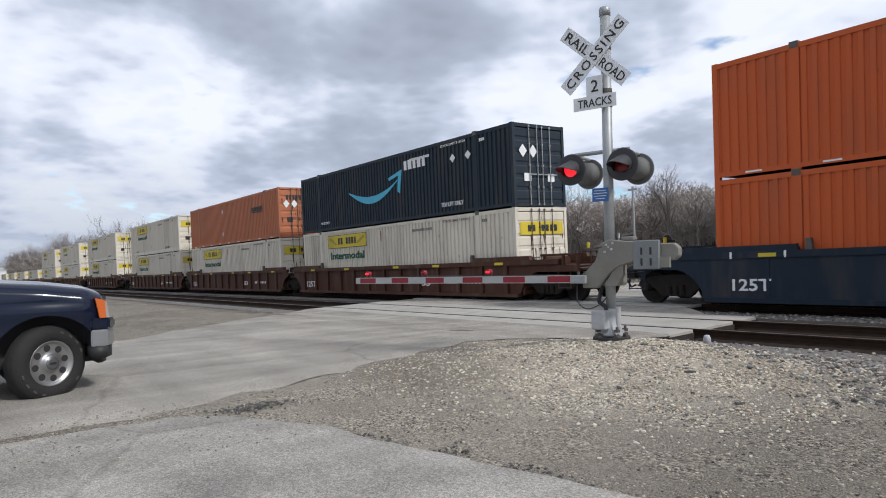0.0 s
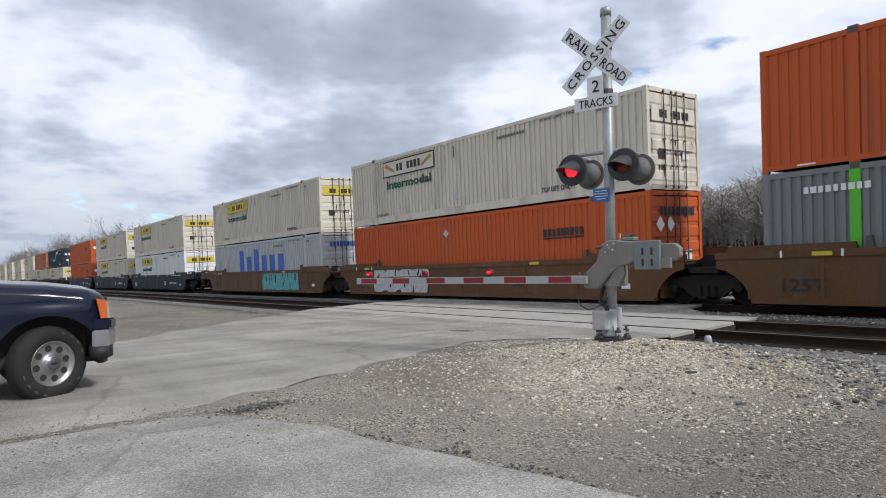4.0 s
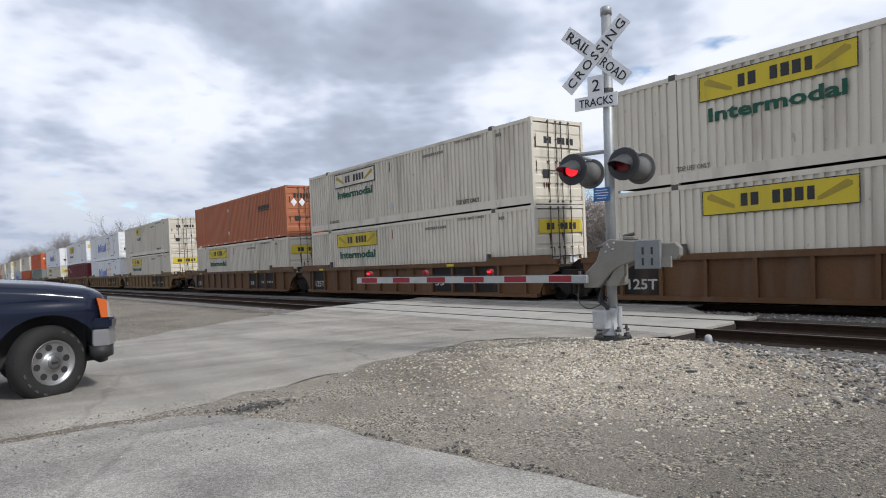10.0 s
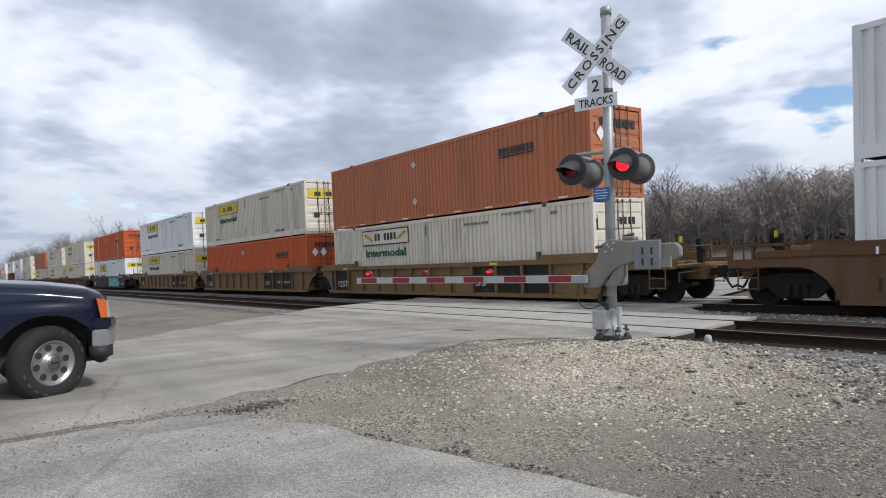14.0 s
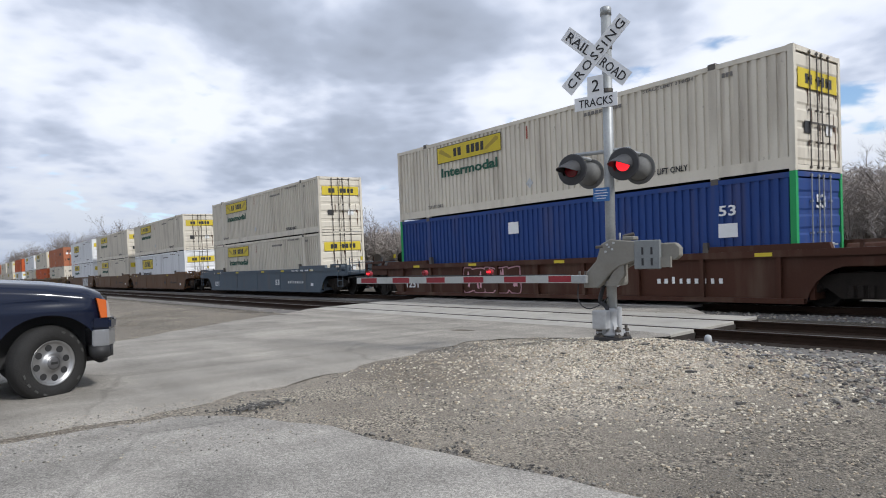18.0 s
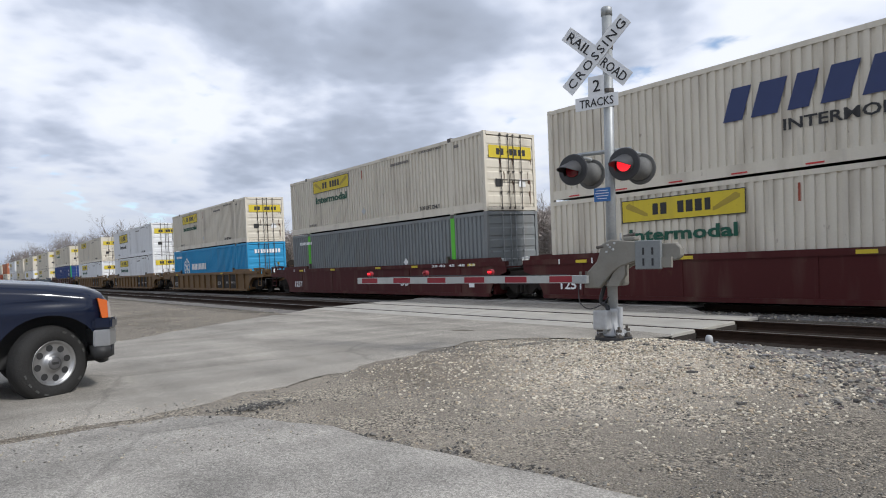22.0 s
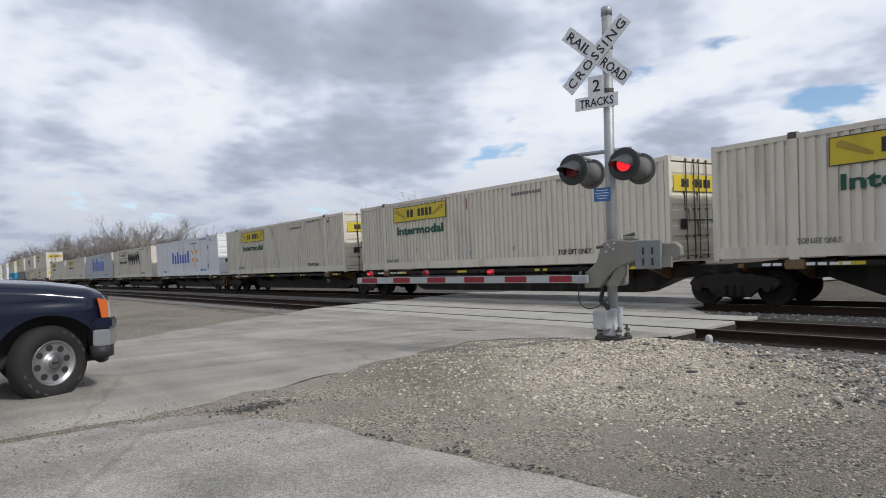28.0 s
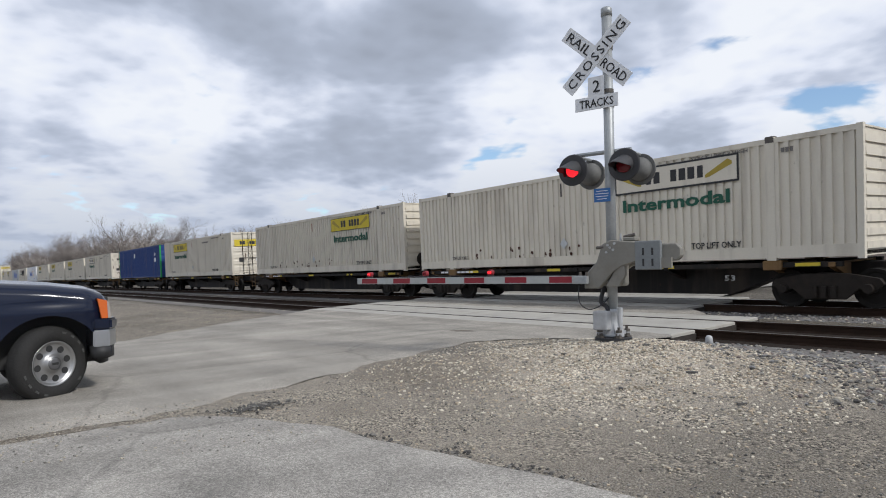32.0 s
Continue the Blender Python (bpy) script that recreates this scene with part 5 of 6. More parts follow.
# ballast, ties and rails in track space
def put(ob):
    ob.matrix_basis = TRACK @ ob.matrix_basis
    return ob
M_BALLAST = mat("ballast_bed", (0.15, 0.14, 0.13), 0.95, 0, 0.5, 14.0, 1.0, 45.0)
X0, X1 = -21.9, -7.0     # the crossing at the near track
X1_FAR = -9.6             # and where it ends at the far track
def bed(name, cy):
    bm = bmesh.new()
    for a, b in ((-1300.0, X0 - 0.1), ((X1 if cy == NEAR_Y else X1_FAR) + 0.1, 400.0)):
        prism(bm, [(cy - 2.6, -0.42), (cy - 1.75, -0.168), (cy + 1.75, -0.168), (cy + 2.6, -0.42)], "x", a, b)
    return put(tagged(link(name, bm, M_BALLAST), "grey ballast bed under the rails", "track bed", kind="structure"))
bed("track_bed", NEAR_Y); bed("track_bed", FAR_Y)
# a much darker bed colour between the rails of both tracks
M_DARK_CINDERS = mat("dark_cinders", (0.026, 0.020, 0.016), 0.95, 0, 0.5, 9.0, 1.0, 45.0, spec=0.15)
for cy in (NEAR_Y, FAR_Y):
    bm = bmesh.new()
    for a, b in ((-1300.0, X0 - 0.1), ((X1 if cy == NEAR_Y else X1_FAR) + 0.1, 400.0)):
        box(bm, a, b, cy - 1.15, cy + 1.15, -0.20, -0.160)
    put(tagged(link("track_bed", bm, M_DARK_CINDERS), "dark cinders between the rails", "track bed", kind="structure"))

def on_bed(rnd):
    x = -75 + 78 * rnd.random() ** 0.7 if rnd.random() < 0.35 else X1_FAR + 9.0 * rnd.random()
    y = 9.9 + 9.2 * rnd.random()
    end = X1 + 0.05 if y < 13.9 else max(X1_FAR, X1 - 1.1 - 0.85 * (y - 13.9))
    if X0 - 0.2 < x < end:
        return None
    d = min(abs(y - NEAR_Y), abs(y - FAR_Y))
    z = -0.165 if d < 1.75 else -0.165 - 0.25 * min(1, (d - 1.75) / 0.85)
    if min(abs(y - NEAR_Y), abs(y - FAR_Y)) < 1.12:
        return None
    return x, y, z - 0.01
put(scatter("ballast", 15000, on_bed, lambda r: 0.018 + 0.022 * r.random(), [S_GREY, S_DARK, S_PINK, S_GREY, S_BLUISH, S_PALE], 12, "loose grey and pinkish ballast stones"))

RAIL = [(-0.07, -0.172), (0.07, -0.172), (0.07, -0.155), (0.012, -0.13), (0.012, -0.04), (0.035, -0.03), (0.035, -0.006), (0.028, 0.0), (-0.028, 0.0), (-0.035, -0.006), (-0.035, -0.03), (-0.012, -0.04), (-0.012, -0.13), (-0.07, -0.155)]
def rails():
    for cy, nm in ((NEAR_Y, "near"), (FAR_Y, "far")):
        tr = tagged(new("track"), f"steel rails on creosoted wooden ties, {nm} track", "railway track", kind="structure")
        tr.matrix_basis = TRACK.copy()
        for s in (-0.753, 0.753):
            bm = prism(bmesh.new(), [(cy + s + a, b) for a, b in RAIL], "x", -1300, 400)
            part("rail", bm, M_RAIL, tr)
            part("rail_head", bx(-1300, 400, cy + s - 0.026, cy + s + 0.026, 0.0, 0.002), M_RAILTOP, tr, "bright worn running band")
        me = None
        lo, hi = (-58, 8) if nm == "near" else (-46, 8)
        x = lo
        while x < hi:
            if not (X0 - 0.2 < x < (X1 if nm == "near" else X1_FAR) + 0.25):
                if me is None:
                    bm = bevelled(-0.115, 0.115, -1.3, 1.3, -0.36, -0.165, 0.012, 1)
                    me = bpy.data.meshes.new("tie"); bm.to_mesh(me); bm.free(); me.materials.append(M_TIE)
                o = new("tie", me); o.parent = tr
                o.matrix_basis = pose(x + 0.03 * noise.noise((x, 0, 0)), cy + 0.06 * noise.noise((x * 3, 1, 0)), -0.022 + 0.012 * noise.noise((x * 5, 2, 0)), 0, 0, 2 * noise.noise((x, 5, 0)))
            x += 0.53
rails()

# crossing surface: concrete panels along and between the rails, asphalt between the tracks
def crossing():
    cr = tagged(new("level_crossing"), "worn concrete crossing panels flush with the rails", "crossing", kind="structure")
    cr.matrix_basis = TRACK.copy()
    rows = [(NEAR_Y - 1.62, NEAR_Y - 0.81), (NEAR_Y - 0.675, NEAR_Y + 0.675), (NEAR_Y + 0.81, NEAR_Y + 1.62), (FAR_Y - 1.62, FAR_Y - 0.81), (FAR_Y - 0.675, FAR_Y + 0.675), (FAR_Y + 0.81, FAR_Y + 1.62)]
    n = 6
    for a, b in rows:
        end = X1 if a < 14.2 else X1_FAR
        w = (end - X0) / n
        for i in range(n):
            z = -0.004 - 0.006 * abs(noise.noise((i * 1.7, a, 0)))
            part("concrete_panel", bevelled(X0 + i * w + 0.015, X0 + (i + 1) * w - 0.015, a, b, -0.30, z, 0.015, 1), M_CONC, cr)
        part("flangeway_filler", bx(X0, end, a - 0.01, b + 0.01, -0.32, -0.07), M_TIE, cr)
    part("asphalt_infill", prism(bmesh.new(), [(X0 + 0.3, NEAR_Y + 1.63), (X1 - 1.2, NEAR_Y + 1.63), (X1 - 1.55, NEAR_Y + 2.1), (X1_FAR, FAR_Y - 1.63), (X0 + 0.3, FAR_Y - 1.63)], "z", -0.3, -0.012), M_ROAD, cr)
crossing()

# ---- crossing signal ----
SHUTTERS = []   # the glasses of the two flashers that face the road, added shutters that imitate blinking
def mast():
    bx0, by0 = -5.47, 7.03
    ms = tagged(new("crossing_signal"), "railroad crossing signal with crossbuck, red flashers and a lowered gate", "crossing signal")
    ms.matrix_basis = pose(bx0, by0, 0.34, 0, 0, 14.4) @ pose(0, 0, 0, -0.6, 0.7, 0)
    part("foundation", tube(bmesh.new(), (0, 0, -0.35), (0, 0, 0.03), 0.24, n=24), M_BLACK, ms, "dark round foundation")
    foot = bmesh.new()
    lathe(foot, [(0, 0.14), (0.03, 0.14), (0.05, 0.105), (0.3, 0.10), (0.33, 0.115), (0.36, 0.085)], (0, 0, 0.04), (0, 0, 1), 20)
    ft = part("pole_base", foot, M_ALU, ms, "pale cast metal base", True)
    for i in range(4):
        a = math.pi / 4 + i * math.pi / 2
        bxx, byy = 0.185 * math.cos(a), 0.185 * math.sin(a)
        bm = tube(bmesh.new(), (bxx, byy, 0.0), (bxx, byy, 0.17), 0.02, n=6)
        for z0, z1, rr in ((0.03, 0.05, 0.062), (0.05, 0.085, 0.042), (0.10, 0.135, 0.042)):
            tube(bm, (bxx, byy, z0), (bxx, byy, z1), rr, n=6)
        part("anchor_bolt", bm, M_ROD, ft)
        lug = prism(bmesh.new(), [(0.05, 0.07), (0.22, 0.07), (0.22, 0.10), (0.12, 0.13), (0.09, 0.26), (0.05, 0.26)], "y", -0.03, 0.03)
        lug.transform(Matrix.Rotation(a, 4, "Z"))
        part("base_foot", lug, M_ALU, ft)
    pl = bmesh.new()
    tube(pl, (0, 0, 0.05), (0, 0, 4.36), 0.066, n=20)
    part("pole", pl, M_STEEL, ms, "galvanised steel pole", True)
    part("pole_cap", lathe(bmesh.new(), [(0, 0.074), (0.10, 0.074), (0.115, 0.06)], (0, 0, 4.29), (0, 0, 5), 20), M_STEEL, ms, "", True)
    part("junction_box", bevelled(-0.185, 0.015, -0.23, -0.07, 0.13, 0.38, 0.02), M_ALU, ms, "pale metal junction box")
    part("conduit", tube(bmesh.new(), (0.1, -0.02, 0.0), (0.1, -0.02, 0.42), 0.04, n=10), M_ALU, ms)
    # crossbuck
    zc, y = 3.755, -0.10
    for k, words, ang in ((0, "RAILROAD", 42.5), (1, "CROSSING", -43.5)):
        yy = y - 0.012 * k
        bl = bmesh.new()
        box(bl, -0.585, 0.585, yy - 0.005, yy + 0.005, -0.102, 0.102)
        bl.transform(pose(0, 0, 0, 0, ang, 0))
        o = part("crossbuck_blade", bl, M_SIGN, ms, "white retroreflective blade with black letters")
        o.matrix_basis = pose(-0.116, 0, zc)
        half = ("RAIL", "ROAD") if k == 0 else None
        if half:
            for w, xx in zip(half, (-0.54, 0.12)):
                t = lettering(w, 0.175, M_BLACK, o, 0, 0, 0, 0.42, bold=0.004)
                t.matrix_basis = pose(0, 0, 0, 0, ang, 0) @ pose(xx, yy - 0.008, -0.065)
        else:
            t = lettering(words, 0.175, M_BLACK, o, 0, 0, 0, 1.07, gap=1.25, bold=0.004)
            t.matrix_basis = pose(0, 0, 0, 0, ang, 0) @ pose(-0.535, yy - 0.008, -0.062)
    sg = part("track_count_sign", bevelled(-0.115, 0.115, y - 0.004, y + 0.004, -0.02, 0.26, 0.003, 1), M_SIGN, ms, "white number sign")
    sg.matrix_basis = pose(-0.125, 0, 3.225)
    lettering("2", 0.225, M_BLACK, sg, -0.05, y - 0.008, 0.05, 0.10, bold=0.004)
    sg = part("track_count_sign", bevelled(-0.305, 0.305, y - 0.005, y + 0.003, -0.09, 0.09, 0.003, 1), M_SIGN, ms, "white sign below the crossbuck")
    sg.matrix_basis = pose(-0.125, 0, 3.135)
    lettering("TRACKS", 0.155, M_BLACK, sg, -0.24, y - 0.009, -0.055, 0.48, bold=0.004)
    for z in (3.09, 3.28, 3.68, 3.86):
        part("sign_clamp", tube(bmesh.new(), (0, 0, z - 0.025), (0, 0, z + 0.025), 0.075, n=12), M_ROD, ms)
    # flashers
    za = 2.48
    arm = bmesh.new()
    tube(arm, (-0.48, 0.02, za), (0.29, 0.02, za), 0.028, n=8)
    for xx in (-0.45, 0.26):
        tube(arm, (xx, -0.12, za - 0.02), (xx, 0.39, za - 0.02), 0.024, n=8)
    part("lamp_arm", arm, M_STEEL, ms)
    for xx in (-0.46, 0.26):
        for face in (-1, 1):
            zz = za - 0.22
            yy = -0.14 if face < 0 else 0.40
            lamp = part("flasher_background", lathe(bmesh.new(), [(0, 0.208), (0.012, 0.213), (0.02, 0.20)], (xx, yy, zz), (xx, yy + face, zz), 36), M_DARKGREY if face < 0 else M_BACKGREY, ms, "round dark background disc")
            part("lamp_housing", lathe(bmesh.new(), [(0, 0.07), (0.06, 0.15), (0.14, 0.165)], (xx, yy - face * 0.14, zz), (xx, yy, zz), 24), M_BACKGREY, lamp, "", True)
            if face < 0:
                part("lamp_glow", lathe(bmesh.new(), [(0, 0.095), (0.004, 0.09), (0.006, 0.05)], (xx, yy + face * 0.026, zz), (xx, yy + face, zz), 24), M_REDGLOW, lamp, "lit red lens")
            # added shutter: covering the steady glow stands in for the lamp going out
            shut = part("lens_shutter", lathe(bmesh.new(), [(0, 0.105), (0.018, 0.104), (0.03, 0.08), (0.036, 0.02)], (xx, yy + face * 0.02, zz), (xx, yy + face, zz), 24), M_LENS, lamp, "dark red lens glass, an added blink shutter on the lit lamps", True)
            if face < 0:
                SHUTTERS.append(shut)
            hood = bmesh.new()
            n = 18
            ring = []
            for i in range(n + 1):
                a = math.radians(-35 + 250 * i / n)
                ln = 0.06 + 0.29 * max(0.0, math.sin(a)) ** 0.6
                ring.append([hood.verts.new((xx + r * math.cos(a), yy + face * d, zz + r * math.sin(a) - 0.36 * (d - 0.02))) for r, d in ((0.128, 0.02), (0.124, 0.02 + ln), (0.116, 0.02 + ln), (0.120, 0.02))])
            for r0, r1 in zip(ring, ring[1:]):
                for i in range(4):
                    hood.faces.new((r0[i], r0[(i + 1) % 4], r1[(i + 1) % 4], r1[i]))
            bmesh.ops.recalc_face_normals(hood, faces=hood.faces[:])
            part("lamp_hood", hood, M_DARKGREY, lamp)
    # emergency sign
    sg = part("notice_sign", bevelled(-0.115, 0.115, -0.085, -0.078, -0.09, 0.09, 0.003, 1), M_SIGNBLUE, ms, "small blue notice plate with pale bars")
    sg.matrix_basis = pose(-0.08, 0, 1.90)
    for i, w in enumerate((0.16, 0.19, 0.17, 0.13)):
        part("notice_bar", bx(-w / 2, w / 2, -0.089, -0.086, 0.05 - i * 0.035, 0.058 - i * 0.035), M_WHITE, sg)
    # gate mechanism
    zm = 1.0
    cast = [(-0.30, zm - 0.33), (-0.10, zm - 0.33), (0.10, zm - 0.12), (0.20, zm - 0.05), (0.42, zm + 0.02), (0.42, zm + 0.26), (0.08, zm + 0.30), (-0.05, zm + 0.24), (-0.12, zm + 0.02), (-0.30, zm - 0.16)]
    for ya, yb in ((-0.21, -0.11), (0.11, 0.21)):
        mech = prism(bmesh.new(), cast, "y", ya, yb)
        bmesh.ops.bevel(mech, geom=mech.edges[:], offset=0.012, segments=1, affect="EDGES")
        sa = part("gate_support_arm", mech, M_GREY, ms, "grey cast support arm of the gate")
        if ya < 0:
            for bxx, bzz in ((0.04, zm + 0.23), (0.11, zm + 0.17), (0.02, zm + 0.14), (0.13, zm + 0.25), (0.07, zm + 0.20)):
                part("bolt", tube(bmesh.new(), (bxx, -0.225, bzz), (bxx, -0.2, bzz), 0.016, n=6), M_ALU, sa)
    part("gate_motor_box", bevelled(-0.02, 0.20, -0.11, 0.11, zm - 0.30, zm + 0.08, 0.04), M_GREY, ms, "grey gate motor housing")
    part("motor_cover", prism(bmesh.new(), [(0.0, zm - 0.30), (0.16, zm - 0.30), (0.25, zm - 0.16), (0.25, zm - 0.02), (0.14, zm - 0.06)], "y", -0.19, -0.11), M_GREY, ms)
    cw = part("counterweight", bevelled(0.41, 0.74, -0.25, -0.19, zm - 0.09, zm + 0.27, 0.01, 1), mat("dull_zinc_plate", (0.19, 0.205, 0.21), 0.6, 0.2, 0.2, 6.0, 0.1), ms, "galvanised counterweight plate with slots")
    for xx in (0.52, 0.635):
        for z0 in (zm + 0.135, zm + 0.0):
            # black bar on the uncut face, painting the dark inside a slot
            part("slot", bx(xx - 0.012, xx + 0.012, -0.256, -0.249, z0 - 0.045, z0 + 0.045), M_BLACK, cw)
    tail = prism(bmesh.new(), [(0.60, zm + 0.0), (0.90, zm + 0.02), (0.96, zm + 0.07), (0.96, zm + 0.17), (0.90, zm + 0.23), (0.60, zm + 0.23)], "y", -0.18, -0.06)
    bmesh.ops.bevel(tail, geom=tail.edges[:], offset=0.012, segments=1, affect="EDGES")
    part("counterweight", tail, M_GREY, ms, "grey rear counterweight")
    part("counterweight", bx(0.64, 0.86, -0.24, -0.18, zm - 0.07, zm + 0.06), M_GREY, ms)
    tp = part("hinge_lug", bevelled(0.22, 0.38, -0.15, 0.0, zm + 0.28, zm + 0.33, 0.01, 1), M_GREY, ms)
    part("bolt", tube(bmesh.new(), (0.17, -0.1, zm + 0.26), (0.17, -0.1, zm + 0.38), 0.014, n=6), M_ALU, tp)
    part("pin", tube(bmesh.new(), (0.22, -0.12, zm + 0.33), (0.36, -0.10, zm + 0.36), 0.022, n=8), M_ROD, tp)
    part("pin", tube(bmesh.new(), (-0.12, -0.2, zm + 0.2), (-0.02, -0.2, zm + 0.21), 0.02, n=8), M_ROD, tp)
    part("power_cable", curve_tube([(-0.36, -0.24, zm - 0.26), (-0.35, -0.26, zm - 0.5), (-0.24, -0.22, zm - 0.60), (-0.1, -0.15, zm - 0.55), (-0.02, -0.08, zm - 0.45)], 0.008), M_BLACK, ms)
    part("power_cable", curve_tube([(-0.10, -0.02, zm - 0.3), (-0.14, -0.06, zm - 0.5), (-0.06, -0.08, 0.44), (-0.02, -0.1, 0.37)], 0.028), M_BLACK, ms, "black flexible conduit")
    # arm with stripes
    ya, zg = -0.26, 0.79
    br = part("arm_bracket", bevelled(-0.44, -0.22, ya - 0.035, ya + 0.035, zg - 0.058, zg + 0.05, 0.008, 1), M_STEEL, ms, "pale arm bracket")
    for xx in (-0.33, -0.24):
        part("bolt", tube(bmesh.new(), (xx, ya, zg + 0.04), (xx, ya, zg + 0.10), 0.02, n=6), M_ROD, br)
    ga = part("gate_arm", tapered_bar(-0.425, -4.45, ya, zg), M_GATEWHITE, ms, "white gate arm with red stripes")
    for i in range(6):
        a = -0.425 - i * 0.712
        part("red_stripe", tapered_bar(a, a - 0.356, ya, zg, -0.010, 0.0225), M_GATERED, ga)
    for xx, on in ((-1.743, 1), (-2.963, 0), (-4.165, 1)):
        zb = zg + 0.006 * (xx + 0.4) + 0.05
        lp = part("arm_lamp", bevelled(xx - 0.05, xx + 0.05, ya - 0.02, ya + 0.02, zb, zb + 0.022, 0.004, 1), M_DARKGREY, ga, "small red arm lamp on a dark clip")
        part("lamp_body", tube(bmesh.new(), (xx, ya - 0.035, zb + 0.062), (xx, ya + 0.035, zb + 0.062), 0.042, n=14), M_GATERED, lp)
        for k in (-0.017, 0.017):
            part("lens", lathe(bmesh.new(), [(0, 0.016), (0.01, 0.016), (0.016, 0.008)], (xx + k, ya - 0.034, zb + 0.062), (xx + k, ya - 1, zb + 0.062), 10), M_REDGLOW if on else M_LENS, lp)
    part("power_cable", curve_tube([(-4.2, ya + 0.03, zg + 0.022), (-2.9, ya + 0.03, zg + 0.055), (-1.7, ya + 0.03, zg + 0.05), (-0.55, ya + 0.03, zg + 0.056)], 0.008), M_BLACK, ga)
    return ms

def tapered_bar(x0, x1, y, z, grow=0.0, thick=0.020):
    bm = bmesh.new()
    def half(x):
        return 0.052 - 0.002 * (-0.4 - x) / 4.0 + grow
    a, b = half(x0), half(x1)
    d = thick
    p, q = z + 0.006 * (x0 + 0.4), z + 0.006 * (x1 + 0.4)   # the arm sags a little towards its tip
    v = [bm.verts.new(c) for c in ((x0, y - d, p - a), (x0, y + d, p - a), (x0, y + d, p + a), (x0, y - d, p + a), (x1, y - d, q - b), (x1, y + d, q - b), (x1, y + d, q + b), (x1, y - d, q + b))]
    for q in ((0, 1, 2, 3), (7, 6, 5, 4), (0, 4, 5, 1), (1, 5, 6, 2), (2, 6, 7, 3), (3, 7, 4, 0)):
        bm.faces.new([v[i] for i in q])
    bmesh.ops.recalc_face_normals(bm, faces=bm.faces[:])
    return bm

def curve_tube(pts, r, n=6, steps=6):
    """A bent cable through the points."""
    pts = [Vector(p) for p in pts]
    path = []
    for i in range(len(pts) - 1):
        p0, p1, p2, p3 = pts[max(i - 1, 0)], pts[i], pts[i + 1], pts[min(i + 2, len(pts) - 1)]
        for k in range(steps):
            t = k / steps
            path.append(0.5 * ((2 * p1) + (p2 - p0) * t + (2 * p0 - 5 * p1 + 4 * p2 - p3) * t * t + (3 * p1 - p0 - 3 * p2 + p3) * t ** 3))
    path.append(pts[-1])
    bm = bmesh.new()
    rings = []
    for i, p in enumerate(path):
        q = (path[min(i + 1, len(path) - 1)] - path[max(i - 1, 0)]).to_track_quat("Z", "Y")
        rings.append([bm.verts.new(p + q @ Vector((r * math.cos(2 * math.pi * k / n), r * math.sin(2 * math.pi * k / n), 0))) for k in range(n)])
    for r0, r1 in zip(rings, rings[1:]):
        for k in range(n):
            bm.faces.new((r0[k], r0[(k + 1) % n], r1[(k + 1) % n], r1[k]))
    return bm

M_SIGN = mat("white_sign_sheeting", (0.70, 0.71, 0.72), 0.5, 0, 0.06, 3.0, 0.02, dirt=0.15)
M_SIGNBLUE = mat("blue_sign_sheeting", (0.03, 0.13, 0.36), 0.5, 0, 0.08)
M_DARKGREY = mat("black_lamp_paint", (0.035, 0.035, 0.038), 0.6, 0, 0.2)
M_BACKGREY = mat("weathered_lamp_back", (0.13, 0.13, 0.125), 0.7, 0, 0.25, 6.0, dirt=0.4, dirt_rgb=(0.05, 0.05, 0.05))
M_LENS = mat("dark_red_lens", (0.16, 0.006, 0.012), 0.15, 0, 0.1)
M_REDGLOW = mat("lit_red_lens", (1.0, 0.018, 0.028), 0.3, 0, 0.0, bump=0, emit=1.5)
M_GATEWHITE = mat("white_gate_sheeting", (0.40, 0.415, 0.405), 0.55, 0, 0.1, 3.0, dirt=0.25)
M_GATERED = mat("red_gate_sheeting", (0.24, 0.014, 0.024), 0.55, 0, 0.12, 3.0, dirt=0.2)
SIGNAL = mast()

# the signal on the other side of the tracks
def far_mast():
    ms = tagged(new("crossing_signal"), "distant crossing signal beyond the tracks, its crossbuck seen from behind", "crossing signal")
    ms.matrix_basis = pose(-28.1, 22.4, 0.16)
    part("pole", tube(bmesh.new(), (0, 0, -0.2), (0, 0, 4.6), 0.06, n=12), M_STEEL, ms)
    for ang in (43, -43):
        bl = bx(-0.61, 0.61, 0.07, 0.08, -0.114, 0.114)
        bl.transform(pose(0, 0, 0, 0, ang, 0))
        part("crossbuck_blade", bl, M_ALU, ms).matrix_basis = pose(0, 0, 3.7)
    arm = bmesh.new()
    tube(arm, (-0.4, 0, 2.6), (0.4, 0, 2.6), 0.03, n=8)
    part("lamp_arm", arm, M_STEEL, ms)
    for xx in (-0.38, 0.38):
        lamp = part("flasher_background", lathe(bmesh.new(), [(0, 0.25), (0.02, 0.25)], (xx, -0.1, 2.38), (xx, -1, 2.38), 24), M_DARKGREY, ms)
        part("lens", lathe(bmesh.new(), [(0, 0.105), (0.03, 0.08)], (xx, -0.13, 2.38), (xx, -1, 2.38), 16), M_REDGLOW if xx > 0 else M_LENS, lamp)
    part("gate_motor_box", bevelled(-0.3, 0.3, -0.15, 0.15, 0.7, 1.2, 0.03), M_GREY, ms)
    ga = part("gate_arm", bx(0.2, 6.0, 0.2, 0.24, 0.85, 0.98), M_GATEWHITE, ms)
    for i in range(6):
        part("red_stripe", bx(0.6 + i * 0.9, 1.05 + i * 0.9, 0.196, 0.244, 0.846, 0.984), M_GATERED, ga)
far_mast()

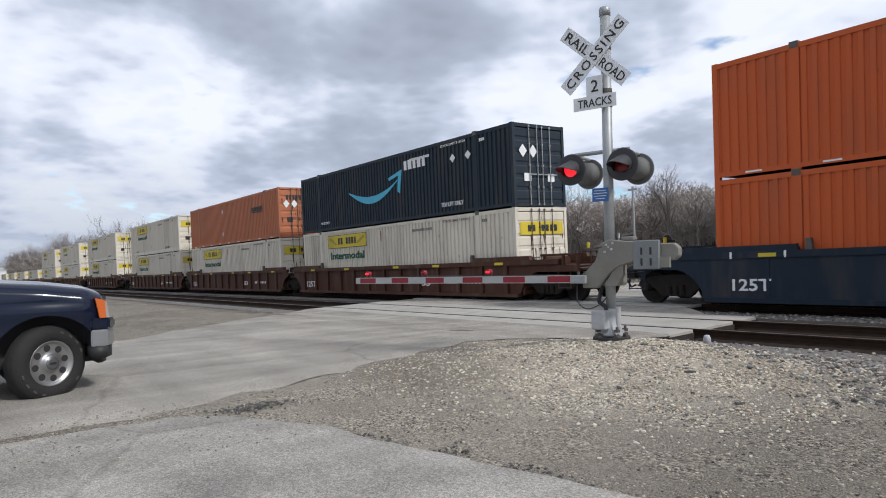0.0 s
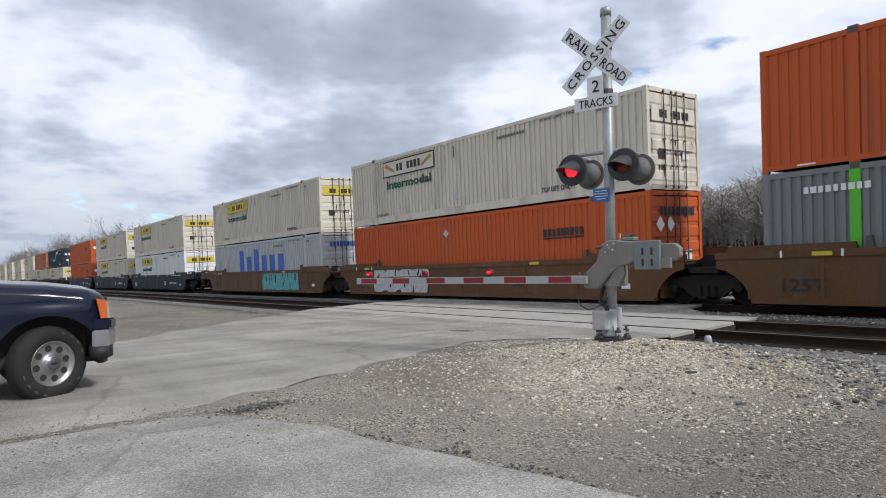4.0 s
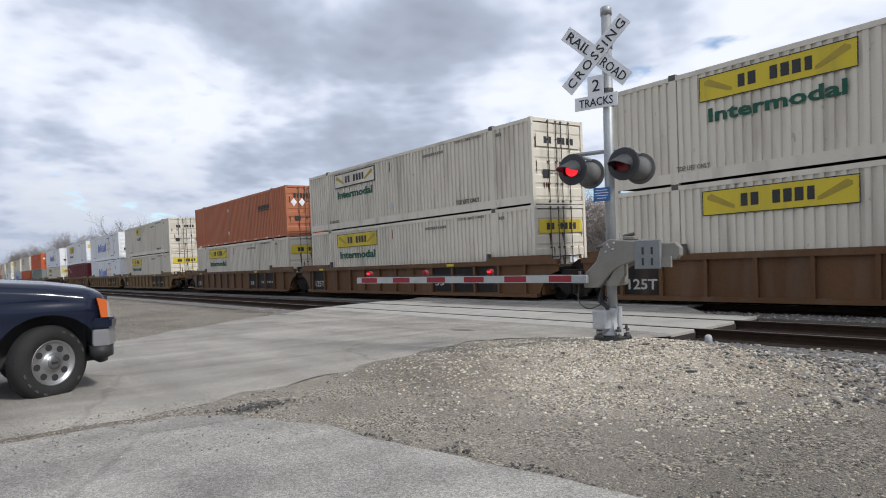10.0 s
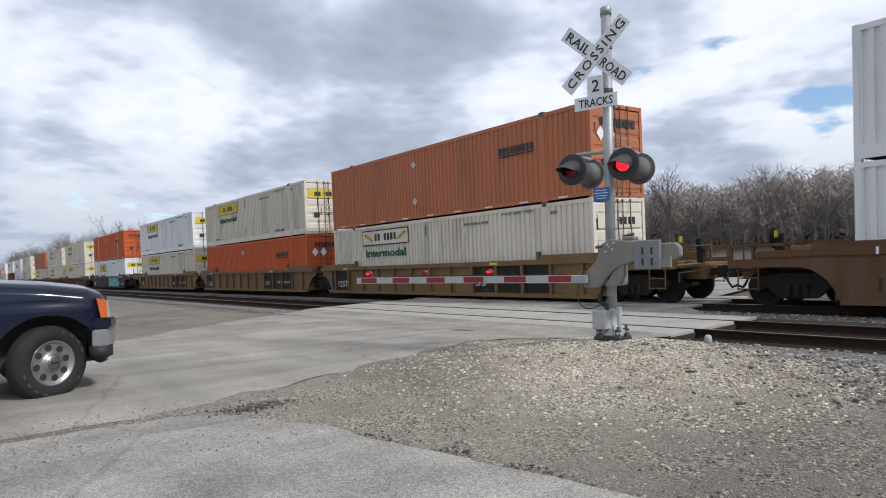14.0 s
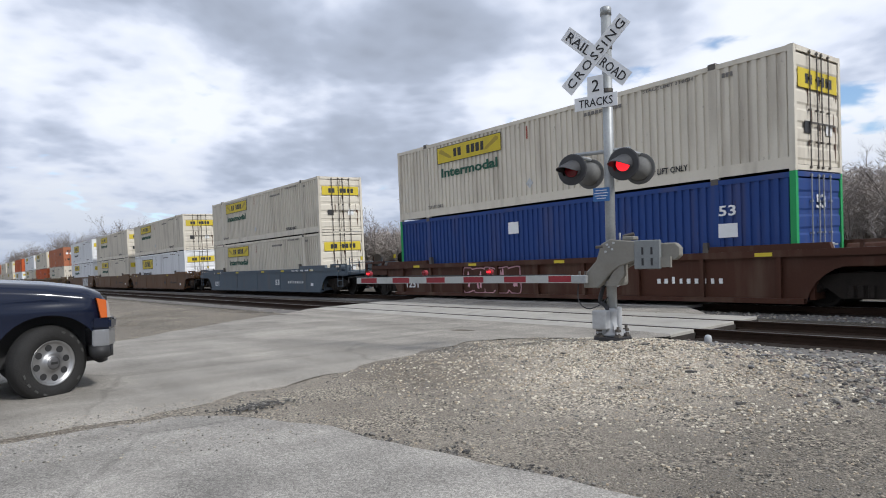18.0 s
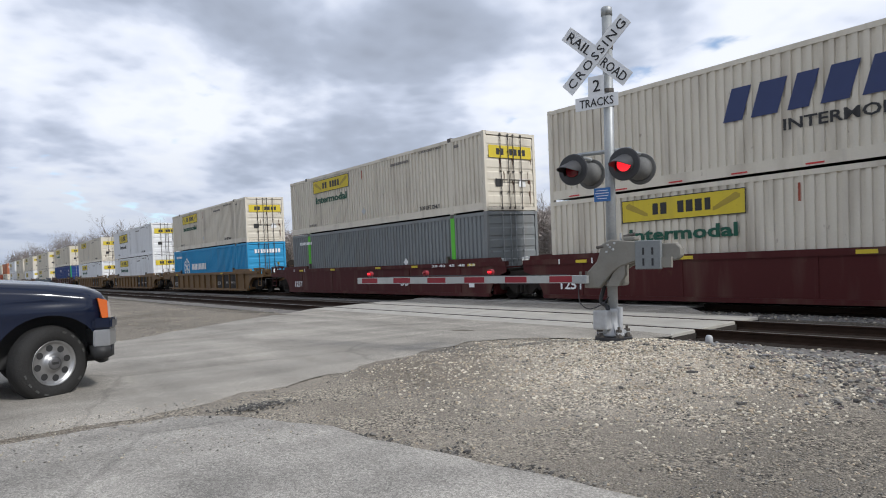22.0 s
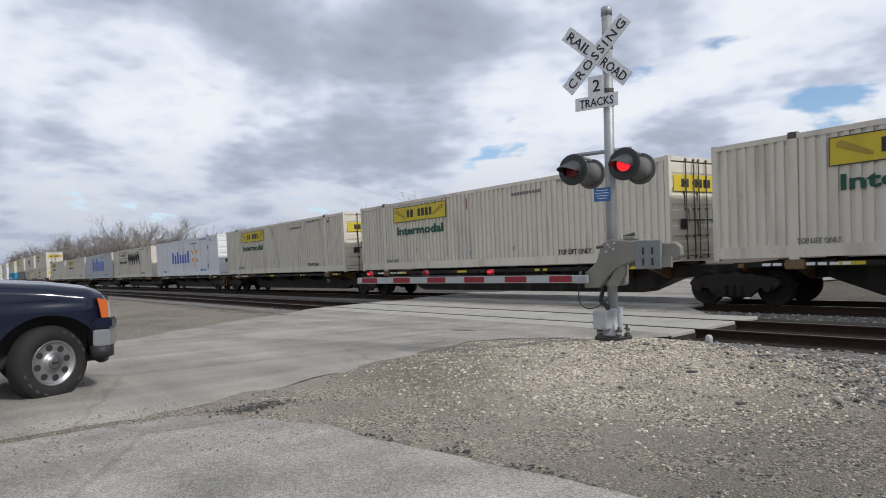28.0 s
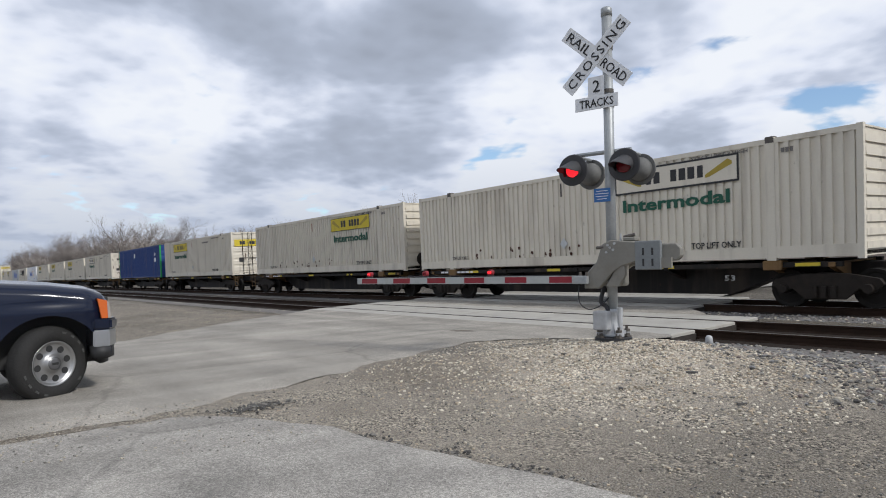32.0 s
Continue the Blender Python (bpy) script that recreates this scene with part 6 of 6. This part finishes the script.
# ---- pickup ----
def pickup():
    tr = tagged(new("pickup_truck"), "dark navy pickup truck waiting at the crossing", "pickup truck")
    tr.matrix_basis = pose(-9.38, 0.985, 0.005, 0, 0, 0)
    blue = mat("navy_car_paint", (0.006, 0.010, 0.026), 0.12, 0.0, 0.05, 2.0, 0.0, spec=0.4)
    chrome = mat("chrome", (0.50, 0.51, 0.53), 0.30, 1.0, 0.05, 3.0, 0.0)
    amber = mat("amber_lens", (0.55, 0.12, 0.025), 0.2, 0, 0.08, bump=0)
    clear = mat("clear_lens", (0.40, 0.36, 0.34), 0.1, 0.2, 0.08, bump=0)
    rubber = mat("tyre_rubber", (0.016, 0.0155, 0.015), 0.85, 0, 0.2, 6.0, 0.3)
    alloy = mat("alloy_wheel", (0.34, 0.34, 0.34), 0.35, 0.8, 0.1, 4.0, 0.03)
    hub = mat("dark_hub_metal", (0.16, 0.16, 0.165), 0.4, 0.7, 0.15, 6.0, 0.05)
    chalk = mat("worn_white_rubber", (0.055, 0.055, 0.053), 0.9, 0, 0.5, 60.0)
    glass = mat("tinted_glass", (0.02, 0.025, 0.03), 0.05, 0, 0.0, bump=0)
    plastic = mat("black_plastic", (0.02, 0.02, 0.021), 0.6, 0, 0.15)
    # body skin: cross sections from one sill over the bonnet to the other
    def low_edge(y):
        z = 0.44
        for cy in (0.0, -3.64):
            d = abs(y - cy)
            if d < 0.54:
                z = max(z, 0.40 + math.sqrt(0.54 ** 2 - d * d))
        return z
    def top_edge(y):
        return lerp_table([(-4.62, 1.33), (-1.15, 1.35), (-0.6, 1.335), (0.0, 1.285), (0.40, 1.225), (0.55, 1.17), (0.62, 1.08), (0.64, 0.86)], y)
    ys = sorted(set([round(-4.62 + 0.11 * i, 3) for i in range(48)] + [round(-0.56 + 0.035 * i, 3) for i in range(35)] + [-0.54, 0.54, 0.57, 0.60, 0.62, 0.64, -4.18, -3.10]))
    bm = bmesh.new()
    loops = []
    for y in ys:
        zl, zt = low_edge(y), top_edge(y)
        nose = soft(0.35, 0.64, y) * 0.10
        half = []
        for k in range(15):
            s_ = k / 14
            z = zl + (zt - 0.17 - zl) * s_
            flare_ = 0.03 * math.exp(-((z - 0.98) / 0.10) ** 2) * math.exp(-(y / 0.62) ** 2) + 0.012 * math.exp(-((z - 1.12) / 0.03) ** 2)
            half.append((0.955 + 0.028 * math.sin(math.pi * min(1.0, (z - 0.4) / 0.8)) + flare_ - nose, z))
        xs_, zs_ = half[-1]
        for k in range(1, 8):
            a = math.pi / 2 * k / 7
            half.append((xs_ - 0.20 * (1 - math.cos(a)), zs_ + 0.17 * math.sin(a)))
        for k in range(1, 6):
            f = k / 5
            xx = (xs_ - 0.20) * (1 - f)
            half.append((xx, zt + 0.035 * soft(0, 0.5, f) * (1 if y > -1.2 else 0)))
        sec = half + [(-x, z) for x, z in half[-2::-1]]
        loops.append([bm.verts.new((x, y, z)) for x, z in sec])
    for r0, r1 in zip(loops, loops[1:]):
        for k in range(len(r0) - 1):
            bm.faces.new((r0[k], r0[k + 1], r1[k + 1], r1[k]))
    bm.faces.new(loops[-1]); bm.faces.new(loops[0][::-1])
    bmesh.ops.recalc_face_normals(bm, faces=bm.faces[:])
    body = part("body", bm, blue, tr, "glossy navy body", True)
    part("wheel_housing", bx(-0.55, 0.55, -0.56, 0.56, 0.35, 0.92), plastic, body)
    part("wheel_housing", bx(-0.72, 0.72, -4.2, -3.1, 0.35, 0.92), plastic, body)
    cab = bmesh.new()
    prism(cab, [(-1.15, 1.34), (-1.75, 1.86), (-2.0, 1.88), (-3.0, 1.88), (-3.25, 1.33)], "x", -0.86, 0.86)
    bmesh.ops.bevel(cab, geom=[e for e in cab.edges if min(v.co.z for v in e.verts) > 1.5], offset=0.06, segments=3, affect="EDGES")
    part("cab", cab, blue, tr, "", True)
    for s in (-1, 1):
        part("side_window", prism(bmesh.new(), [(-1.45, 1.30), (-1.85, 1.74), (-2.95, 1.76), (-3.05, 1.30)], "x", min(s * 0.86, s * 0.866), max(s * 0.86, s * 0.866)), glass, tr)
        part("door_mirror", bevelled(min(s * 0.98, s * 1.2), max(s * 0.98, s * 1.2), -1.5, -1.38, 1.25, 1.5, 0.03), plastic, tr)
        hl = part("headlight", prism(bmesh.new(), [(0.52, 0.88), (0.585, 0.88), (0.575, 1.08), (0.475, 1.11)], "x", min(s * 0.90, s * 0.99), max(s * 0.90, s * 0.99)), amber, tr, "amber corner lens")
        part("clear_lens", prism(bmesh.new(), [(0.587, 0.88), (0.62, 0.88), (0.60, 1.05), (0.577, 1.08)], "x", min(s * 0.60, s * 0.985), max(s * 0.60, s * 0.985)), clear, hl)
    part("grille", bx(-0.58, 0.58, 0.62, 0.66, 0.80, 1.12), plastic, tr, "black grille")
    bmp = prism(bmesh.new(), [(-0.985, 0.43), (-0.985, 0.60), (-0.76, 0.71), (0.76, 0.71), (0.985, 0.60), (0.985, 0.43)], "z", 0.555, 0.742)
    bmesh.ops.bevel(bmp, geom=bmp.edges[:], offset=0.012, segments=2, affect="EDGES")
    part("bumper", bmp, chrome, tr, "chrome front bumper")
    vb = prism(bmesh.new(), [(-0.98, 0.44), (-0.98, 0.585), (-0.75, 0.69), (0.75, 0.69), (0.98, 0.585), (0.98, 0.44)], "z", 0.36, 0.554)
    bmesh.ops.bevel(vb, geom=[e for e in vb.edges if max(v.co.z for v in e.verts) < 0.4], offset=0.06, segments=3, affect="EDGES")
    part("valance", vb, plastic, tr, "", True)
    ub = prism(bmesh.new(), [(-1.0, 0.42), (-1.0, 0.62), (-0.76, 0.725), (0.76, 0.725), (1.0, 0.62), (1.0, 0.42)], "z", 0.744, 0.875)
    bmesh.ops.bevel(ub, geom=ub.edges[:], offset=0.025, segments=2, affect="EDGES")
    part("bumper_cover", ub, blue, tr)
    for cy in (0.0, -3.64):
        for s in (-1, 1):
            x = s * 0.70
            wp = part("wheel", lathe(bmesh.new(), [(0.0, 0.24), (0.0, 0.33), (0.03, 0.385), (0.07, 0.405), (0.20, 0.405), (0.24, 0.385), (0.265, 0.33), (0.255, 0.245), (0.19, 0.225)], (x - s * 0.02, cy, 0.405), (x + s, cy, 0.405), 48), rubber, tr, "black tyre with faint raised lettering", True)
            mid = Matrix.Translation((x + s * 0.11, cy, 0.405))
            # the front wheels are steered to the left
            wp.matrix_basis = mid @ Matrix.Rotation(radians(26 if cy == 0 else 0), 4, "Z") @ Matrix.Diagonal((1.0, 1.04, 1.04, 1.0)) @ mid.inverted()
            rim = bmesh.new()
            lathe(rim, [(0.17, 0.225), (0.245, 0.245), (0.252, 0.235), (0.222, 0.218), (0.210, 0.20), (0.208, 0.12), (0.225, 0.09), (0.25, 0.075), (0.255, 0.05)], (x - s * 0.02, cy, 0.405), (x + s, cy, 0.405), 40)
            rp = part("rim", rim, alloy, wp, "eight-hole alloy rim", True)
            for i in range(8):
                a = i * math.pi / 4 + 0.2
                yy, zz = cy + 0.165 * math.cos(a), 0.405 + 0.165 * math.sin(a)
                # proud black disc in place of an opening: the hole's inner shade as colour
                part("rim_hole", tube(bmesh.new(), (x + s * 0.10, yy, zz), (x + s * 0.193, yy, zz), 0.036, n=16), plastic, rp)
            part("hub_cap", lathe(bmesh.new(), [(0.18, 0.078), (0.255, 0.07), (0.262, 0.05)], (x - s * 0.02, cy, 0.405), (x + s, cy, 0.405), 24), hub, rp, "", True)
            for i in (1, 2, 3, 4, 11, 12, 13, 14, 18):
                a = i * math.pi / 10
                yy, zz = cy + 0.335 * math.cos(a), 0.405 + 0.335 * math.sin(a)
                bm = bx(x + s * 0.235, x + s * 0.246, -0.022, 0.022, -0.011, 0.011) if s > 0 else bx(x - 0.246, x - 0.235, -0.022, 0.022, -0.011, 0.011)
                part("raised_mark", bm, chalk, wp).matrix_basis = Matrix.Translation((0, yy, zz)) @ Matrix.Rotation(a - math.pi / 2, 4, "X")
            part("badge", bx(*sorted((x + s * 0.2425, x + s * 0.246)), cy - 0.035, cy + 0.035, 0.392, 0.418), plastic, rp)
    part("rear_bumper", bevelled(-0.9, 0.9, -4.78, -4.62, 0.5, 0.68, 0.03), chrome, tr)
pickup()

# small things on the ground near the signal
def bollard():
    bm = lathe(bmesh.new(), [(0, 0.06), (0.16, 0.06), (0.20, 0.045), (0.21, 0.02)], (-5.95, 10.15, -0.12), (-5.95, 10.15, 1), 16)
    tagged(link("survey_marker", bm, M_ALU, smooth=True), "short pale capped marker post in the gravel", "marker post")
bollard()

# ---- far side: poles, building, woods ----
def pole(x, y, h, r=0.11):
    p = tagged(new("utility_pole"), "slender grey pole beyond the tracks", "pole")
    p.matrix_basis = pose(x, y, ground_z(x, y))
    part("shaft", tube(bmesh.new(), (0, 0, -0.3), (0, 0, h), r, r * 0.8, 10), M_STEEL, p)
    part("bracket", bx(-0.3, 0.3, -0.04, 0.04, h - 0.2, h - 0.1), M_STEEL, p)
pole(-22.3, 31.0, 5.4, 0.07)

def far_shed():
    s = tagged(new("far_shed"), "pale distant farm shed beside the line", "building")
    s.matrix_basis = pose(-330, 19.5, 0.3)
    part("wall", bx(-9, 9, -4, 4, 0, 5.5), P["white"], s)
    part("roof", prism(bmesh.new(), [(-4.6, 5.4), (0, 7.6), (4.6, 5.4)], "x", -9.4, 9.4), P["pale_grey"], s)
    part("door", bx(-1.6, 1.6, -4.06, -4.0, 0, 3.6), P["grey"], s)
far_shed()

M_BARK = mat("grey_brown_bark", (0.13, 0.115, 0.104), 0.9, 0, 0.35, 5.0, 0.4)
M_TWIG = mat("bare_twigs", (0.20, 0.176, 0.16), 0.9, 0, 0.35, 3.0, 0.0)
# paler than the twigs: distance haze and lifted self-shade put into the colour
M_HAZY_BRUSH = mat("haze_lightened_brush", (0.36, 0.32, 0.29), 0.9, 0, 0.35, 3.0, 0.0)

def bare_tree(seed, h):
    """A leafless tree: trunk and limbs, and a crown of fine twigs."""
    rnd = random.Random(seed)
    trunk, crown = bmesh.new(), bmesh.new()
    def grow(p, d, length, r, level):
        end = p + d * length
        bm = trunk if level < 2 else crown
        tube(bm, p, end, r, r * 0.68, 5 if level < 2 else 3, cap=False)
        if level == 4:
            return
        kids = (6, 6, 6, 6)[level]
        for i in range(kids):
            t = 0.35 + 0.65 * (i + rnd.random()) / kids if level else 0.30 + 0.70 * (i + rnd.random() * 0.7) / kids
            side = Vector((rnd.gauss(0, 1), rnd.gauss(0, 1), rnd.gauss(0.25, 0.5)))
            nd = (d * (0.9 if level else 0.8) + side.normalized() * (0.65 if level else 0.6)).normalized()
            nd.z = max(nd.z, -0.05)
            grow(p + d * length * t, nd, length * (0.42 + 0.22 * rnd.random()), r * 0.42, level + 1)
    grow(Vector((0, 0, -0.4)), Vector((rnd.gauss(0, 0.04), rnd.gauss(0, 0.04), 1)).normalized(), h * 0.72, h * 0.014, 0)
    t = tagged(new("bare_tree"), "leafless grey-brown tree in the wood beyond the tracks", "tree", "trees of the wood")
    part("trunk", trunk, M_BARK, t)
    part("crown", crown, M_TWIG, t, "bare twigs")
    return t

TREE_LINE = [(-420, 30), (-330, 28), (-260, 30), (-200, 32), (-150, 36), (-125, 44), (-110, 66), (-92, 92), (-60, 100), (-20, 97), (20, 96), (60, 104)]
def woods():
    """Single trees along the edge of the wood; the wood behind it is one body of thinner trees and brush."""
    rnd = random.Random(21)
    kinds = [bare_tree(50 + i, 11.0 + 0.6 * i) for i in range(6)]
    first = set()
    rest = []
    for (xa, ya), (xb, yb) in zip(TREE_LINE, TREE_LINE[1:]):
        run = math.hypot(xb - xa, yb - ya)
        for i in range(max(3, int(run / (2.8 if xb > -130 else 2.6)))):
            t = (i + rnd.random()) / max(3, int(run / (2.8 if xb > -130 else 2.6)))
            k = kinds[rnd.randrange(6)]
            x, y, s = xa + (xb - xa) * t + rnd.gauss(0, 1.5), ya + (yb - ya) * t + 8 * rnd.random(), (0.6 + 0.5 * rnd.random()) * (0.92 if xb > -130 else 1.0)
            o = k if k.name not in first else copy_thing(k, Matrix())
            first.add(k.name)
            o.matrix_basis = pose(x, y, ground_z(x, y) - 0.1, 0, 0, rnd.random() * 360)
            o.scale = (s, s, s)
        for i in range(int(run * (12.0 if xb > -130 else 6.0))):
            t = rnd.random()
            deep = rnd.random()
            x, y = xa + (xb - xa) * t + rnd.gauss(0, 2), ya + (yb - ya) * t + 2 + 45 * deep ** 1.2
            rest.append((x, y, ground_z(x, y) - 0.1, ((5.0 + 4.0 * rnd.random()) if i % 3 else (2.0 + 3.0 * rnd.random())) * (1.12 if xb > -130 else 1.25), rnd.random() * 6.283))
    protos = []
    for i in range(5):
        bm = bmesh.new()
        r2 = random.Random(70 + i)
        def twig(a, b, r):
            w = Vector((r2.gauss(0, 1), r2.gauss(0, 1), r2.gauss(0, 0.4))).normalized() * r
            v = [bm.verts.new(q) for q in (a - w, a + w, b)]
            bm.faces.new((v[0], v[1], v[2]))
        for k in range(3):
            p = Vector((r2.gauss(0, 0.14), r2.gauss(0, 0.14), 0))
            top = p + Vector((r2.gauss(0, 0.2), r2.gauss(0, 0.2), 0.7 + 0.3 * r2.random()))
            twig(p, top, 0.009); twig(p, top, 0.009)
            for q in range(16):
                a = p.lerp(top, 0.08 + 0.85 * r2.random())
                b = a + Vector((r2.gauss(0, 0.15), r2.gauss(0, 0.15), 0.08 + 0.16 * r2.random()))
                twig(a, b, 0.008)
                for w in range(6):
                    c = a.lerp(b, 0.2 + 0.75 * r2.random())
                    twig(c, c + Vector((r2.gauss(0, 0.10), r2.gauss(0, 0.10), 0.07)), 0.0072)
        bm.verts.index_update()
        protos.append((np.array([v.co[:] for v in bm.verts]), np.array([[v.index for v in f.verts] for f in bm.faces])))
        bm.free()
    vs, fs, off = [], [], 0
    for n, (x, y, z, h, a) in enumerate(rest):
        v, f = protos[n % 5]
        ca, sa = math.cos(a) * h, math.sin(a) * h
        vs.append(np.stack([x + v[:, 0] * ca - v[:, 1] * sa, y + v[:, 0] * sa + v[:, 1] * ca, z + v[:, 2] * h], 1))
        fs.append(f + off)
        off += len(v)
    me = bpy.data.meshes.new("wood_thicket")
    me.from_pydata(np.concatenate(vs).tolist(), [], np.concatenate(fs).tolist())
    me.materials.append(M_HAZY_BRUSH)
    tagged(new("wood_thicket", me), "dense leafless grey-brown thicket behind the tracks, haze put into its colour", "woods", kind="stuff")
woods()

# ---- movement ----
def motions():
    times = [0, 4, 8, 12, 16, 20, 24, 28, 32]
    for ob, x, y, z in MOVERS:
        walk(ob, [(t, TRACK @ Matrix.Translation((x - gone(t), y, z))) for t in times])
    # the flashers take turns: each added glass slides clear of its steady glow for half of the beat
    beat = 0.9758
    for k, glass in enumerate(SHUTTERS):
        rows = [(0.0, pose(0, 0.0 if k else 0.045, 0))]
        t = 0.248
        lit = k == 0
        while t < 31.985:
            lit = not lit
            rows.append((t, rows[-1][1]))
            rows.append((t + 0.034, pose(0, 0.045 if lit else 0.0, 0)))
            t += beat / 2
        rows.append((32.0, rows[-1][1]))
        walk(glass, rows)

motions()
